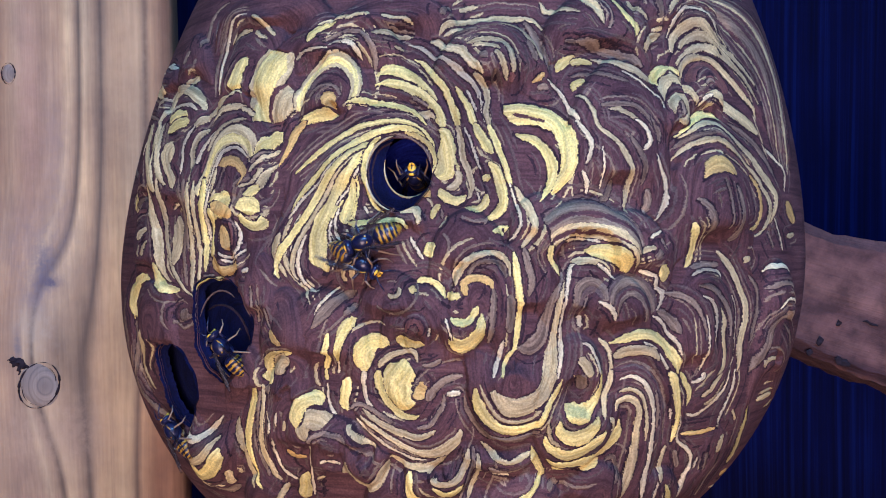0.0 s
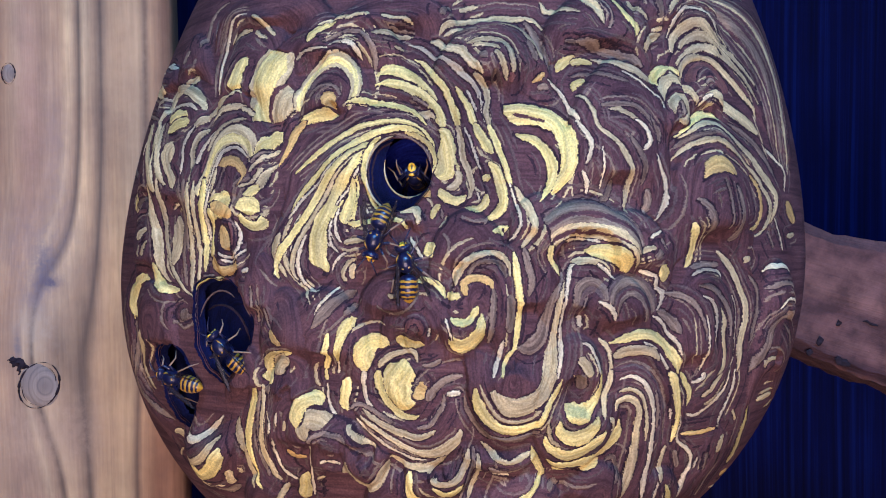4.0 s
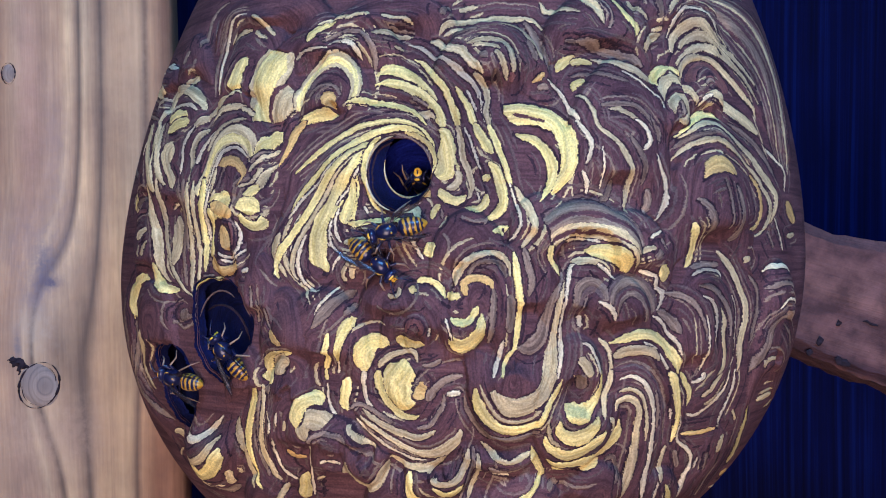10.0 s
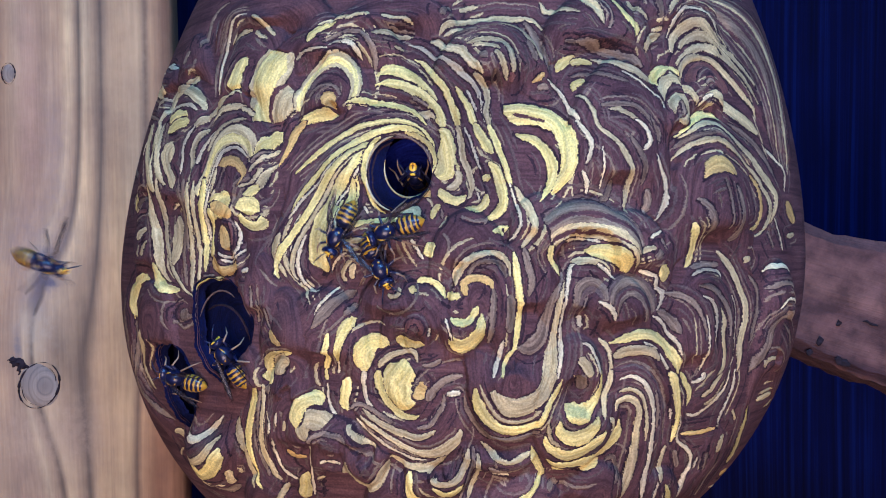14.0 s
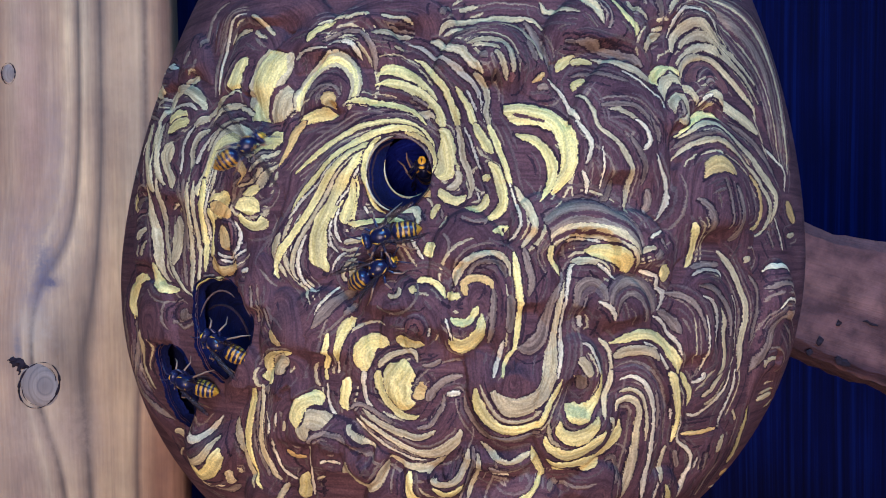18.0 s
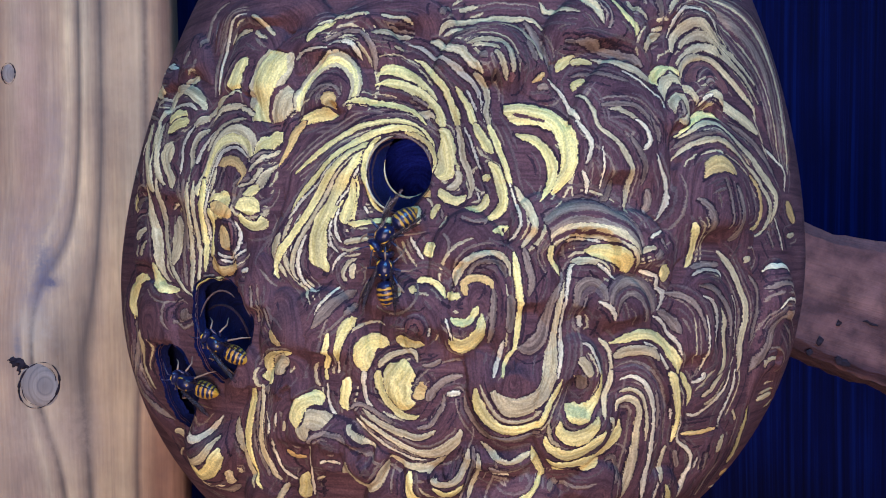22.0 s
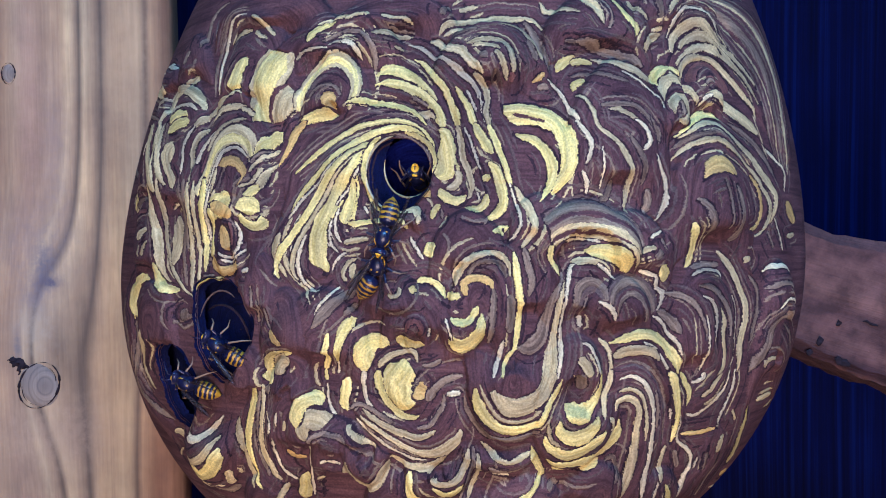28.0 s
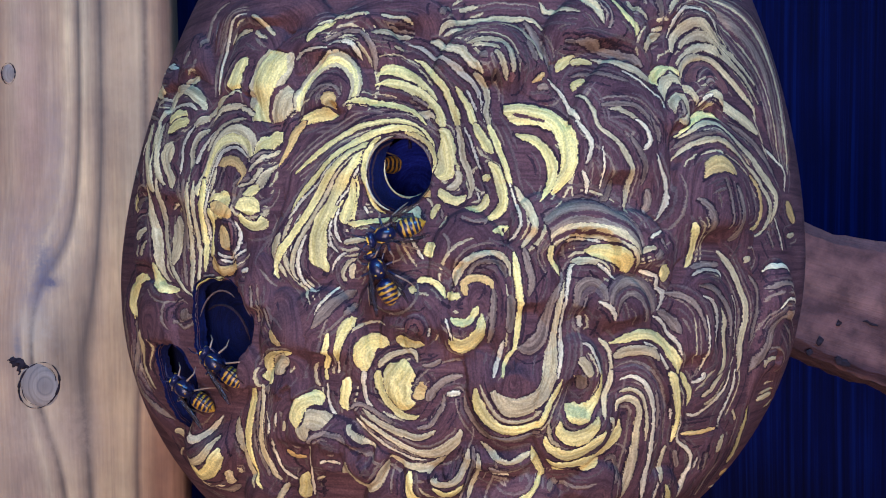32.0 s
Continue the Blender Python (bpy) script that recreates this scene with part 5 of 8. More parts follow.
strand([(-41.5, 10.3), (-40.9, 8.9), (-39.5, 8.1), (-38.2, 8.5), (-37.9, 10)], [0.32, 0.47, 0.68, 0.63, 0.32], "Y")
strand([(-40.8, 13.7), (-39.3, 14.4), (-38.2, 15.5)], [0.21, 0.58, 0.37], "Y")
strand([(-41.8, 15.3), (-40, 15.7), (-38.9, 16.7)], [0.18, 0.21, 0.18], "K")
strand([(-41.7, -0.3), (-40.7, 0), (-40.2, 0.1)], [0.36, 0.42, 0.36], "C")
strand([(-34.6, 7), (-35.8, 4.3), (-35.5, 2.1), (-34.2, 0.1), (-33.3, -1.3)], [0.41, 0.57, 0.47, 0.31, 0.21], "K")
strand([(-32, 10.3), (-33.5, 6.7), (-33.9, 3.6), (-33, 0.5), (-31.3, -1.7), (-29.2, -3.7), (-27.9, -6.1)], [0.21, 0.26, 0.31, 0.31, 0.26, 0.21, 0.15], "K")
strand([(-30.6, 10.3), (-32, 7), (-32.4, 4), (-31.6, 1), (-29.6, -2.2)], [0.15, 0.21, 0.21, 0.21, 0.15], "C")
# entrance
strand([(-20.1, 17.9), (-20.3, 15.3), (-20.8, 12.7), (-21.5, 10.2), (-20.7, 8.7)], [0.15, 0.41, 0.61, 0.71, 0.71], "Y")
strand([(-19, 11.7), (-18.2, 10.4)], [0.13, 0.13], "C")
strand([(-12.6, 10.7), (-11, 10.9), (-9.5, 10.9), (-9, 9.6), (-9, 8.1)], [0.3, 0.6, 0.6, 0.4, 0.2], "K")
strand([(-5.5, 25.6), (-4.2, 24.4), (-4, 21.5), (-4.5, 18.2), (-5, 16.2)], [0.51, 0.81, 1.32, 2.02, 1.72], "Y")
strand([(-2.5, 19.2), (-2.4, 17.2), (-3.2, 16), (-4.5, 15.4)], [0.17, 0.2, 0.2, 0.17], "D")
strand([(-2, 18.2), (-1.8, 16.7), (-2.5, 15.4), (-4, 14.7)], [0.3, 0.5, 0.5, 0.4], "K")
strand([(-5.5, 14.7), (-4, 13.1), (-2, 12.6), (-0.5, 13.6)], [0.6, 0.7, 0.6, 0.3], "Y")
strand([(-0.5, 16.2), (0.2, 14.1), (-0.2, 12.9)], [0.21, 0.25, 0.21], "K")
strand([(-2.2, 26.4), (-1.5, 23.3), (-1, 20.2), (0, 17.7), (0.5, 15.2), (0.3, 13.6)], [0.5, 0.4, 0.4, 0.45, 0.4, 0.3], "K")
strand([(-0.9, 25.9), (0.1, 23.8), (0.9, 21.3), (1.6, 19.2), (2.1, 18.2)], [0.17, 0.2, 0.2, 0.2, 0.17], "C")
strand([(0.9, 26.6), (2.1, 24.4), (3.3, 22.3), (4.3, 20.8)], [0.41, 0.61, 0.71, 0.51], "Y")
strand([(3.3, 19.7), (4.6, 18.2), (5.6, 15.7), (6.1, 13.1), (5.5, 10.9), (4, 9.6), (2.8, 9.3)], [0.4, 0.6, 0.65, 0.7, 0.7, 0.6, 0.3], "Y")
strand([(3.3, 26.6), (4.6, 23.9), (5.6, 21.3), (6.4, 19.2), (7.1, 16.7), (7.9, 14.7)], [0.46, 0.51, 0.51, 0.46, 0.35, 0.25], "Y")
strand([(7.1, 16.2), (7.9, 13.7), (8.6, 11.1), (8.9, 8.6), (8.2, 6.6), (6.8, 5.1)], [0.17, 0.2, 0.2, 0.2, 0.2, 0.17], "C")
strand([(7.9, 15.7), (9.1, 13.7), (10.4, 11.1), (11.1, 8.6), (10.9, 6.6), (9.5, 4.6), (8.5, 3.9)], [0.2, 0.4, 0.55, 0.55, 0.45, 0.3, 0.2], "K")
strand([(2.9, 17.2), (3.3, 16.2)], [0.5, 0.71], "Y")
strand([(-0.8, 11.4), (1.5, 11.1), (2.8, 12.1), (3.2, 13.9)], [0.15, 0.5, 0.5, 0.4], "Y")
strand([(1.5, 14.1), (1.8, 12.9)], [0.21, 0.21], "C")
strand([(-5.2, 11.9), (-6.2, 10.9), (-6.7, 9.3)], [0.3, 0.35, 0.3], "Y")
strand([(-5, 11.1), (-4.8, 9.3)], [0.17, 0.17], "T")
strand([(-8.5, 13.7), (-7, 14.2)], [0.4, 0.71], "O")
strand([(4, 6.9), (5.5, 7.3), (7, 7.9)], [0.2, 0.5, 0.25], "Y")
strand([(5.5, 7.6), (6, 6.3)], [0.21, 0.21], "Y")
strand([(7.7, 24.9), (9.2, 24.4), (11.8, 23.7), (13.8, 21.9), (14.8, 19.8), (15.1, 17.8), (14.4, 15.2), (13.2, 13.2), (12.4, 12.2)], [0.25, 0.46, 0.61, 0.71, 0.71, 0.66, 0.51, 0.35, 0.15], "Y")
strand([(-22.8, 5.1), (-20.2, 5.6), (-18.1, 5.8)], [0.34, 0.41, 0.34], "K")
strand([(-10.5, 6.1), (-9.2, 3.6), (-8.2, 2.1)], [0.26, 0.3, 0.26], "C")
strand([(-6.5, 5.1), (-7.5, 2.6)], [0.6, 0.8], "Y")
# the swirl round the entrance
strand([(-6.1, 19.8), (-6.8, 23.1), (-9.6, 26), (-13.6, 27.1), (-18.7, 26.3), (-22.9, 24.4), (-26.5, 22.1), (-29.4, 19.8), (-32.6, 17.2)], [0.21, 0.36, 0.36, 0.36, 0.36, 0.36, 0.36, 0.31, 0.21], "Y")
strand([(-6.4, 21.1), (-8.3, 24.1), (-11.2, 25.7), (-15.4, 25.4), (-19.3, 23.6), (-22.9, 21.3), (-26, 18.6), (-29.3, 15.2), (-31.6, 12), (-33.2, 8.9)], [0.15, 0.36, 0.46, 0.51, 0.51, 0.46, 0.41, 0.36, 0.26, 0.15], "Y")
strand([(-16.4, 23.5), (-20.7, 21.5), (-24.1, 19.1), (-27, 15.9), (-30, 13.1), (-33.4, 8.9)], [0.15, 0.21, 0.21, 0.21, 0.21, 0.15], "C")
strand([(-14.9, 24.5), (-18.6, 22.7), (-22.1, 20), (-25.2, 16.5), (-27.6, 13), (-29.9, 9.5), (-32.4, 6), (-34.7, 2.9), (-35.6, -0), (-34.6, -2.1)], [0.15, 0.31, 0.41, 0.46, 0.46, 0.52, 0.52, 0.57, 0.52, 0.26], "Y")
strand([(-17.7, 22.4), (-21.3, 19.3), (-24.1, 15.9), (-26.3, 12.6), (-28.3, 9.4), (-30.2, 6.4), (-31.9, 2.9), (-32.1, -0), (-30.7, -2.4)], [0.15, 0.21, 0.26, 0.26, 0.31, 0.31, 0.36, 0.31, 0.15], "K")
strand([(-16.4, 23.5), (-18.6, 21.2), (-20.7, 18.2), (-22.8, 15), (-24.5, 11.9), (-26.3, 8.8), (-27.3, 5.6), (-27.1, 2.5), (-25.8, 0.4), (-26.2, -1.1)], [0.15, 0.41, 0.66, 0.87, 0.97, 1.07, 1.12, 1.33, 1.23, 0.51], "Y")
strand([(-17.3, 21.5), (-19.2, 18.5), (-21.2, 15.3), (-22.8, 13.3), (-24, 11.5)], [0.15, 0.2, 0.2, 0.2, 0.15], "C")
strand([(-29.3, 6.7), (-30.5, 3.9), (-31.1, 1.1), (-30.5, -1.3), (-29.1, -3), (-27.6, -3.7), (-26.5, -3.4)], [0.15, 0.21, 0.26, 0.26, 0.21, 0.21, 0.15], "C")
strand([(-15.4, 24.6), (-17.2, 23.2), (-18.4, 20.5), (-18.8, 17.8), (-18.3, 15), (-17.4, 12.3), (-16, 10.9), (-14.8, 10.3)], [0.2, 0.31, 0.31, 0.25, 0.25, 0.25, 0.2, 0.15], "Y")
strand([(-20.5, 16.7), (-20.9, 14), (-21.7, 11.4), (-22.4, 9.3), (-21.8, 8.4)], [0.15, 0.41, 0.66, 0.76, 0.51], "Y")
strand([(-22.2, 8.6), (-20.2, 8.5), (-18.1, 8.9), (-15.3, 9.1), (-12.2, 8.9), (-10.9, 7.4)], [0.51, 0.4, 0.3, 0.3, 0.3, 0.2], "Y")
strand([(-24.6, 9.4), (-25.1, 7.1), (-24.7, 4.6), (-23.5, 3.2)], [0.15, 0.2, 0.2, 0.15], "C")
strand([(-23.3, 11.4), (-24, 8.8), (-23.7, 6.3), (-23, 5.1)], [0.15, 0.2, 0.2, 0.15], "C")
strand([(-6.7, 17.6), (-6.1, 19.8), (-6.8, 22.1), (-8.8, 24), (-11.6, 25)], [0.15, 0.25, 0.35, 0.3, 0.15], "Y")
strand([(-22.3, 30.1), (-18.7, 30.7), (-14.5, 30.3), (-10.2, 28.9), (-7.2, 26)], [0.26, 0.51, 0.46, 0.31, 0.21], "Y")
# right middle
strand([(18.9, 27.2), (20.1, 25.1), (21.3, 22.7), (21, 20.4), (20.3, 18.6)], [0.31, 0.41, 0.46, 0.36, 0.15], "C")
strand([(19.9, 17.8), (21, 15.8), (21.1, 13.8)], [0.25, 0.41, 0.2], "C")
strand([(23.2, 22), (23.6, 18.4), (23.8, 14.8)], [0.13, 0.15, 0.13], "C")
strand([(23.8, 12.8), (25.2, 13.8), (26.1, 16.6)], [0.35, 0.41, 0.35], "T")
strand([(28.3, 10.3), (28.6, 12.3), (29, 14.9), (28.8, 17.5), (27.8, 20.1), (26.7, 22.1), (24.8, 23.9), (22.7, 25.6), (22, 28.3), (20.8, 30.9), (19.2, 32.5)], [0.21, 0.31, 0.36, 0.41, 0.41, 0.36, 0.31, 0.22, 0.26, 0.26, 0.22], "K")
strand([(28.1, 24.3), (30.2, 21.2), (31.2, 18.1), (31.2, 15.5)], [0.21, 0.36, 0.36, 0.26], "T")
strand([(32.3, 15), (32.8, 12.4), (32, 10.3)], [0.31, 0.62, 0.31], "T")
strand([(29.3, 27.2), (30.9, 26.2), (32, 24.4), (32.2, 23.1), (30.8, 21.5)], [0.26, 0.36, 0.47, 0.52, 0.42], "C")
strand([(32.7, 27.7), (34, 25.1), (34.2, 22.9)], [0.22, 0.26, 0.22], "T")
strand([(33.4, 21.3), (34.4, 18.7), (35.7, 16.6), (36.3, 14), (35.6, 10.9), (34.2, 9)], [0.21, 0.31, 0.42, 0.47, 0.42, 0.21], "C")
strand([(38.4, 24.2), (40.8, 25.6), (44, 27.6), (47.3, 27.9), (49.9, 26.6), (52.5, 24.6), (55.3, 22.5), (58.1, 19.3), (60.8, 16.6), (62.6, 14.4), (62.1, 11), (59, 7.5)], [0.22, 0.33, 0.39, 0.39, 0.44, 0.5, 0.55, 0.66, 0.66, 0.55, 0.44, 0.22], "K")
strand([(38.3, 22.6), (40.1, 24.1), (43.3, 25.3), (46.5, 25.8)], [0.27, 0.32, 0.32, 0.27], "T")
strand([(37.6, 19.4), (38.8, 21.5), (41.3, 23.3), (44.5, 24.3), (47.3, 24.4), (50.3, 22.7), (53.7, 20.7), (56.5, 18.7), (58.6, 15.9), (60.5, 13.2), (60.7, 10.4), (59, 7.5), (56, 6)], [0.22, 0.33, 0.38, 0.44, 0.38, 0.27, 0.27, 0.33, 0.38, 0.38, 0.33, 0.27, 0.16], "K")
strand([(48.3, 22.8), (50.9, 21.1), (53.6, 19.6)], [0.23, 0.27, 0.23], "R")
strand([(55, 18.8), (57.1, 16.4), (58, 13.7), (58, 10.3), (56.8, 8.3), (53.8, 7.6)], [0.22, 0.28, 0.28, 0.33, 0.33, 0.33], "O")
strand([(51.4, 28.7), (55.6, 26.6), (59.2, 24), (62.2, 20.2), (64.1, 15.7)], [0.38, 0.45, 0.45, 0.45, 0.38], "T")
strand([(60.9, 24.5), (64.2, 22.2), (66.9, 20.1), (66.5, 15.8)], [0.46, 0.35, 0.29, 0.23], "C")
bundle([(42.7, 18.5), (43.3, 19.9), (44.9, 20.8), (46.6, 20.9), (48.4, 19.9), (49.6, 18.1)], [(41.9, 16.3), (43.5, 17.1), (45.2, 17.8), (46.7, 17.9), (48.3, 17.7), (49.6, 17.6)], "O")
strand([(46.1, 17), (46.8, 13.8), (47.5, 9.5), (47.7, 7.1)], [0.38, 0.21, 0.21, 0.16], "T")
strand([(48.6, 16), (49.8, 12.8), (50.4, 9.5), (50.3, 6.8), (49, 5.2)], [0.32, 0.54, 0.65, 0.6, 0.43], "T")
strand([(41, 13.1), (42.7, 11), (43.7, 8.4), (43.9, 6.2)], [0.32, 0.53, 0.53, 0.32], "T")
strand([(40.5, 8.8), (41.2, 6.7), (41.6, 4.6), (41.6, 2.5), (40.8, 0.4)], [0.26, 0.53, 0.63, 0.68, 0.42], "Y")
strand([(67.3, 14.1), (68.2, 11.8), (69.9, 9.5)], [0.47, 1.06, 0.83], "O")
strand([(66.9, 6.5), (69.7, 7.1)], [0.4, 0.4], "K")
strand([(18.3, 12.7), (22.5, 12), (26.2, 10.2), (28.8, 8.2), (30.4, 5.6)], [0.51, 0.51, 0.51, 0.51, 0.31], "T")
bundle([(12.1, 9.6), (15.7, 11.6), (19.3, 12.6), (23.5, 12.1), (27.2, 10), (29.9, 7.4), (31, 4.1)], [(13.9, 3.6), (15.6, 5.1), (18.4, 6), (22.4, 5.7), (25.8, 4.5), (27.7, 2.6), (28.5, 0.2)], "MT2DT2K2DK")
strand([(17.2, 5.3), (18.7, 5.7), (20.8, 5.6), (22.9, 5.1)], [0.3, 0.25, 0.25, 0.2], "C")
strand([(32.1, 5.9), (33.8, 6.7), (35, 7.2)], [0.22, 0.26, 0.22], "C")
strand([(34.4, 5.7), (35.7, 3.6)], [0.22, 0.22], "T")
strand([(62.4, 10.4), (64, 7.6), (65.4, 3.5)], [0.2, 0.23, 0.2], "C")
strand([(60.6, 7.5), (62.5, 4.1)], [0.24, 0.24], "T")
# pockets and lower left flank
strand([(-52.4, -4.6), (-51.7, -3), (-49.8, -2.1), (-47.3, -1.8), (-46.1, -1.4)], [0.54, 0.54, 0.43, 0.32, 0.16], "Y")
strand([(-51.1, -1.3), (-48.5, -1.1)], [0.18, 0.18], "T")
strand([(-64.6, -2.2), (-66.7, -2), (-68.6, -3.3), (-69.6, -5.4), (-70.1, -7.8), (-69.4, -10.1), (-69.6, -13.7)], [0.59, 0.71, 0.82, 0.59, 0.47, 0.35, 0.24], "Y")
strand([(-72.7, -5.6), (-73, -10.5), (-72.2, -15.3), (-72.5, -20.5), (-71.3, -23.5)], [0.26, 0.31, 0.31, 0.31, 0.26], "T")
strand([(-69.6, -10.1), (-69.3, -14.9), (-69.8, -20.7), (-70.6, -24), (-68.7, -26.8), (-66, -28.8), (-62.8, -30.6), (-60, -31.7)], [0.2, 0.24, 0.25, 0.3, 0.3, 0.3, 0.3, 0.25], "T")
strand([(-65.6, -12.1), (-66.2, -15.1), (-67.8, -20.3), (-66.4, -23.7), (-64.9, -25.6)], [0.59, 0.76, 0.29, 0.18, 0.15], "K")
strand([(-55.1, -7.8), (-55.6, -9.1), (-54.8, -9.6)], [0.44, 0.77, 0.44], "T")
strand([(-39.6, -2.7), (-39.4, -6.4), (-39.1, -10)], [0.13, 0.16, 0.13], "T")
strand([(-38.5, -5.3), (-37.9, -8.4), (-38.3, -10.5)], [0.13, 0.16, 0.13], "T")
strand([(-36.8, -6.8), (-36.2, -9.4), (-35.5, -10.5)], [0.13, 0.16, 0.13], "T")
strand([(-35.7, -10.7), (-34.4, -12.2), (-33, -13.3)], [0.31, 0.52, 0.26], "O")
strand([(-24.7, 0), (-24.1, 1.6), (-23.3, 2.6), (-22.1, 3.4)], [0.13, 0.15, 0.15, 0.13], "C")
strand([(-20.2, 2.3), (-21.7, 1.6), (-22.6, 0.2), (-22.8, -1), (-22, -2)], [0.22, 0.25, 0.25, 0.25, 0.22], "K")
strand([(-20.6, 1.3), (-21.2, 0.1), (-21, -1.5)], [0.34, 0.41, 0.34], "K")
strand([(-23.3, -2.8), (-24.9, -4.6), (-26.2, -6.1), (-27, -7.7)], [0.17, 0.2, 0.2, 0.17], "C")
strand([(-20.2, -3.5), (-22.8, -5), (-25.4, -7.6), (-27.5, -10.2)], [0.51, 0.71, 0.81, 0.25], "T")
strand([(-20.2, -6), (-21.7, -7.6)], [0.43, 0.43], "T")
strand([(-24.4, -10.7), (-24.9, -12.8), (-25.5, -15.4), (-26.1, -18.5)], [0.31, 0.41, 0.46, 0.31], "Y")
strand([(-20, -8), (-21.5, -9.9), (-22.5, -12.2), (-23.2, -14.8), (-23.6, -16.4)], [0.71, 0.71, 0.61, 0.36, 0.2], "Y")
strand([(-23.4, -16.3), (-23.8, -19)], [0.13, 0.13], "C")
strand([(-37.1, -19), (-36.8, -17.4), (-35.6, -15.9), (-34.1, -15.1), (-32.5, -14.7), (-31.2, -14.7)], [0.63, 0.83, 0.83, 0.52, 0.31, 0.21], "Y")
strand([(-34.8, -18.9), (-34, -16.7), (-32, -15.8)], [1.04, 1.25, 0.83], "K")
strand([(-78.2, -27), (-73.5, -26.9)], [0.44, 0.44], "T")
strand([(-56.9, -24.1), (-56.4, -27), (-55.8, -30), (-54.4, -32.2), (-53.1, -33), (-50.9, -32.3), (-48.7, -29.9), (-47.6, -28.6)], [0.14, 0.17, 0.17, 0.22, 0.51, 0.51, 0.45, 0.28], "C")
strand([(-61.1, -34.6), (-59.3, -33.8), (-57.9, -34.8), (-56.7, -36.5), (-54.6, -37.4), (-52.4, -37.2), (-50, -35.5), (-48.4, -33.1), (-46.9, -31.7)], [0.69, 0.46, 0.52, 0.52, 0.52, 0.57, 0.52, 0.4, 0.23], "K")
strand([(-55.9, -39.7), (-53.5, -39.1), (-52, -40.1), (-49.5, -39), (-47.5, -36.1), (-46.9, -33.5)], [0.57, 0.91, 1.03, 1.14, 1.03, 0.57], "Y")
strand([(-58.1, -35.5), (-57, -37.9), (-55.9, -39.7)], [0.4, 0.47, 0.4], "K")
strand([(-57.5, -39.7), (-57.4, -42.3), (-57, -43.6)], [0.48, 0.83, 0.48], "K")
strand([(-54.8, -41.5), (-52.9, -43.2), (-50.8, -43.6), (-48, -43.4)], [0.2, 0.23, 0.23, 0.2], "C")
strand([(-54.7, -44.1), (-52, -45.4), (-48.3, -45.3), (-45.4, -43.8)], [0.23, 0.52, 0.64, 0.35], "T")
strand([(-46.3, -39.1), (-46.6, -41.1), (-46.6, -43.1)], [0.34, 0.51, 0.34], "K")
strand([(-44.1, -27.9), (-44.1, -31.4), (-43.4, -34.3), (-42.7, -38.5), (-41.7, -40.9), (-40.9, -42.5)], [0.22, 0.33, 0.33, 0.39, 0.33, 0.17], "K")
strand([(-38.7, -22.4), (-39.2, -26.9), (-39.3, -32), (-39, -36.2), (-37.9, -39.7)], [0.46, 0.54, 0.54, 0.54, 0.46], "T")
strand([(-39.5, -21.3), (-40.2, -24.7), (-41.4, -28.8), (-42, -32.3), (-41.9, -35.3), (-41.4, -38.3), (-40.5, -40.7), (-38.9, -42.7)], [0.65, 0.54, 0.49, 0.54, 0.44, 0.38, 0.33, 0.22], "Y")
strand([(-37.9, -20.7), (-38.1, -24.5), (-38.7, -29.1), (-39, -32.6), (-38.6, -34.9), (-37.2, -38.4), (-35.6, -40.7)], [0.22, 0.27, 0.38, 0.43, 0.43, 0.48, 0.43], "K")
strand([(-37.4, -26.2), (-36.7, -28.4), (-37.1, -30.7)], [0.14, 0.16, 0.14], "C")
strand([(-36.4, -31.2), (-36.3, -34.7), (-35.4, -37.6), (-33.8, -39.5), (-32.1, -40.6)], [0.18, 0.22, 0.22, 0.22, 0.18], "C")
strand([(-35.1, -26), (-35.3, -28.8)], [0.18, 0.18], "C")
strand([(-37.1, -18.5), (-36.6, -19.5), (-36.8, -20.9)], [0.84, 0.95, 0.53], "Y")
strand([(-36.8, -21.2), (-37.2, -22.8)], [0.45, 0.45], "T")
strand([(-29.2, -30.6), (-29.3, -27.8), (-28.8, -26.2), (-26.9, -26.6), (-24.7, -26.8)], [0.31, 1.05, 1.36, 1.25, 0.42], "K")
strand([(-30.5, -27.9), (-30.5, -25.2), (-29.5, -23.5), (-27.6, -23.2), (-26.5, -24.4)], [0.63, 1.04, 0.94, 0.73, 0.52], "Y")
strand([(-25.9, -20.6), (-25.9, -23.3), (-25.4, -25.1), (-24.4, -26.8)], [0.18, 0.21, 0.21, 0.18], "C")
strand([(-26.1, -18), (-26, -20.1)], [0.22, 0.22], "Y")
strand([(-21.9, -19.4), (-22.4, -21.6), (-22.8, -24.3), (-22.1, -25.8)], [0.51, 0.82, 0.62, 0.41], "Y")
strand([(-28.7, -31.2), (-27.9, -29.7), (-26.1, -29), (-24.3, -29.2), (-22.7, -29.7), (-21.9, -31.3)], [0.22, 0.26, 0.26, 0.26, 0.26, 0.22], "T")
strand([(-19.9, -24.2), (-21, -25.8)], [0.26, 0.26], "T")
strand([(-34.5, -34.5), (-32.9, -35.5), (-30.6, -35.7)], [0.23, 0.27, 0.23], "O")
strand([(-27.1, -35.3), (-26.2, -34.7), (-24.5, -34.7), (-23.2, -35.1)], [0.18, 0.21, 0.21, 0.18], "C")
strand([(-29.6, -32.9), (-29.5, -35.3), (-29.4, -37.6)], [0.18, 0.21, 0.18], "C")
strand([(-30.5, -38.9), (-31.1, -41.4), (-31.7, -44.7)], [0.76, 1.09, 0.98], "Y")
strand([(-29.2, -36.4), (-29.6, -40.1), (-29.6, -44.1)], [0.18, 0.22, 0.18], "C")
strand([(-34.5, -41.2), (-36, -44), (-36.7, -45)], [0.38, 0.44, 0.38], "K")
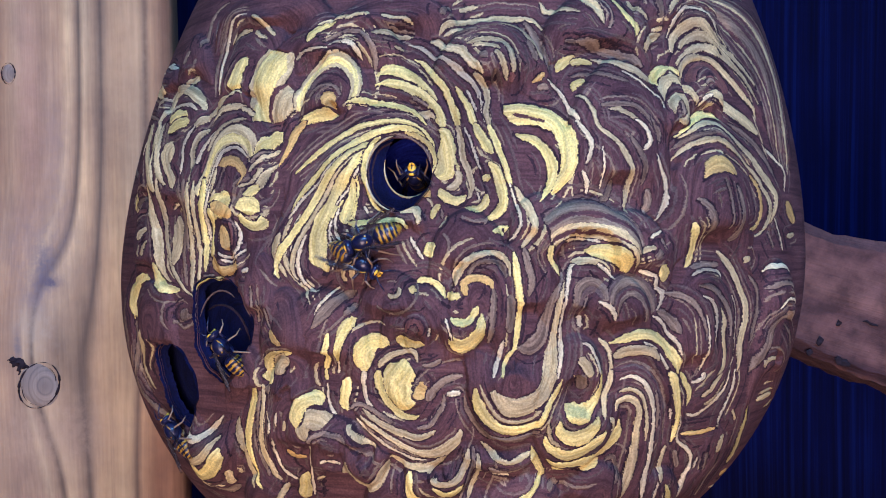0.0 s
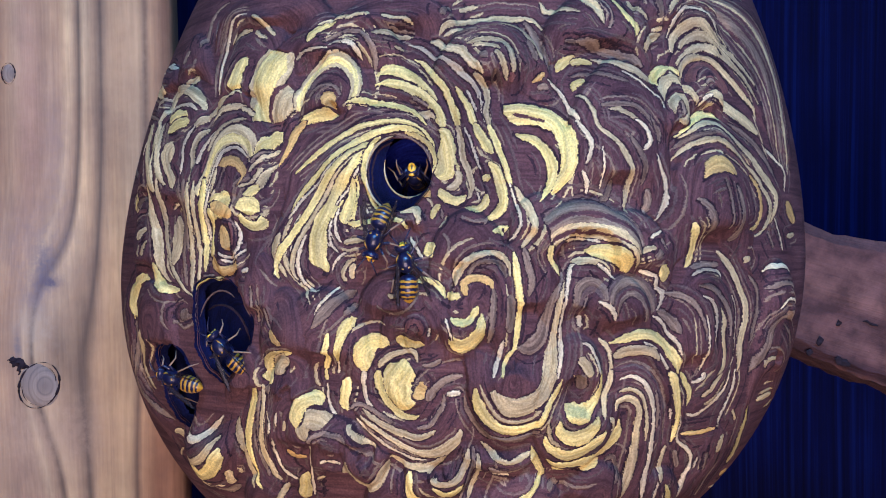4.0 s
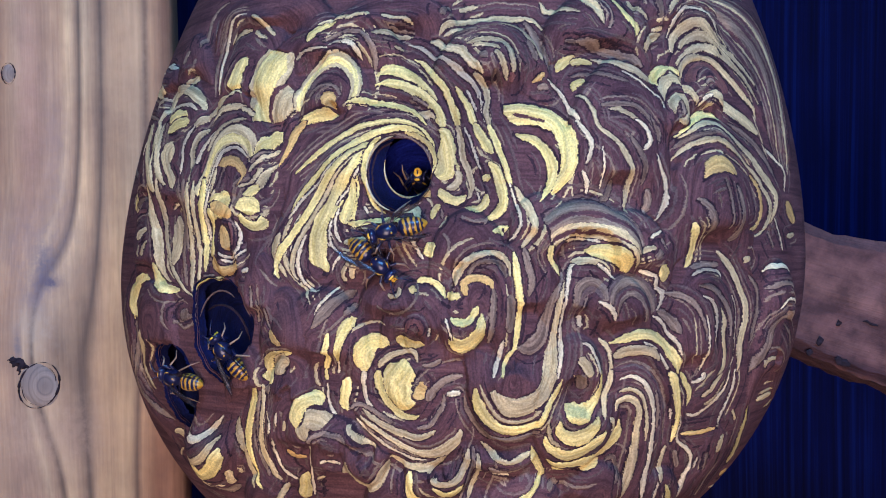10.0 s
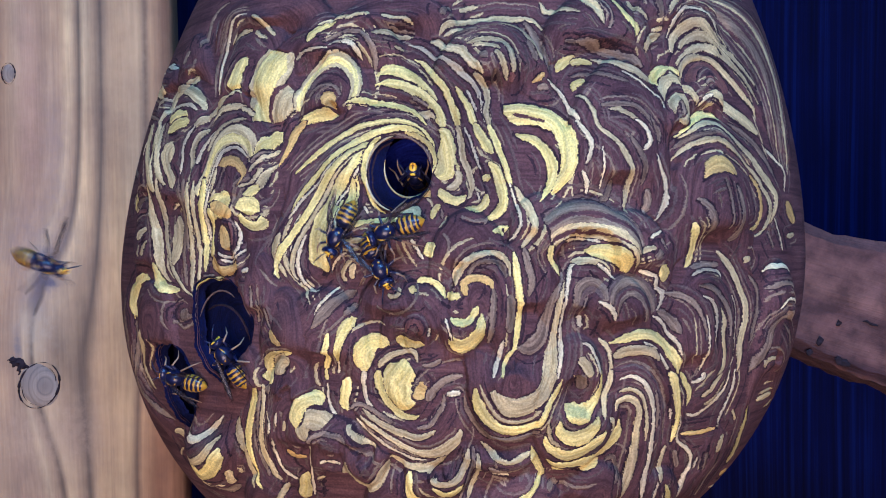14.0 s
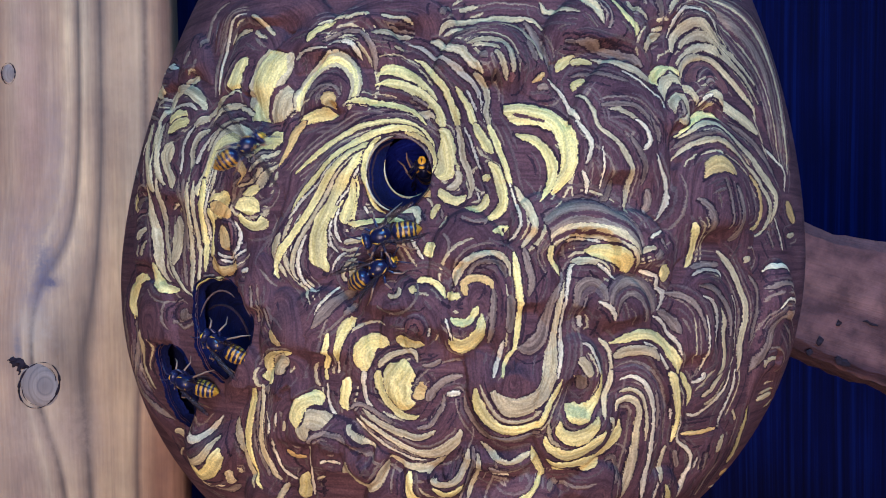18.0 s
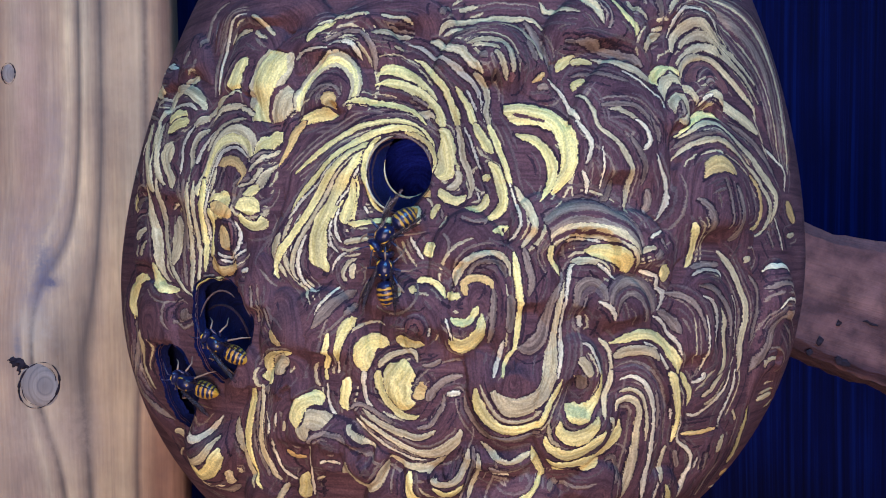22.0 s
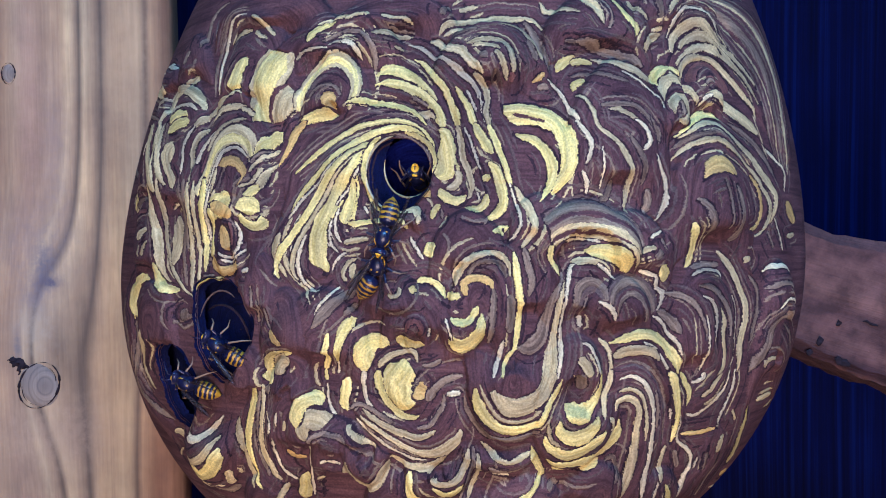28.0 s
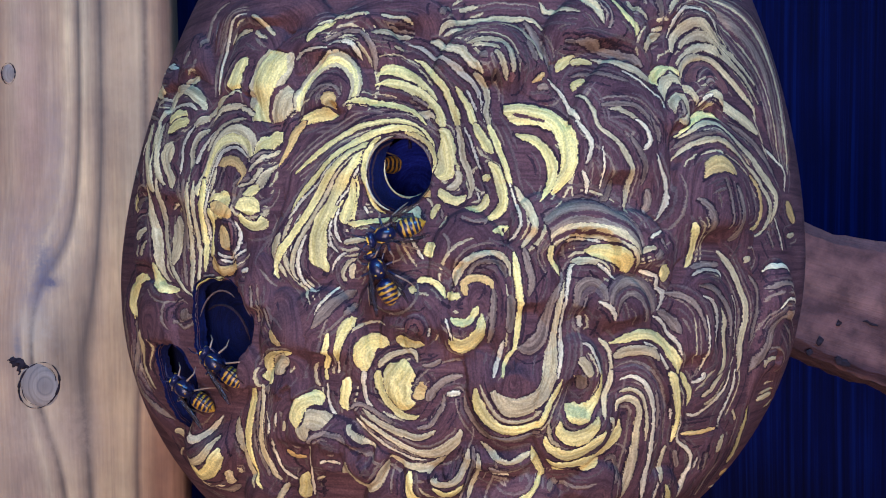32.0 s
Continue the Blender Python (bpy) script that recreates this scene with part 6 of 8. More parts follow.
strand([(-28.7, -40), (-27, -39.2)], [0.18, 0.18], "K")
strand([(-22.1, -34.2), (-21.9, -36.5), (-20.9, -38.8), (-19.3, -40.1), (-17.7, -39.8), (-16.1, -38), (-14.9, -35.6), (-14.5, -34.7)], [0.63, 0.74, 0.74, 0.63, 0.68, 0.63, 0.63, 0.42], "K")
# centre
strand([(-2.5, -2.9), (-2.2, -0.9), (-1, 1.3), (1, 2.6), (3.5, 3.1), (5.5, 2.6), (6.7, 1.1), (7, -0.9)], [0.5, 0.6, 0.6, 0.5, 0.4, 0.4, 0.3, 0.25], "K")
strand([(-0.5, -0.9), (1, 1.1), (3.2, 1.8), (5.5, 1.1), (6.5, -1.4)], [0.26, 0.3, 0.3, 0.3, 0.26], "T")
strand([(-0.5, -4.4), (-1, -2.4), (-0, -1.4), (2, -1.1), (3.5, -1.9), (4, -3.1)], [0.4, 0.5, 0.5, 0.5, 0.45, 0.25], "O")
strand([(-4, -4.4), (-2.5, -4.4), (-1.8, -3.9)], [0.43, 0.5, 0.43], "Y")
strand([(-9.5, -1.9), (-8, -1.6), (-6.5, -1.9), (-5, -3.1), (-4.2, -4.9)], [0.4, 0.45, 0.45, 0.4, 0.2], "Y")
strand([(-9.5, -2.9), (-10.2, -3.4)], [0.51, 0.51], "O")
strand([(-3.4, -7.9), (-2.5, -8.6), (-0.5, -8.7), (0.8, -7.4), (1.5, -5.9)], [0.2, 0.4, 0.4, 0.4, 0.4], "Y")
strand([(-3.5, -10.9), (-2.5, -12.5), (-1, -13), (0.8, -12), (1.8, -9.9), (2.2, -7.4)], [0.4, 0.9, 1, 1, 0.7, 0.4], "Y")
strand([(-4.2, -8.1), (-3.5, -9.9), (-3, -12)], [0.13, 0.15, 0.13], "C")
strand([(7.5, 4.1), (8, 1.1), (8.5, -2.9), (9, -6.9), (8.6, -11), (8.1, -14), (7.1, -15.1), (6.1, -17.1), (5.6, -18.6)], [0.3, 0.45, 0.5, 0.5, 0.45, 0.45, 0.26, 0.3, 0.26], "Y")
strand([(7.2, -3.9), (7.3, -7.9), (7.1, -11)], [0.6, 0.7, 0.6], "T")
strand([(9.5, 4.1), (10.2, 1.1), (10.8, -1.9), (10.2, -4.4)], [0.4, 0.45, 0.5, 0.25], "T")
strand([(6.1, -12), (5.7, -14), (4.9, -16.6), (4.1, -18.6)], [0.2, 0.4, 0.35, 0.25], "C")
strand([(16.2, -1.9), (14.6, -5), (13.6, -9), (12.7, -12), (10.6, -13.9), (8.6, -14)], [0.25, 0.45, 0.5, 0.91, 1.31, 0.91], "T")
strand([(17, -0.9), (16.2, -5), (15.7, -9), (15.2, -13.1), (14.3, -18), (13.3, -20.8), (11.8, -22.4), (9.3, -23.6), (6.7, -23.6), (4.6, -21.8), (3.6, -19.7)], [0.25, 0.41, 0.51, 0.51, 0.71, 1.01, 1.12, 1.32, 1.32, 1.12, 0.71], "K")
strand([(15.5, -18.8), (16.3, -14.1), (16.4, -10), (16.7, -6), (17.3, -1.7), (18, 0.6), (19.2, 2.1)], [0.35, 0.35, 0.3, 0.25, 0.26, 0.3, 0.26], "C")
strand([(14.1, 4.6), (13.9, 2.6), (15.1, 0.6), (16.1, -0.9)], [0.5, 0.4, 0.3, 0.2], "Y")
strand([(4.2, -2.9), (4, -7.9), (3.5, -13)], [0.34, 0.4, 0.34], "T")
strand([(-11, -10.5), (-10.5, -9), (-9, -8.6), (-8.2, -10), (-9, -11.5)], [0.26, 0.3, 0.3, 0.3, 0.26], "R")
strand([(-6.8, -9.9), (-7.2, -11.5)], [0.17, 0.17], "C")
strand([(-18.8, -18.3), (-18.7, -15.2), (-18, -13.3), (-16.1, -12.6), (-14.1, -13.3)], [0.81, 1.22, 1.42, 1.12, 0.51], "Y")
strand([(-13.1, -12), (-11.6, -12.5), (-10, -13.2), (-8, -13.2)], [0.6, 0.81, 0.5, 0.25], "Y")
strand([(-16, -18.3), (-15.7, -16.7), (-14.1, -15.3), (-12.1, -14.6), (-10, -14.5), (-9.2, -16.6)], [0.51, 0.46, 0.4, 0.35, 0.3, 0.2], "K")
strand([(-8.5, -17.1), (-6.5, -16.9), (-5, -16)], [0.26, 0.3, 0.26], "T")
strand([(-9.6, -18.1), (-12.6, -19), (-13.1, -21.3), (-11.6, -23.6), (-9.6, -23.9)], [1.53, 2.34, 2.34, 1.83, 1.02], "Y")
strand([(-9.6, -21.3), (-8.6, -21.8), (-7.5, -21.2)], [1.02, 1.22, 0.61], "O")
strand([(-14.1, -4.1), (-13, -4.4), (-12, -3.7), (-12.2, -2.9)], [0.21, 0.25, 0.25, 0.21], "K")
strand([(-18.8, -17.8), (-19.1, -20.4), (-18.8, -23.1), (-17.8, -24.8), (-16.3, -26.2)], [0.61, 0.31, 0.26, 0.26, 0.26], "C")
strand([(-16.4, -17.7), (-16.5, -19.8), (-15.7, -22.4), (-14.2, -24.7), (-12.2, -26.4), (-10.1, -26.9), (-8.6, -26.3)], [0.72, 0.51, 0.46, 0.46, 0.41, 0.36, 0.2], "Y")
strand([(-7.6, -23.9), (-6.5, -21.8), (-5, -20.2), (-3, -19.3), (-1, -18.9)], [0.71, 0.61, 0.46, 0.41, 0.25], "T")
strand([(-22.1, -25.8), (-20.4, -24.5), (-18.4, -24.9), (-15.8, -26.4), (-13.2, -28)], [0.22, 0.26, 0.26, 0.26, 0.22], "T")
strand([(-19.4, -25.2), (-17.4, -26.8), (-14.3, -28.6), (-11.7, -29.7), (-9.6, -30.4), (-7.6, -30), (-5.5, -28.7)], [0.21, 0.31, 0.36, 0.46, 0.46, 0.36, 0.21], "K")
strand([(-20.5, -26.3), (-17.4, -28.4), (-14.3, -30.5), (-11.7, -32.1), (-9.2, -33.2), (-6.6, -33.5), (-4, -32.5), (-1.9, -30.3), (-1.4, -28.1)], [0.26, 0.31, 0.31, 0.31, 0.36, 0.52, 0.83, 0.72, 0.41], "K")
strand([(-21, -26.9), (-18.5, -29.5), (-15.4, -31.6), (-12.8, -33.2), (-10.2, -34.5), (-7.1, -34.8)], [0.18, 0.21, 0.21, 0.21, 0.21, 0.18], "C")
strand([(-22.1, -28), (-19.6, -30.7), (-17, -32.8)], [0.22, 0.26, 0.22], "K")
strand([(-14.4, -34.2), (-11.8, -35.5), (-9.2, -36.1), (-6.6, -36), (-4, -34)], [0.31, 0.36, 0.42, 0.52, 0.42], "K")
strand([(-9.6, -28.7), (-7.1, -28.2), (-5.5, -26), (-4.5, -23.9), (-4.5, -22.5)], [0.22, 0.26, 0.26, 0.26, 0.22], "T")
strand([(-4, -22.3), (-2.5, -22.2), (-1.5, -22.3)], [0.43, 0.51, 0.43], "C")
strand([(-0.9, -22.3), (-0.4, -24.9), (1.1, -27.6), (3.2, -29.8), (5.8, -30.4), (8.4, -30.1), (11, -29.4), (13, -28.3)], [0.21, 0.26, 0.31, 0.46, 0.51, 0.46, 0.41, 0.26], "T")
strand([(0.9, -19.7), (1.4, -22.8), (2.6, -25.4), (4.7, -27.4), (7.3, -28.2), (9.9, -27.9), (12.4, -26.7), (13.9, -24), (15.4, -21.4), (16.4, -18.8)], [0.41, 0.66, 0.77, 0.77, 0.72, 0.61, 0.46, 0.41, 0.41, 0.36], "Y")
strand([(2.2, -31.4), (4.3, -33.3), (6.9, -34.5), (9.5, -34.1), (12.1, -33.3)], [0.26, 0.31, 0.31, 0.31, 0.26], "K")
strand([(3.5, -35.4), (5.4, -36.8), (8.1, -37.2), (10.1, -36.5)], [0.36, 0.42, 0.42, 0.36], "T")
strand([(4.4, -37.7), (6, -38), (7.6, -38.4)], [0.22, 0.26, 0.22], "C")
strand([(17.1, -23.8), (18.7, -25.6), (20.8, -25.7), (22.9, -24), (23.9, -21.7), (24.1, -19), (23.9, -17.5)], [0.52, 1.13, 0.82, 0.62, 0.52, 0.31, 0.26], "Y")
strand([(16.1, -26.3), (16.2, -28.4), (17.8, -29.6), (20, -29.7), (22.6, -27.9), (23.5, -26)], [0.31, 0.83, 1.14, 1.24, 0.83, 0.26], "Y")
strand([(13.6, -29.5), (14.2, -31.1), (16.4, -32.9), (18.5, -33.2), (21.2, -32), (23.3, -30.7), (25.3, -28.9)], [0.52, 0.73, 0.73, 0.83, 0.73, 0.73, 0.42], "Y")
strand([(14, -26.7), (14.6, -30), (16.3, -31.4)], [0.22, 0.26, 0.22], "K")
strand([(13.7, -33.9), (15.4, -35.2), (18.1, -35.3), (21.3, -34.7), (24.6, -34), (26.7, -32.4), (28.2, -30.2), (28.4, -27.9)], [0.26, 0.42, 0.42, 0.74, 0.95, 0.95, 0.74, 0.42], "Y")
strand([(15.5, -37.1), (18.2, -37.1), (21.5, -36.7), (24.7, -35.7)], [0.32, 0.37, 0.42, 0.42], "Y")
strand([(11.6, -32.2), (12.2, -34.4), (13.3, -36.8), (13.9, -37.8), (12.9, -39.1), (11.1, -40.9), (9.8, -41.4), (8.2, -41.7)], [0.32, 0.47, 0.53, 0.42, 0.26, 0.27, 0.32, 0.27], "Y")
strand([(14.6, -40.4), (16.7, -39.6)], [0.36, 0.36], "T")
strand([(-10.6, -36.6), (-10.8, -39), (-10.3, -41.3), (-8.7, -42.7)], [0.42, 0.53, 0.63, 0.53], "Y")
strand([(-7.1, -37.5), (-5.5, -38.6), (-2.9, -38.2), (-1.4, -37.1), (-0.3, -34.8), (0, -32.5)], [0.31, 0.42, 0.47, 0.47, 0.42, 0.31], "K")
strand([(-6.6, -39.4), (-4.5, -40.6), (-2.4, -40.2), (-0.8, -39.1)], [0.21, 0.37, 0.47, 0.32], "Y")
strand([(0.7, -32), (1, -34.8), (0.2, -37.7), (-0.8, -40.6), (-1.6, -42.7)], [0.22, 0.26, 0.26, 0.26, 0.22], "T")
strand([(1.7, -33.1), (1.8, -37.1), (0.8, -40), (-0.3, -42.7)], [0.27, 0.31, 0.31, 0.27], "K")
# lower right
bundle([(23.5, -5), (24.7, -2), (28.2, -0.6), (31.9, -1.3), (34.4, -4), (35.1, -7.5)], [(25.8, -8.4), (26.2, -5.9), (28, -4.5), (29.9, -4.9), (31.5, -6.8), (32.2, -9.6)], "MT2MDT")
bundle([(18.2, -6.2), (18.6, -2.6), (20.9, -1), (23.4, -2.2), (23.9, -4.9)], [(19.5, -6.8), (20.2, -4.6), (21.9, -3.6), (22.7, -5), (22, -6.9)], "T2M")
strand([(20.3, 3.6), (23.4, 3.3), (26.1, 2.3), (27.7, 0.8), (28.5, -0.5)], [0.51, 1.12, 1.12, 1.02, 0.41], "Y")
strand([(18.2, 1.6), (20.8, 1.8), (23.4, 1.1), (25.3, -1)], [0.51, 0.46, 0.36, 0.2], "K")
strand([(22.2, 1.3), (24, 0), (25.6, -1.5)], [0.22, 0.25, 0.22], "C")
strand([(26.1, 4.6), (27.7, 3.6), (29.3, 1.8), (29.7, 0.5)], [0.22, 0.26, 0.26, 0.22], "K")
strand([(29.9, 3.1), (31.5, 3.8), (33.2, 4.1)], [0.35, 0.41, 0.35], "K")
strand([(33.2, 2), (34.4, 3.6)], [0.53, 0.53], "T")
strand([(30.8, -0), (32.7, -0.5), (34.4, -1.3), (34.7, -3.2), (35.9, -4.2), (35.8, -5.8), (35, -7.5)], [0.41, 0.31, 0.31, 0.31, 0.47, 0.31, 0.16], "C")
strand([(34.9, 1), (35.7, -0.6), (35.8, -2.1)], [0.52, 0.83, 0.42], "Y")
strand([(22.2, -5.2), (24, -6.1), (25.1, -7.6), (25.6, -8.7)], [0.2, 0.41, 0.36, 0.2], "C")
strand([(19.8, -8.1), (20.1, -10.1)], [0.43, 0.43], "C")
strand([(19.9, -12.7), (21.5, -13.4), (22.6, -15.3), (23.5, -17.4), (23.8, -19)], [0.2, 0.31, 0.31, 0.26, 0.2], "C")
strand([(19.4, -15.2), (21.1, -17.4), (21.6, -19)], [0.61, 0.72, 0.61], "K")
strand([(23.6, -12.2), (25.2, -13.8), (26.2, -16.5), (26.2, -19.1)], [0.26, 0.31, 0.31, 0.26], "K")
strand([(25.7, -13.3), (27.9, -12.6), (30.6, -11.9), (33.4, -12), (35.8, -13.2), (37.6, -15.4), (39, -17.6), (39.7, -19.9)], [0.31, 0.52, 0.73, 0.73, 0.63, 0.73, 0.73, 0.73], "Y")
strand([(31.8, -13), (34.1, -14.1), (35.9, -16.4), (37.5, -19.2)], [0.22, 0.26, 0.26, 0.22], "C")
strand([(26.4, -16), (28.5, -15), (31.3, -14.6), (34.1, -15.2), (35.4, -16.9)], [0.73, 0.83, 0.73, 0.62, 0.31], "K")
strand([(33.9, -8.3), (35.9, -9.5), (37.1, -11.6), (38.7, -13.8), (39.5, -16)], [0.21, 0.37, 0.31, 0.26, 0.16], "C")
strand([(35, -7.3), (37.4, -9), (39, -11.7)], [0.42, 0.73, 0.31], "T")
strand([(36.1, -4.2), (39.6, -4.8), (42.1, -7), (43.9, -10.8), (44.2, -13)], [0.26, 0.42, 0.37, 0.26, 0.21], "T")
strand([(43.3, -4.7), (45.2, -5.5), (46.5, -7.7), (46.7, -11), (46.3, -13.7)], [0.21, 0.32, 0.37, 0.32, 0.16], "C")
strand([(44, -8.1), (44.7, -12), (44.9, -16.4), (44.7, -19.7)], [0.18, 0.21, 0.21, 0.18], "C")
strand([(48.1, -7.2), (48.9, -10), (48.7, -12.2), (49.4, -16.1), (49.3, -18.9), (48.1, -20.5)], [0.27, 0.49, 0.49, 0.38, 0.38, 0.33], "K")
strand([(42.6, -2.8), (45.8, -3.4), (48.4, -5.6), (50.3, -9), (50.8, -13.4)], [0.27, 0.48, 0.43, 0.38, 0.27], "T")
strand([(51.3, -4.6), (52.2, -7.9), (51.9, -12.4), (52.3, -16.9), (51.5, -20.5)], [0.19, 0.22, 0.22, 0.22, 0.19], "C")
strand([(47, 4.1), (48.9, 2.5), (51.2, -0.2), (53.1, -3.6), (54.7, -6.9), (54.9, -10.3), (54, -13.6), (54.2, -18.2), (53.8, -21.1)], [0.44, 0.55, 0.49, 0.49, 0.55, 0.6, 0.6, 0.55, 0.49], "K")
strand([(41.6, -1), (43.8, 0.1), (46.3, 0), (48.3, -0.7), (48.6, -1.8)], [0.16, 0.32, 0.37, 0.32, 0.16], "C")
strand([(41.6, 0.4), (44.4, 1.1), (48.3, 0.9)], [0.36, 0.43, 0.36], "T")
strand([(54.4, 2.5), (54.7, 1.4)], [0.65, 0.65], "K")
strand([(55.2, -0.9), (57.5, -3.7), (58, -7.1), (57.2, -11.6), (56.5, -15)], [0.28, 0.33, 0.33, 0.33, 0.28], "T")
strand([(56.9, -21.5), (57.4, -19.7), (59.2, -15.2), (60.4, -11.5), (62.7, -9.1), (65.8, -9.7), (68.8, -13.2), (71.5, -18.1)], [0.39, 0.46, 0.46, 0.46, 0.7, 0.52, 0.41, 0.23], "T")
strand([(58.9, -0.6), (62.2, 0.7), (65.4, -0.5), (68, -3.5), (69.8, -8.5)], [0.29, 0.52, 0.46, 0.35, 0.23], "C")
strand([(59.4, -4), (61.9, -2.7), (65, -3.4), (67.6, -5.9)], [0.29, 0.34, 0.34, 0.29], "T")
strand([(60.6, -7.8), (62.5, -6), (64.6, -6.1), (67, -8.2)], [0.2, 0.23, 0.23, 0.2], "C")
strand([(63.3, -10.9), (65.8, -13.5), (68.3, -17.5), (68.5, -20.8)], [0.25, 0.3, 0.3, 0.25], "T")
strand([(59.4, -20), (59.6, -18.2), (61.8, -17.9), (62.9, -19.8), (61.4, -21.2)], [0.24, 0.29, 0.29, 0.29, 0.24], "K")
strand([(27.6, -20.3), (29.3, -19.6), (30.9, -19.7), (32.7, -21), (34, -23.3), (34.8, -26.2), (35, -29), (34.9, -33.7), (34.7, -37.3), (34, -41), (33.7, -45.2)], [0.21, 0.37, 0.43, 0.43, 0.43, 0.43, 0.48, 0.48, 0.48, 0.48, 0.48], "C")
strand([(27.4, -22.6), (29.9, -22), (31.9, -23), (33, -25.5), (33.6, -28.9), (33.6, -32.4)], [0.22, 0.26, 0.26, 0.26, 0.26, 0.22], "K")
strand([(27.2, -26.2), (27.5, -24.6), (28.9, -23.9), (30.6, -24), (31.9, -25.9), (31.7, -29.3), (31.6, -33.3), (31.2, -37.5), (30.4, -41.1), (29.6, -44.6)], [0.43, 0.53, 0.48, 0.48, 0.37, 0.53, 0.8, 0.8, 0.75, 0.75], "K")
strand([(35.1, -22.3), (35.7, -25.7), (35.8, -30.2)], [0.23, 0.27, 0.23], "T")
strand([(37, -18.6), (38.5, -20.3), (39.4, -23.7), (40.1, -27.2), (40.1, -30.7), (39.7, -34.3)], [0.75, 0.7, 0.64, 0.48, 0.38, 0.27], "Y")
strand([(40.3, -19.3), (41.7, -21.7), (42.8, -24), (42.2, -26.5)], [0.32, 0.48, 0.48, 0.16], "Y")
strand([(38.7, -26.5), (39, -28.8)], [0.18, 0.18], "C")
strand([(40.7, -27.3), (41.3, -29.7), (40.9, -32), (41.5, -33.9), (43.4, -35.4), (44.9, -37.3), (45.1, -39.6), (44, -42), (43.2, -44.7), (42.3, -46.9)], [0.22, 0.28, 0.28, 0.28, 0.39, 0.45, 0.39, 0.34, 0.34, 0.45], "C")
strand([(42.3, -27.8), (43.7, -28.5), (45.6, -28.2), (48.3, -26.4), (50.6, -24.3), (51.7, -22), (52.1, -19.8)], [0.28, 0.33, 0.28, 0.33, 0.28, 0.22, 0.22], "C")
strand([(46.6, -38.1), (45.7, -40.4)], [0.14, 0.14], "C")
strand([(43, -21.8), (44.8, -21.4), (45.7, -19.8)], [0.23, 0.27, 0.23], "C")
strand([(45.2, -24.8), (47, -23.3), (47.8, -21.6), (49.4, -20.1)], [0.28, 0.33, 0.33, 0.28], "K")
strand([(50.1, -32.1), (51.1, -29.1), (52.5, -25.7), (53.3, -22.8), (53.2, -19.9)], [0.17, 0.34, 0.34, 0.34, 0.28], "C")
strand([(41.6, -32.3), (44.2, -32.4), (47.6, -32.3), (49.7, -31.8)], [0.28, 0.33, 0.33, 0.22], "O")
strand([(54, -28.7), (55.3, -31.1)], [0.24, 0.24], "K")
strand([(58.2, -27.8), (58.4, -31.7), (57.9, -35.7), (57.5, -39.2), (56.1, -42.6)], [0.18, 0.36, 0.47, 0.59, 0.47], "Y")
strand([(58.2, -44.8), (55.5, -45.1)], [0.52, 0.52], "O")
strand([(52.3, -33.7), (51.2, -35.5), (50.9, -37.4)], [0.44, 0.52, 0.44], "K")
strand([(54.4, -35.5), (52.7, -40.6), (50.7, -44.5), (49.2, -49.2)], [0.2, 0.24, 0.24, 0.2], "T")
strand([(48.5, -36.9), (48, -40.9)], [0.24, 0.24], "T")
strand([(60.8, -27.7), (63.9, -27.3), (66.2, -27.1)], [0.41, 0.48, 0.41], "K")
strand([(53.2, -48), (60.4, -50.8), (62.7, -48.1)], [0.22, 0.26, 0.22], "C")
strand([(38.5, -41.7), (39.3, -44.5), (38.7, -46.1)], [0.34, 0.56, 0.45], "Y")
strand([(37.1, -40.8), (36.2, -43.3), (36, -45.5)], [0.19, 0.22, 0.19], "C")
strand([(38.7, -34.1), (37.9, -37.7), (37.2, -41.5)], [0.28, 0.33, 0.28], "K")
strand([(40.8, -35.6), (42.1, -39.7)], [0.38, 0.38], "T")
strand([(25.9, -36.4), (27.5, -35.6), (28.3, -37.8), (27.4, -40.2)], [0.27, 0.32, 0.32, 0.27], "T")
strand([(26.4, -18.1), (26, -20.7), (25, -23.4), (24.7, -27.2)], [0.36, 0.47, 0.41, 0.26], "K")
strand([(25.8, -26.7), (26.6, -28.4), (26.1, -31.2)], [0.27, 0.31, 0.27], "K")
strand([(20, -18.4), (20.7, -21.6)], [0.61, 0.61], "T")


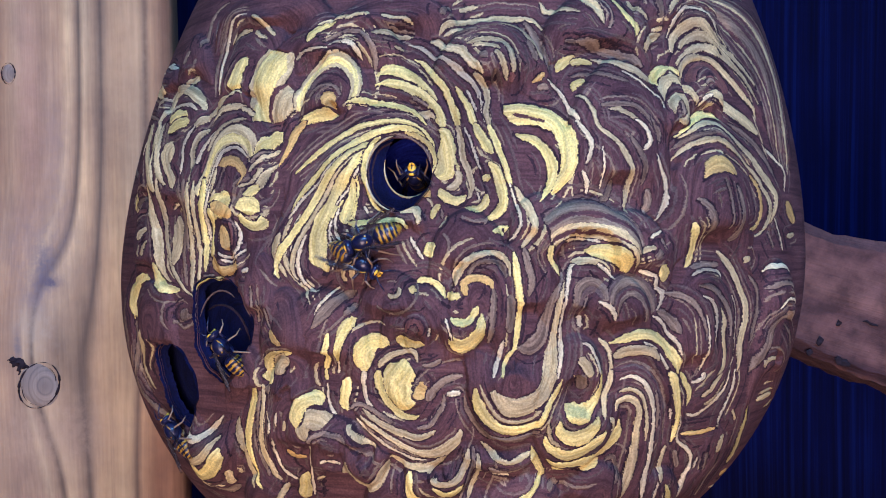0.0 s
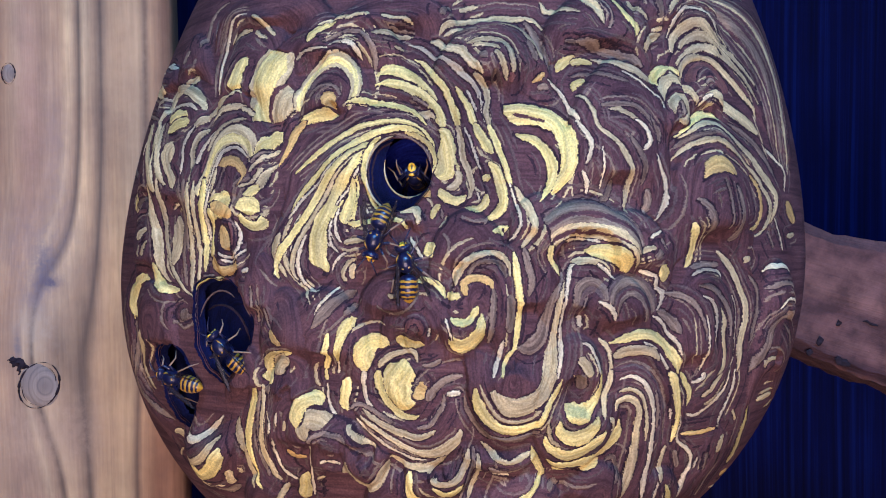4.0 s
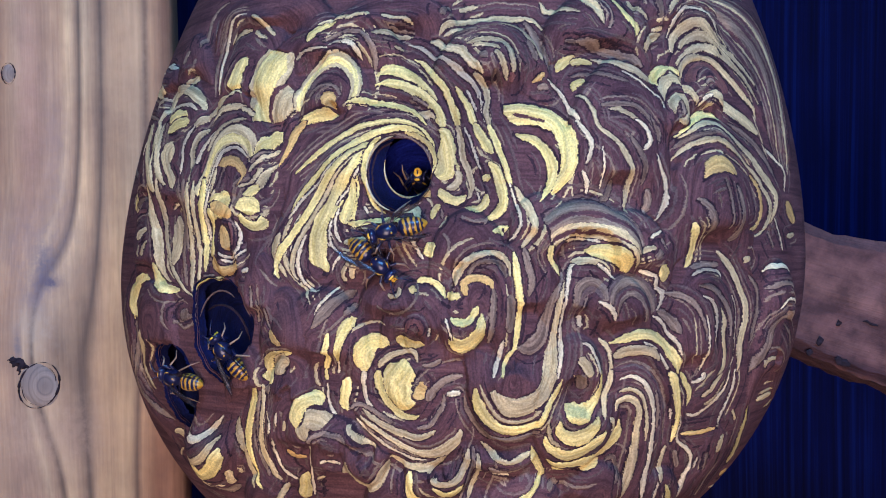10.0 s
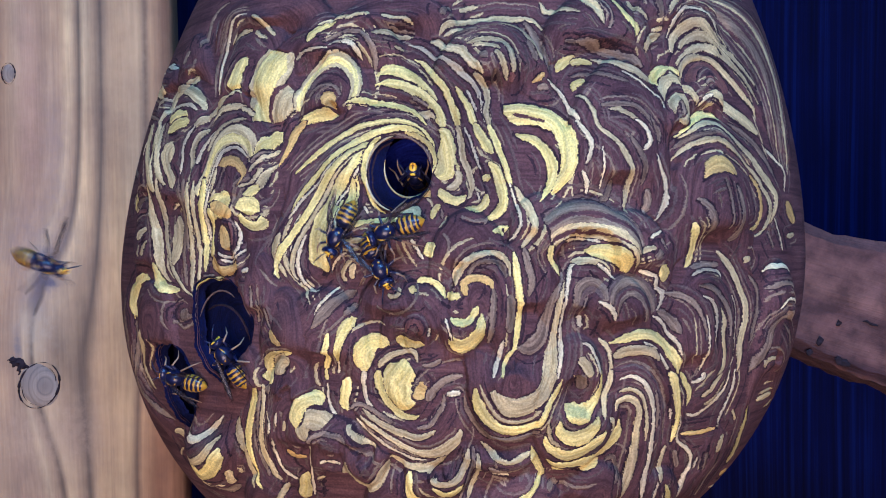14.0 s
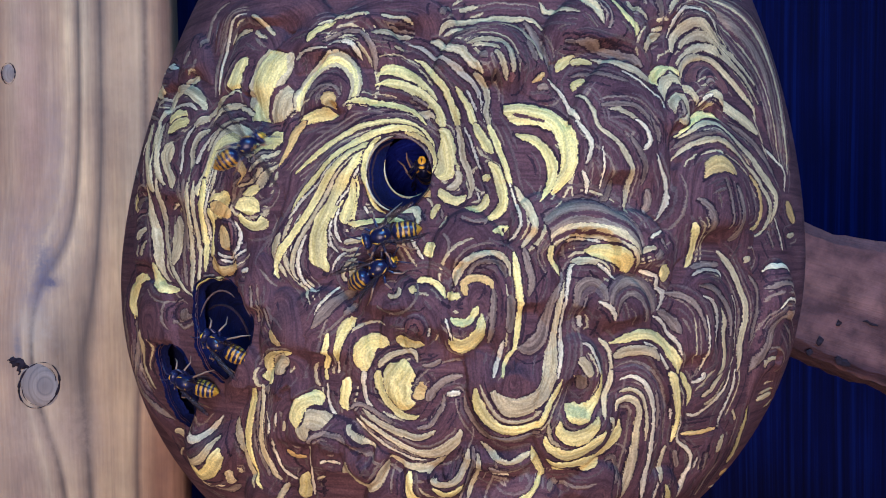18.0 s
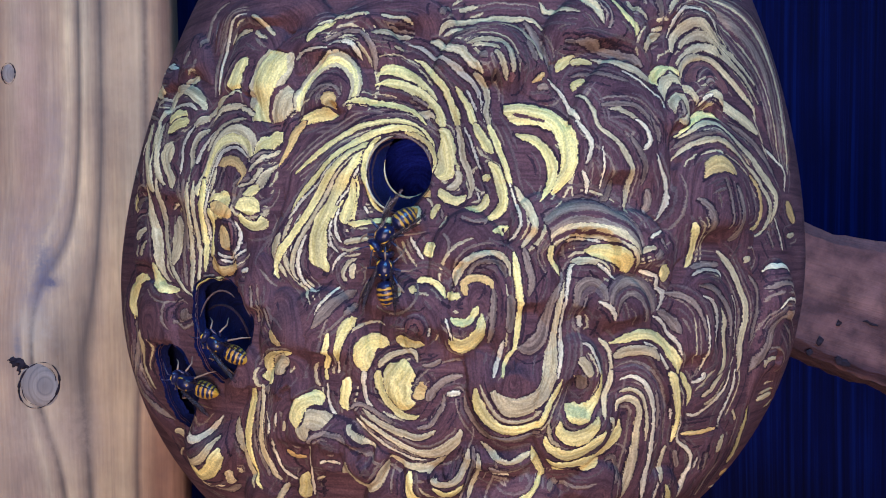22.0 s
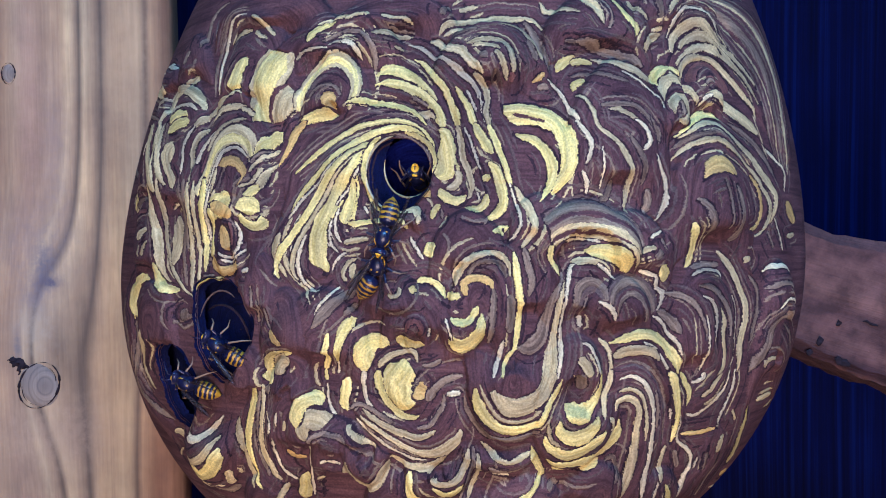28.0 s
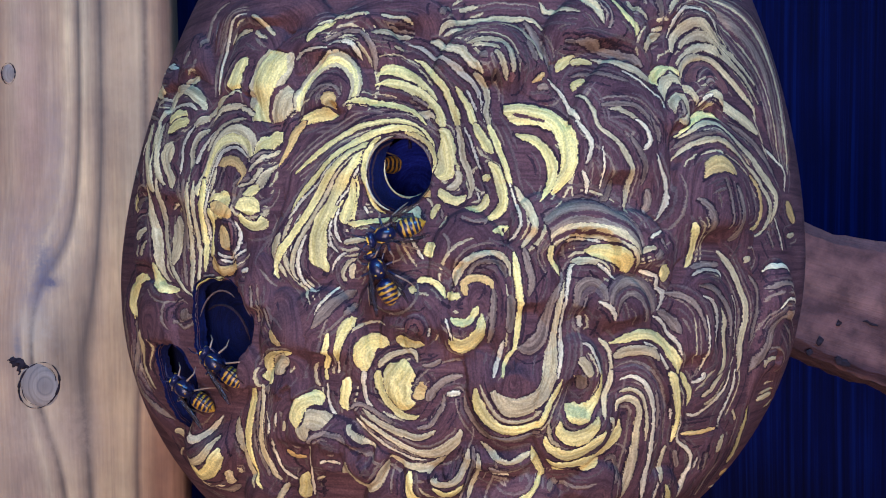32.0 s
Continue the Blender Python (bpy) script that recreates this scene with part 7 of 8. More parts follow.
def lay_paper():
    """Turns the cells into meshes, one for each scallop or stripe."""
    x, z = np.meshgrid(LEFT + STEP * np.arange(WIDE), LOW + STEP * np.arange(TALL), indexing="ij")
    h = eased(heights, 1)
    # pale pulp stands a hair proud, with a fine crack along its edge
    pale = np.isin(colours, [ORDER.index(c) for c in "TKYCO"]).astype(float)
    near = eased(pale, 1)
    h += 0.00004 * near - np.where((near > 0.04) & (near < 0.6), GROOVE, 0.0)
    h += 0.00003 * rng.uniform(-1, 1, h.shape) + 0.00005 * eased(rng.uniform(-1, 1, h.shape), 2)
    # the paper draws down to the brink of each opening
    for grow, most in ((0.0003, 0.0004), (0.0007, 0.0008), (0.0011, 0.0012), (0.0016, 0.0018))[::-1]:
        h = np.where(inside_opening(x, z, grow), np.minimum(h, most), h)
    hole = inside_opening(x, z)
    xs = x - LEAN * z
    off = (xs / A) ** 2 + np.abs(z / np.where(z > 0, CT, CB)) ** np.where(z > 0, PT, PB) > 0.972
    gone = hole | off
    qx, qz = to_brink(x + 0.25 * STEP * rng.uniform(-1, 1, x.shape), z + 0.25 * STEP * rng.uniform(-1, 1, x.shape))
    xyz, _ = shell(qx, qz, h)
    uv = np.stack([along, across], -1)
    quad_owner = owners[:-1, :-1].copy()
    drop = gone[:-1, :-1] & gone[1:, :-1] & gone[:-1, 1:] & gone[1:, 1:]
    quad_owner[drop] = -1
    count = np.bincount(quad_owner[quad_owner >= 0], minlength=len(names))
    quad_owner[(quad_owner > 0) & (count[np.maximum(quad_owner, 0)] < 12)] = 0
    tint = colours[:-1, :-1]
    ii, jj = np.indices(quad_owner.shape)
    order = np.argsort(quad_owner, axis=None, kind="stable")
    marks = quad_owner.ravel()[order]
    for k in range(len(names)):
        pick = order[np.searchsorted(marks, k):np.searchsorted(marks, k, "right")]
        if not len(pick):
            continue
        i, j = ii.ravel()[pick], jj.ravel()[pick]
        i0, i1, j0, j1 = i.min(), i.max(), j.min(), j.max()
        keep = quad_owner[i0:i1 + 1, j0:j1 + 1] == k
        near_xyz, near_uv = (v[i0:i1 + 2, j0:j1 + 2].swapaxes(0, 1) for v in (xyz, uv))
        grid_mesh(names[k], near_xyz, near_uv, tint[i0:i1 + 1, j0:j1 + 1].T, keep.T, nest)


GROOVE = 0.00012
lay_stripes()
lay_paper()
lip(OPENINGS[0][0], OPENINGS[0][1], OPENINGS[0][2] + 0.0001, OPENINGS[0][3] + 0.0001, -0.0002, 100, 255, "C", 0.00020, "entrance_rim", OPENINGS[0][4])
# ---- the wasps ----
def wasp(flying=False, label=""):
    """A worker wasp about 12 mm long, head along +x, back along +z; its feet stand 1.9 mm below the middle of the thorax."""
    mm = 0.00083
    root = tagged(new("wasp"), label, "wasp", group="wasps of the nest")
    body = part("thorax", lathe_bm([(x * mm, r * mm) for x, r in ((-2.4, 0.25), (-2.2, 0.9), (-1.5, 1.6), (-0.4, 1.95), (0.8, 1.85), (1.7, 1.35), (2.2, 0.6))], 22, 1.05), SHELL_BLACK, root, "glossy black thorax")
    for side in (1, -1):
        stripe = tube_bm([(1.75 * mm, side * 0.95 * mm, 0.95 * mm), (1.0 * mm, side * 1.45 * mm, 1.15 * mm), (0.2 * mm, side * 1.68 * mm, 1.05 * mm)], [0.1 * mm, 0.2 * mm, 0.1 * mm], 6)
        part("thorax_stripe", stripe, SHELL_YELLOW, body, "yellow shoulder stripe")
        spot = bmesh.new()
        bmesh.ops.create_icosphere(spot, subdivisions=2, radius=1.0, matrix=Matrix.LocRotScale((-1.35 * mm, side * 0.6 * mm, 1.52 * mm), None, (0.24 * mm, 0.36 * mm, 0.12 * mm)))
        part("thorax_spot", spot, SHELL_YELLOW, body, "yellow spot")
    hd = bmesh.new()
    bmesh.ops.create_uvsphere(hd, u_segments=20, v_segments=14, radius=1.0, matrix=Matrix.LocRotScale((3.0 * mm, 0, -0.1 * mm), None, (0.95 * mm, 1.75 * mm, 1.5 * mm)))
    head = part("head", hd, SHELL_BLACK, root)
    fc = bmesh.new()
    bmesh.ops.create_uvsphere(fc, u_segments=16, v_segments=10, radius=1.0, matrix=Matrix.LocRotScale((3.5 * mm, 0, -0.5 * mm), None, (0.62 * mm, 1.05 * mm, 1.1 * mm)))
    part("face", fc, FACE_YELLOW, head, "yellow face plate")
    fr = bmesh.new()
    bmesh.ops.create_icosphere(fr, subdivisions=2, radius=1.0, matrix=Matrix.LocRotScale((3.5 * mm, 0, 0.88 * mm), None, (0.40 * mm, 0.75 * mm, 0.36 * mm)))
    mk = bmesh.new()
    bmesh.ops.create_icosphere(mk, subdivisions=2, radius=1.0, matrix=Matrix.LocRotScale((4.02 * mm, 0, -0.55 * mm), None, (0.14 * mm, 0.17 * mm, 0.5 * mm)))
    bmesh.ops.create_icosphere(mk, subdivisions=2, radius=1.0, matrix=Matrix.LocRotScale((3.95 * mm, 0, -0.95 * mm), None, (0.14 * mm, 0.42 * mm, 0.17 * mm)))
    part("face_mark", mk, SHELL_BLACK, head, "black anchor mark on the face")
    part("brow_mark", fr, FACE_YELLOW, head, "yellow brow mark")
    for side in (1, -1):
        ey = bmesh.new()
        bmesh.ops.create_icosphere(ey, subdivisions=3, radius=1.0, matrix=Matrix.LocRotScale((3.2 * mm, side * 1.35 * mm, 0.05 * mm), Euler((0, 0, side * 0.3)), (0.6 * mm, 0.45 * mm, 1.1 * mm)))
        part("eye", ey, SHELL_BLACK, head, "kidney-shaped black eye")
        mb = tube_bm([(3.9 * mm, side * 0.55 * mm, -1.0 * mm), (4.2 * mm, side * 0.35 * mm, -1.35 * mm), (4.2 * mm, 0, -1.6 * mm)], [0.3 * mm, 0.25 * mm, 0.1 * mm], 7)
        part("mandible", mb, FACE_YELLOW, head, "yellow mandible")
        an = tube_bm([(3.7 * mm, side * 0.45 * mm, 0.45 * mm), (4.5 * mm, side * 0.9 * mm, 1.3 * mm), (5.7 * mm, side * 1.7 * mm, 0.9 * mm), (7.0 * mm, side * 2.5 * mm, 0.0)], [0.13 * mm, 0.15 * mm, 0.17 * mm, 0.10 * mm], 7)
        part("antenna", an, SHELL_BLACK, head)
    # abdomen: six rings, black in front and yellow behind, with a toothed edge
    prof = [(-2.3, 0.28), (-2.7, 0.45), (-2.95, 1.2), (-3.3, 1.75), (-3.8, 1.98), (-4.35, 2.08), (-4.4, 2.0), (-4.9, 2.12), (-5.5, 2.1), (-5.55, 2.02), (-6.1, 2.02), (-6.6, 1.9), (-6.65, 1.82), (-7.2, 1.68), (-7.6, 1.5), (-7.65, 1.42), (-8.1, 1.15), (-8.5, 0.8), (-8.9, 0.35), (-9.15, 0.05)]
    prof = [(a + (c - a) * q / 3, b + (d - b) * q / 3) for (a, b), (c, d) in zip(prof, prof[1:]) for q in range(3)] + prof[-1:]
    seg = 24
    ab = bmesh.new()
    rings = [[ab.verts.new(((x + 2.2) * mm, r * mm * math.cos(2 * math.pi * k / seg), 0.92 * r * mm * math.sin(2 * math.pi * k / seg))) for k in range(seg)] for x, r in prof]
    cuts = (-2.2, -3.15, -4.38, -5.53, -6.63, -7.63, -8.3)
    for i in range(len(rings) - 1):
        xm = (prof[i][0] + prof[i + 1][0]) / 2
        for k in range(seg):
            fce = ab.faces.new((rings[i][k], rings[i + 1][k], rings[i + 1][(k + 1) % seg], rings[i][(k + 1) % seg]))
            top = abs(((k + 0.5) / seg * 4 - 1 + 2) % 4 - 2)  # 0 on the back, 2 on the belly
            j = max(q for q in range(len(cuts)) if xm < cuts[q])
            start = cuts[j]
            stop = cuts[j + 1] if j + 1 < len(cuts) else -9.2
            f = (start - xm) / (start - stop)
            tooth = 0.48 + 0.30 * max(0, 1 - top * 5) + 0.16 * max(0, 1 - abs(top - 0.55) * 6)
            fce.material_index = 1 if (f > tooth and j > 0) or j >= 6 else 0
    ab.faces.new(rings[0])
    ab.faces.new(rings[-1][::-1])
    bmesh.ops.recalc_face_normals(ab, faces=ab.faces[:])
    abdomen = mesh_object("abdomen", ab, [SHELL_BLACK, SHELL_YELLOW], root, "black and yellow banded abdomen")
    abdomen.location = (-2.2 * mm, 0, 0)
    abdomen.rotation_euler = (0, radians(-8), 0)
    st = tube_bm([(-6.9 * mm, 0, 0), (-7.5 * mm, 0, -0.05 * mm)], [0.1 * mm, 0.02 * mm], 6)
    part("sting", st, SHELL_BLACK, abdomen)
    # wings: two pairs, folded along the back or held out in flight
    for side in (1, -1):
        for k, (length, wide) in enumerate(((10.5, 2.6), (7.0, 2.0))):
            wb = bmesh.new()
            cols = []
            for i in range(15):
                t = i / 14
                half = wide * (math.sin(math.pi * min(1, 0.08 + 0.80 * t ** 0.8)) ** 0.7) * (0.5 if not flying else 0.55)
                cols.append([wb.verts.new((-length * t * mm, (-half * 0.4 + half * q) * side * mm, (0.12 * math.sin(6 * q + 8 * t)) * mm)) for q in (0, 0.33, 0.66, 1.0)])
            for a, b in zip(cols, cols[1:]):
                for q in range(3):
                    wb.faces.new((a[q], a[q + 1], b[q + 1], b[q]))
            bmesh.ops.solidify(wb, geom=wb.faces[:], thickness=0.02 * mm)
            wg = part("wing", wb, WING, root, "smoky veined wing")
            if flying:
                turn = Euler((radians(side * 25), radians(18), radians(-side * (78 - 22 * k))))
            else:
                turn = Euler((radians(side * 35), radians(6), radians(-side * (13 + 9 * k))))
            wg.matrix_basis = Matrix.LocRotScale(((0.6 - 0.9 * k) * mm, side * 1.35 * mm, (1.25 - 0.15 * k) * mm), turn, None)
    for side in (1, -1):
        for k, (root_x, knee, ankle, toe) in enumerate(((1.2, (2.4, 2.7, 0.5), (3.6, 3.5, -1.2), (4.9, 3.4, -2.1)), (0.0, (-0.2, 3.7, 0.9), (-0.2, 4.9, -1.2), (0.5, 6.2, -2.1)), (-1.2, (-3.0, 3.2, 1.1), (-5.0, 4.6, -1.0), (-6.6, 5.4, -2.1)))):
            drop = 0.0 if not flying else -0.8
            pull = 1.0 if not flying else 0.6
            pts = [(root_x, 0.9, -1.1), (root_x + 0.1, 1.4, -1.2), (knee[0], knee[1] * pull, knee[2] + drop), (ankle[0], ankle[1] * pull, ankle[2] + drop), (toe[0], toe[1] * pull, toe[2] + drop)]
            pts = [(x * mm, side * y * mm, z * mm) for x, y, z in pts]
            lg = tube_bm(pts[:3], [0.42 * mm, 0.38 * mm, 0.25 * mm], 7)
            n0 = len(lg.faces)
            tube_bm(pts[2:], [0.24 * mm, 0.18 * mm, 0.08 * mm], 7, lg)
            lg.faces.ensure_lookup_table()
            for q in range(n0, len(lg.faces)):
                lg.faces[q].material_index = 1
            mesh_object("leg", lg, [SHELL_BLACK, LEG_AMBER], root)
    return root


def perch(x, z, heading, lift=2.4, pitch=0.0, roll=0.0):
    """A pose on the nest's front: x, z in mm from its middle, heading in degrees clockwise from up, lift in mm above the shell."""
    p, n = shell(x / 1000, z / 1000, lift / 1000)
    up = Vector(n)
    c, s = math.cos(radians(heading)), math.sin(radians(heading))
    ahead = Vector((s, 0, c))
    ahead = (ahead - up * ahead.dot(up)).normalized()
    side = up.cross(ahead)
    m = Matrix((ahead, side, up)).transposed().to_4x4()
    return Matrix.Translation(NEST + Vector(p)) @ m @ pose(0, 0, 0, roll, pitch, 0)


def hover(x, y, z, heading, pitch=0.0, roll=0.0):
    """A pose in the air, in metres: heading in degrees clockwise from up, the back turned to the doorway."""
    c, s = math.cos(radians(heading)), math.sin(radians(heading))
    up, ahead = Vector((0, -1, 0)), Vector((s, 0, c))
    m = Matrix((ahead, up.cross(ahead), up)).transposed().to_4x4()
    return Matrix.Translation((x, y, z)) @ m @ pose(0, 0, 0, roll, pitch, 0)


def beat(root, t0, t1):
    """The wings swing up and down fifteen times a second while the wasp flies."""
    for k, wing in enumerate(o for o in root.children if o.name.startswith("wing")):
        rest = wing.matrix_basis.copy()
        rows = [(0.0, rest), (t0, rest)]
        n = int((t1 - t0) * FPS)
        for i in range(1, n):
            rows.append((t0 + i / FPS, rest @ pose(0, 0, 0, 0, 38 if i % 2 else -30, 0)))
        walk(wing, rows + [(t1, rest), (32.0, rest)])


def fidget(root, seed, swing, beat_s):
    """Small turns of the abdomen and head of a wasp at work."""
    dice = random.Random(seed)
    for o in root.children:
        if o.name.startswith("abdomen") or o.name.startswith("head"):
            rest = o.matrix_basis.copy()
            k = swing if o.name.startswith("abdomen") else 0.3 * swing
            rows = [(0.0, rest)]
            for i in range(1, int(32 / beat_s)):
                rows.append((i * beat_s, rest @ pose(0, 0, 0, 0, dice.uniform(-k, k), dice.uniform(-k, k))))
            walk(o, rows + [(32.0, rest)])


def seed_fluff():
    """A tuft of white seed hairs on a small seed, adrift in the air."""
    root = tagged(new("seed_fluff"), "tuft of white seed hairs drifting past the nest", "seed fluff")
    seed = bmesh.new()
    bmesh.ops.create_icosphere(seed, subdivisions=2, radius=1.0, matrix=Matrix.Diagonal((0.00022, 0.00022, 0.0006, 1)))
    part("seed", seed, LEG_AMBER, root, "small brown seed")
    dice = random.Random(5)
    hairs = bmesh.new()
    for _ in range(320):
        way = Vector((dice.gauss(0, 1), dice.gauss(0, 1), dice.gauss(0, 1))).normalized() * dice.uniform(0.0009, 0.0019)
        bend = way * 0.5 + Vector((dice.gauss(0, 1), dice.gauss(0, 1), dice.gauss(0, 1))) * 0.0001
        tube_bm([(0, 0, 0), bend, way], [0.00004, 0.00004, 0.000015], 4, hairs)
    part("hair_tuft", hairs, FLUFF_WHITE, root, "fine white hairs")
    return root


FLUFF_WHITE = plain("fluff_white", (0.82, 0.82, 0.80), 0.9, vary=0.03)
fluff = seed_fluff()
guard = wasp(False, "wasp guarding the dark entrance hole, yellow face forward")
wrestler = wasp(False, "black and yellow wasp grappling below the entrance")
sparring = wasp(False, "black and yellow wasp clinging below the entrance")
newcomer = wasp(False, "wasp crawling out of the entrance over striped paper")
builder = wasp(False, "wasp building paper at the rim of an open pocket")
mason = wasp(False, "wasp working at the edge of a shallow pocket")
flier_a = wasp(True, "wasp in flight past the timber post")
flier_b = wasp(True, "flying wasp arriving at the entrance")
flier_c = wasp(True, "flying wasp circling over the post")
flier_d = wasp(True, "flying wasp diving into the entrance")


def motions():
    walk(guard, [(0, perch(-11.1, 18.9, 0, -8, -82, 0)),
        (5.5, perch(-11.1, 18.9, 0, -8, -82, 0)),
        (6, perch(-9.4, 17.3, 0, -16, -60, 0)),
        (6.6, perch(-7.9, 18.1, 0, -36, -82, 0)),
        (7.4, perch(-8.4, 18.5, 0, -15, -82, 0)),
        (8, perch(-9.1, 18.6, 0, -12, -82, 0)),
        (9.5, perch(-9.8, 18.4, 0, -11, -82, 0)),
        (10.5, perch(-10.7, 18.8, 0, -10, -82, 0)),
        (11, perch(-9.9, 18.9, 0, -9, -82, 0)),
        (11.5, perch(-10.4, 19.6, 0, -9, -82, 0)),
        (12, perch(-9.8, 21.1, 0, -10, -82, 0)),
        (12.5, perch(-10.4, 21.9, 0, -10, -82, 0)),
        (13, perch(-10.5, 21.2, 0, -9, -82, 0)),
        (13.4, perch(-10.2, 20.1, 0, -10, -82, 0)),
        (14, perch(-11.1, 19.1, 0, -9, -82, 0)),
        (14.5, perch(-11.1, 19.1, 0, -9, -82, 0)),
        (16.5, perch(-11.3, 22.2, 0, -15, -82, 0)),
        (17, perch(-8.9, 21.6, 0, -15, -82, 0)),
        (18, perch(-9.6, 21, 0, -11, -82, 0)),
        (19, perch(-12.2, 20, 0, -11, -82, 0)),
        (19.4, perch(-9.4, 19.1, 0, -30, -82, 0)),
        (22.5, perch(-8.1, 19.1, 0, -30, -82, 0)),
        (23, perch(-8.5, 19.1, 0, -15, -82, 0)),
        (24, perch(-9.6, 19.1, 0, -11, -82, 0)),
        (24.5, perch(-10.2, 19.6, 0, -11, -82, 0)),
        (25, perch(-11.1, 18.9, 0, -9, -82, 0)),
        (25.5, perch(-11.3, 18.9, 0, -9, -82, 0)),
        (27.5, perch(-10.2, 17.5, 0, -14, -82, 0)),
        (28, perch(-10.7, 19, 0, -9, -82, 0)),
        (28.5, perch(-10.9, 20.1, 0, -9, -82, 0)),
        (29, perch(-11.5, 21.8, 0, -8, -82, 0)),
        (29.4, perch(-10.5, 21.1, 0, -8, -82, 0)),
        (30, perch(-11.1, 19.1, 0, -9, -82, 0)),
        (30.3, perch(-10.7, 18.9, 0, -14, -82, 0)),
        (30.8, perch(-10.7, 18.9, 0, -32, -82, 0)),
        (32, perch(-10.7, 18.1, 0, -32, -82, 0))])
    walk(wrestler, [(0, perch(-17.7, 4.8, 250, 5.2, 0, 0)),
        (0.5, perch(-17.4, 5.2, 240, 5.2, 0, 0)),
        (1, perch(-18.4, 4.2, 220, 5.2, 0, 0)),
        (2, perch(-15.4, 5.5, 215, 5.2, 0, 0)),
        (3, perch(-15.7, 5.2, 195, 5.2, 0, 0)),
        (3.5, perch(-15.7, 5, 192, 5.2, 0, 0)),
        (5.5, perch(-13.9, 5, 205, 5.2, 0, 0)),
        (6, perch(-12.9, 6.5, 250, 5.2, 0, 0)),
        (7, perch(-13.9, 6.5, 240, 5.2, 0, 0)),
        (8, perch(-11.7, 6.4, 250, 5.2, 0, 0)),
        (8.5, perch(-12.9, 6.5, 225, 5.2, 0, 0)),
        (9, perch(-12.7, 6.4, 245, 5.2, 0, 0)),
        (10, perch(-13.7, 6.5, 255, 5.2, 0, 0)),
        (11, perch(-13.9, 6.4, 260, 5.2, 0, 0)),
        (12, perch(-13.9, 6.2, 252, 5.2, 0, 0)),
        (13, perch(-14.4, 6.2, 250, 5.2, 0, 0)),
        (14, perch(-13.9, 6.4, 250, 5.2, 0, 0)),
        (17, perch(-13.1, 6, 235, 5.2, 0, 0)),
        (18, perch(-14.7, 5.8, 250, 5.2, 0, 0)),
        (19, perch(-13.4, 7.2, 215, 5.2, 0, 0)),
        (20, perch(-14.1, 6, 250, 5.2, 0, 0)),
        (21, perch(-14.1, 6, 225, 5.2, 0, 0)),
        (22, perch(-13.9, 6, 225, 5.2, 0, 0)),
        (23, perch(-14.7, 5.2, 230, 5.2, 0, 0)),
        (24, perch(-12.6, 8.5, 190, 5.2, 0, 0)),
        (25, perch(-13.7, 6.8, 235, 5.2, 0, 0)),
        (28, perch(-14.1, 5.5, 195, 5.2, 0, 0)),
        (29, perch(-14.1, 6.2, 205, 5.2, 0, 0)),
        (30, perch(-12.7, 6, 215, 5.2, 0, 0)),
        (31, perch(-14.5, 6.2, 250, 5.2, 0, 0)),
        (32, perch(-13.9, 6, 252, 5.2, 0, 0))])
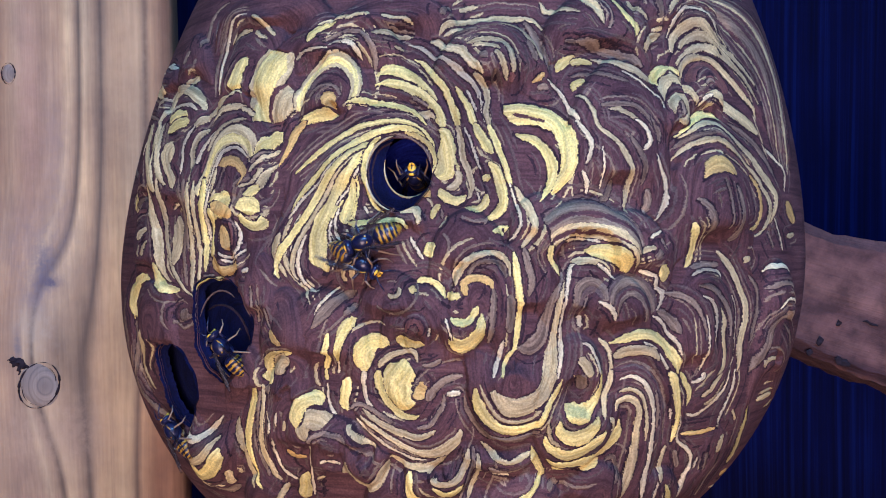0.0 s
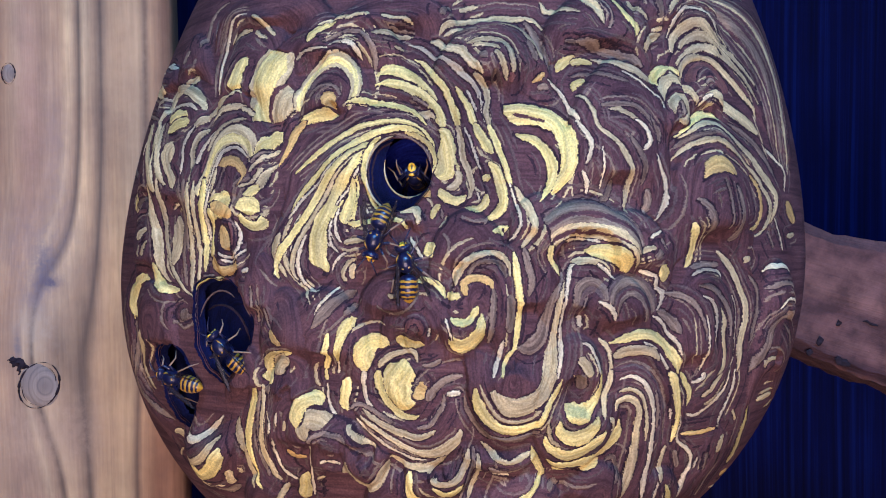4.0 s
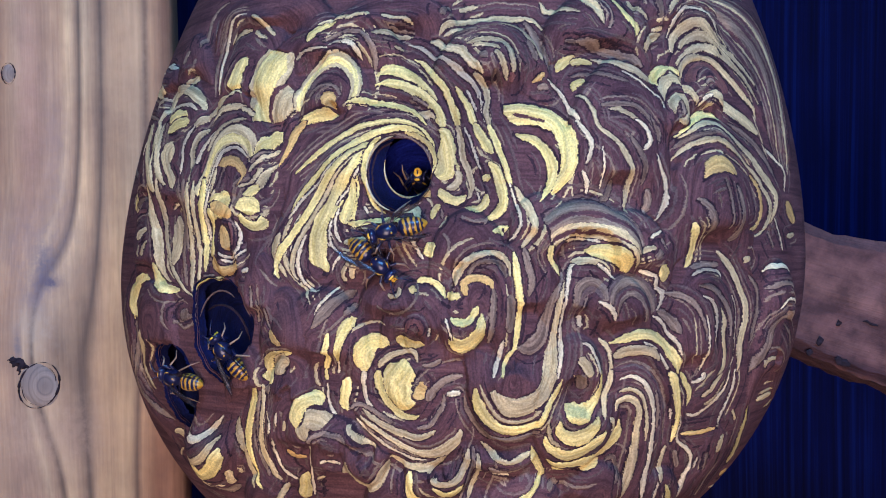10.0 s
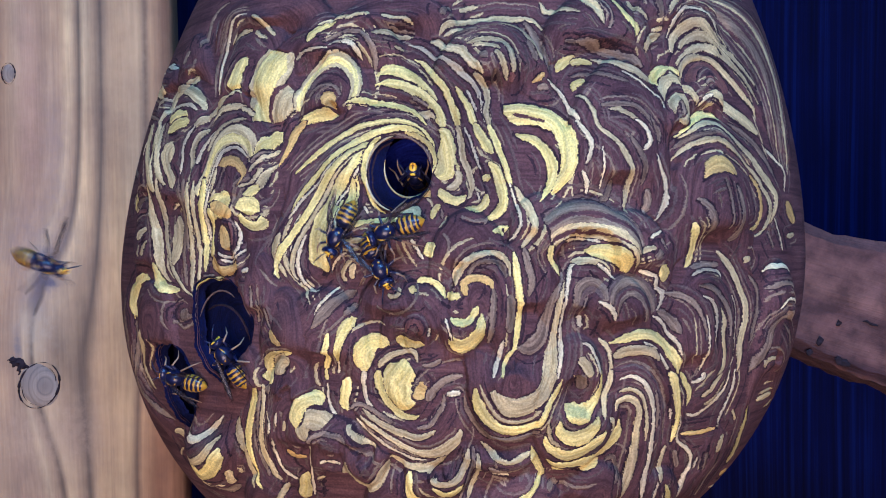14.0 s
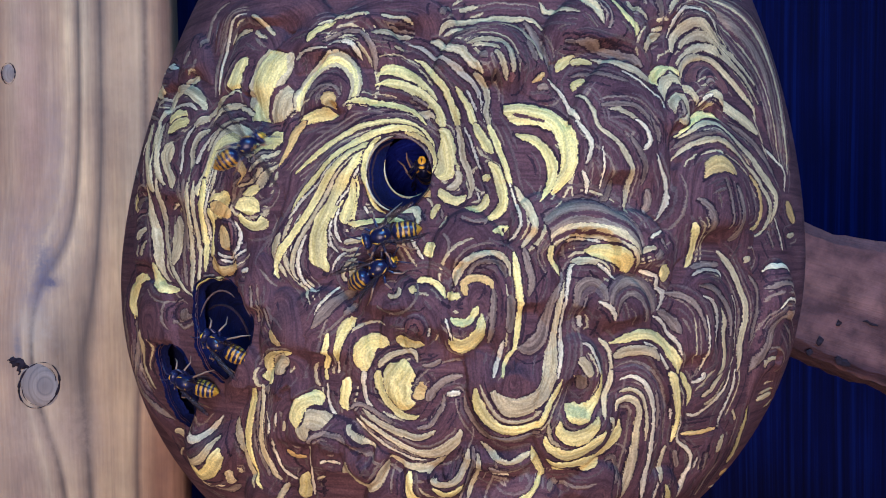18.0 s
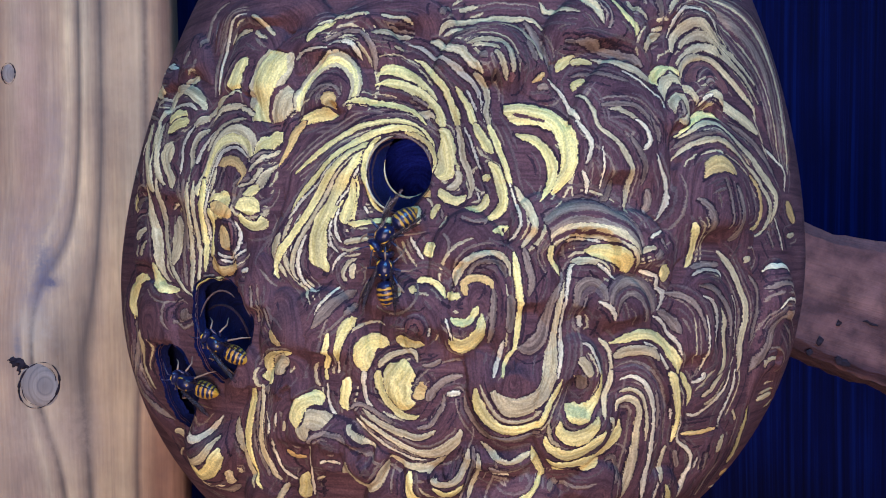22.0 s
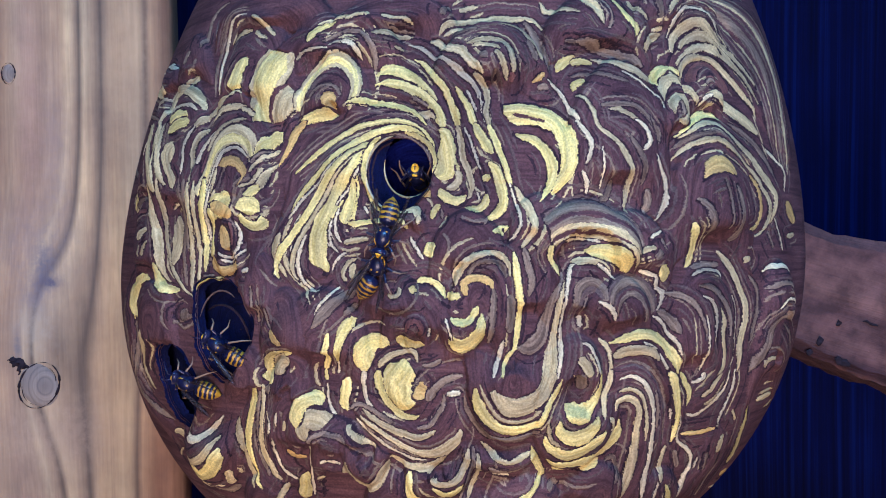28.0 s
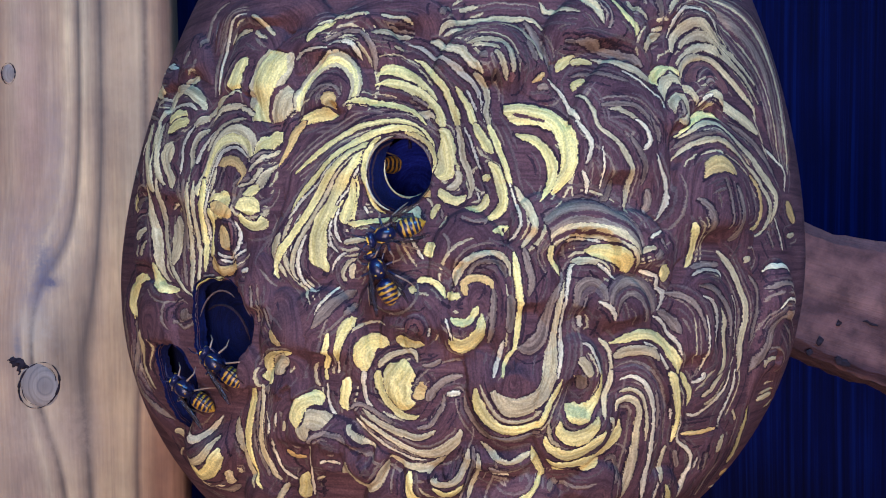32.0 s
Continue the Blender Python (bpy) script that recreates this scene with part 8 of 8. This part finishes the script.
    walk(sparring, [(0, perch(-18.1, 1.2, 120, 3, 0, 0)),
        (0.5, perch(-14.9, 2.1, 190, 3, 0, 0)),
        (1, perch(-12.7, 2.3, 262, 3, 0, 0)),
        (2, perch(-11.7, 1.1, 285, 3, 0, 0)),
        (3, perch(-10.7, 2.6, 340, 3, 0, 0)),
        (3.5, perch(-10.7, 2.1, 345, 3, 0, 0)),
        (5.5, perch(-13.9, 1.1, 320, 3, 0, 0)),
        (6, perch(-15.4, 2.3, 300, 3, 0, 0)),
        (7, perch(-15.4, 1.1, 305, 3, 0, 0)),
        (8, perch(-15.5, 1.3, 300, 3, 0, 0)),
        (8.5, perch(-14.9, -0.9, 340, 3, 0, 0)),
        (9, perch(-17.1, 1.5, 280, 3, 0, 0)),
        (9.3, perch(-16.4, 1.3, 230, 3, 0, 0)),
        (9.7, perch(-15.8, 1.1, 180, 3, 0, 0)),
        (10, perch(-15.1, 0.9, 130, 3, 0, 0)),
        (11, perch(-14.5, 1.1, 195, 3, 0, 0)),
        (12, perch(-15.3, 0.1, 185, 3, 0, 0)),
        (13, perch(-13.9, -0.1, 165, 3, 0, 0)),
        (14, perch(-15.1, 0.3, 150, 3, 0, 0)),
        (14.5, perch(-17.9, 1, 100, 3, 0, 0)),
        (16.5, perch(-15.7, 0.9, 80, 3, 0, 0)),
        (17, perch(-15.9, 0.6, 88, 3, 0, 0)),
        (18, perch(-15.4, 0.6, 60, 3, 0, 0)),
        (19, perch(-17.4, 1.7, 45, 3, 0, 0)),
        (19.5, perch(-16, 1.7, 2.5, 3, 0, 0)),
        (20, perch(-14.7, 1.6, -40, 3, 0, 0)),
        (20.5, perch(-15.5, 1.5, -107.5, 3, 0, 0)),
        (21, perch(-16.4, 1.5, -175, 3, 0, 0)),
        (21.3, perch(-15.7, 1.1, -235, 3, 0, 0)),
        (21.7, perch(-15, 0.8, -295, 3, 0, 0)),
        (22, perch(-14.3, 0.5, -355, 3, 0, 0)),
        (23, perch(-12.7, 1.1, -370, 3, 0, 0)),
        (24, perch(-17.4, 3.2, -300, 3, 0, 0)),
        (24.5, perch(-17.1, 2.8, -355, 3, 0, 0)),
        (25, perch(-16.7, 2.4, -410, 3, 0, 0)),
        (28, perch(-15.5, 1.1, -340, 3, 0, 0)),
        (28.5, perch(-14.6, 1.7, -275, 3, 0, 0)),
        (29, perch(-13.7, 2.3, -210, 3, 0, 0)),
        (30, perch(-17.3, 3.4, -160, 3, 0, 0)),
        (30.5, perch(-15.5, 2, -105, 3, 0, 0)),
        (31, perch(-13.7, 0.7, -50, 3, 0, 0)),
        (32, perch(-15.6, 0.5, -25, 3, 0, 0))])
    walk(newcomer, [(0, perch(-12.9, 18.1, 190, -48, -70, 0)),
        (11.4, perch(-12.9, 18.1, 190, -48, -70, 0)),
        (12, perch(-12.3, 17.3, 190, -14, -70, 0)),
        (12.5, perch(-12.6, 17.1, 190, -8, -55, 0)),
        (13, perch(-13.9, 14.1, 195, 1, -15, 0)),
        (13.4, perch(-16.1, 12.6, 205, 3.5, 0, 0)),
        (13.8, perch(-19, 9.6, 215, 4, 0, 0)),
        (14, perch(-22.5, 5.6, 205, 4, 0, 0)),
        (14.5, perch(-23, 3, 190, 4, 0, 0)),
        (14.8, perch(-22, 4.5, 150, 4, 0, 0)),
        (15, perch(-21, 6.1, 110, 4, 0, 0)),
        (15.5, perch(-18, 12.1, 50, 3.5, 0, 0)),
        (16, perch(-13.9, 16.6, 65, -1, -15, 0)),
        (16.5, perch(-11.7, 18.1, 80, -9, -10, 0)),
        (16.9, perch(-9.4, 18.6, 80, -30, -10, 0)),
        (32, perch(-8.4, 18.6, 80, -52, -10, 0))])
    walk(builder, [(0, perch(-45.1, -14.1, -42, 2.4, -8, 0)),
        (8, perch(-44.9, -14.3, -42, 2.4, -8, 0)),
        (14, perch(-44.5, -15.6, -38, 2.4, -8, 0)),
        (16, perch(-45.8, -13.7, -66, 2.4, -8, 0)),
        (17, perch(-46.1, -13.4, -68, 2.4, -8, 0)),
        (28, perch(-46, -13.7, -62, 2.4, -8, 0)),
        (30.8, perch(-46, -14, -62, 2.4, -8, 0)),
        (32, perch(-46.7, -17, -55, 2.4, -8, 0))])
    walk(mason, [(0, perch(-56.8, -31.4, -48, 3.4, 0, 0)),
        (0.6, perch(-57.6, -28.6, -36, 3.2, 0, 0)),
        (1.1, perch(-58.4, -25.2, -18, 2.4, 0, 0)),
        (2, perch(-57.1, -21.8, -65, 2.4, -6, 0)),
        (3, perch(-56.1, -20.7, -84, 3, -12, 0)),
        (14, perch(-55.3, -20.6, -86, 3, -12, 0)),
        (16.5, perch(-53.1, -21.1, -80, 3, -12, 0)),
        (28, perch(-52.6, -21.3, -78, 3, -12, 0)),
        (31, perch(-52.9, -21.5, -78, 3, -12, 0)),
        (32, perch(-53.2, -22.5, -60, 3, -12, 0))])
    walk(flier_a, [(0, hover(-0.9975, -0.9, 2.0, 90)),
        (12.2, hover(-0.9975, -0.9, 2.0, 90)),
        (13.2, hover(-0.0278, -0.0916, 1.9610, 150)),
        (13.4, hover(-0.0316, -0.0915, 1.9269, 200)),
        (13.5, hover(-0.0373, -0.0882, 1.9166, 215)),
        (13.6, hover(-0.0415, -0.0863, 1.9119, 240)),
        (13.7, hover(-0.0620, -0.0686, 1.9099, 270)),
        (13.8, hover(-0.0832, -0.0604, 1.9123, 270)),
        (13.9, hover(-0.0846, -0.0747, 1.9062, 200)),
        (14, hover(-0.0784, -0.0685, 1.9009, 110)),
        (14.1, hover(-0.0703, -0.0675, 1.9004, 95)),
        (14.2, hover(-0.0535, -0.0827, 1.9019, 95)),
        (14.3, hover(-0.0487, -0.0842, 1.8982, 110)),
        (14.4, hover(-0.0396, -0.0887, 1.8916, 130)),
        (14.5, hover(-0.0276, -0.0924, 1.8790, 140)),
        (14.8, hover(-0.0125, -0.0939, 1.8534, 150)),
        (16.6, hover(1.1965, -0.6, 1.2, 90)),
        (32, hover(1.1965, -0.6, 1.2, 90))])
    walk(flier_b, [(0, hover(-0.9975, -0.9, 1.9, 90)),
        (15.4, hover(-0.9975, -0.9, 1.9, 90)),
        (16.5, hover(-0.0690, -0.0870, 1.9410, 120)),
        (16.8, hover(-0.0666, -0.0613, 1.9308, 120)),
        (16.9, hover(-0.0652, -0.0516, 1.9274, 120)),
        (17.1, hover(-0.0495, -0.0734, 1.9175, -55)),
        (17.3, hover(-0.0489, -0.0711, 1.9161, -35)),
        (17.5, hover(-0.0484, -0.0710, 1.9182, -15)),
        (17.7, hover(-0.0444, -0.0730, 1.9229, 10)),
        (17.9, hover(-0.0432, -0.0737, 1.9235, 42)),
        (18.1, hover(-0.0363, -0.0788, 1.9217, 65)),
        (18.3, hover(-0.0341, -0.0802, 1.9213, 70)),
        (18.5, hover(-0.0315, -0.0809, 1.9199, 78)),
        (18.7, hover(-0.0289, -0.0812, 1.9198, 80)),
        (18.9, hover(-0.0224, -0.0814, 1.9166, 62)),
        (19.1, hover(-0.0176, -0.0796, 1.9182, 75)),
        (19.3, hover(-0.0167, -0.0776, 1.9195, 85)),
        (19.5, hover(-0.0144, -0.0721, 1.9201, 92)),
        (20, hover(-0.0140, -0.0380, 1.9240, 92)),
        (22, hover(-0.0155, -0.0161, 1.9275, 60)),
        (32, hover(-0.0159, -0.0063, 1.9270, 60))])
    walk(flier_c, [(0, hover(-0.9975, -0.9, 2.1, 90)),
        (22.4, hover(-0.9975, -0.9, 2.1, 90)),
        (23.5, hover(-0.0603, -0.0851, 1.9354, 170)),
        (23.6, hover(-0.0651, -0.0629, 1.9290, 190)),
        (23.8, hover(-0.0471, -0.0856, 1.9016, -60)),
        (24, hover(-0.0680, -0.0561, 1.9066, -90)),
        (24.2, hover(-0.0750, -0.0511, 1.9157, 0)),
        (24.4, hover(-0.0670, -0.0559, 1.9233, 80)),
        (24.6, hover(-0.0572, -0.0697, 1.9188, 60)),
        (24.8, hover(-0.0412, -0.0794, 1.9132, 20)),
        (25, hover(-0.0408, -0.0770, 1.9084, 8)),
        (25.2, hover(-0.0395, -0.0777, 1.9094, 28)),
        (25.4, hover(-0.0344, -0.0799, 1.9131, 40)),
        (25.5, hover(-0.0309, -0.0813, 1.9147, 42)),
        (26, hover(-0.0230, -0.0808, 1.9191, 70)),
        (26.4, hover(-0.0162, -0.0777, 1.9198, 85)),
        (26.8, hover(-0.0128, -0.0724, 1.9202, 92)),
        (27.5, hover(-0.0136, -0.0640, 1.9226, 92)),
        (28.2, hover(-0.0133, -0.0364, 1.9246, 92)),
        (32, hover(-0.0135, -0.0145, 1.9263, 92))])
    walk(flier_d, [(0, hover(-0.9975, -0.9, 2.2, 90)),
        (28.6, hover(-0.9975, -0.9, 2.2, 90)),
        (29.5, hover(-0.0528, -0.0814, 1.9420, 140)),
        (29.7, hover(-0.0435, -0.0864, 1.9276, 120)),
        (29.8, hover(-0.0306, -0.0887, 1.9233, 95)),
        (29.9, hover(-0.0225, -0.0867, 1.9230, 60)),
        (30, hover(-0.0217, -0.0822, 1.9190, 15)),
        (30.1, hover(-0.0210, -0.0806, 1.9181, 2)),
        (30.2, hover(-0.0209, -0.0796, 1.9187, 12)),
        (30.3, hover(-0.0191, -0.0789, 1.9197, 45)),
        (30.4, hover(-0.0176, -0.0781, 1.9207, 72)),
        (30.6, hover(-0.0152, -0.0769, 1.9199, 88)),
        (31, hover(-0.0126, -0.0706, 1.9200, 94, 50)),
        (31.4, hover(-0.0124, -0.0685, 1.9202, 94, 50)),
        (31.8, hover(-0.0118, -0.0600, 1.9204, 94, 50)),
        (32, hover(-0.0115, -0.0549, 1.9202, 94, 50))])
    walk(fluff, [(0, pose(0.40, -0.30, 2.40)),
        (0.5, pose(0.40, -0.30, 2.40)),
        (0.9, pose(0.0376, -0.12, 1.9449, 0, 30, 0)),
        (1.0, pose(0.0345, -0.12, 1.9219, 0, 60, 0)),
        (1.1, pose(0.0307, -0.12, 1.9028, 0, 10, 0)),
        (1.2, pose(-0.0082, -0.12, 1.8992, 0, 40, 0)),
        (1.3, pose(-0.0448, -0.12, 1.8918, 0, 70, 0)),
        (1.4, pose(-0.0647, -0.12, 1.8946, 0, 20, 0)),
        (1.5, pose(-0.0809, -0.12, 1.8959, 0, 50, 0)),
        (2.2, pose(-0.80, -0.40, 1.70)),
        (5, pose(-0.80, -0.40, 0.003)),
        (32, pose(-0.80, -0.40, 0.003))])
    for root, seed, swing, beat_s in ((guard, 1, 3, 0.5), (wrestler, 2, 15, 2 / FPS), (sparring, 3, 17, 2 / FPS), (builder, 4, 7, 0.5), (mason, 5, 7, 0.5)):
        fidget(root, seed, swing, beat_s)
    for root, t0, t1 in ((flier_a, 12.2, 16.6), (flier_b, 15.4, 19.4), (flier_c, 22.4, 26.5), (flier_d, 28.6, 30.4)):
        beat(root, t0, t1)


motions()
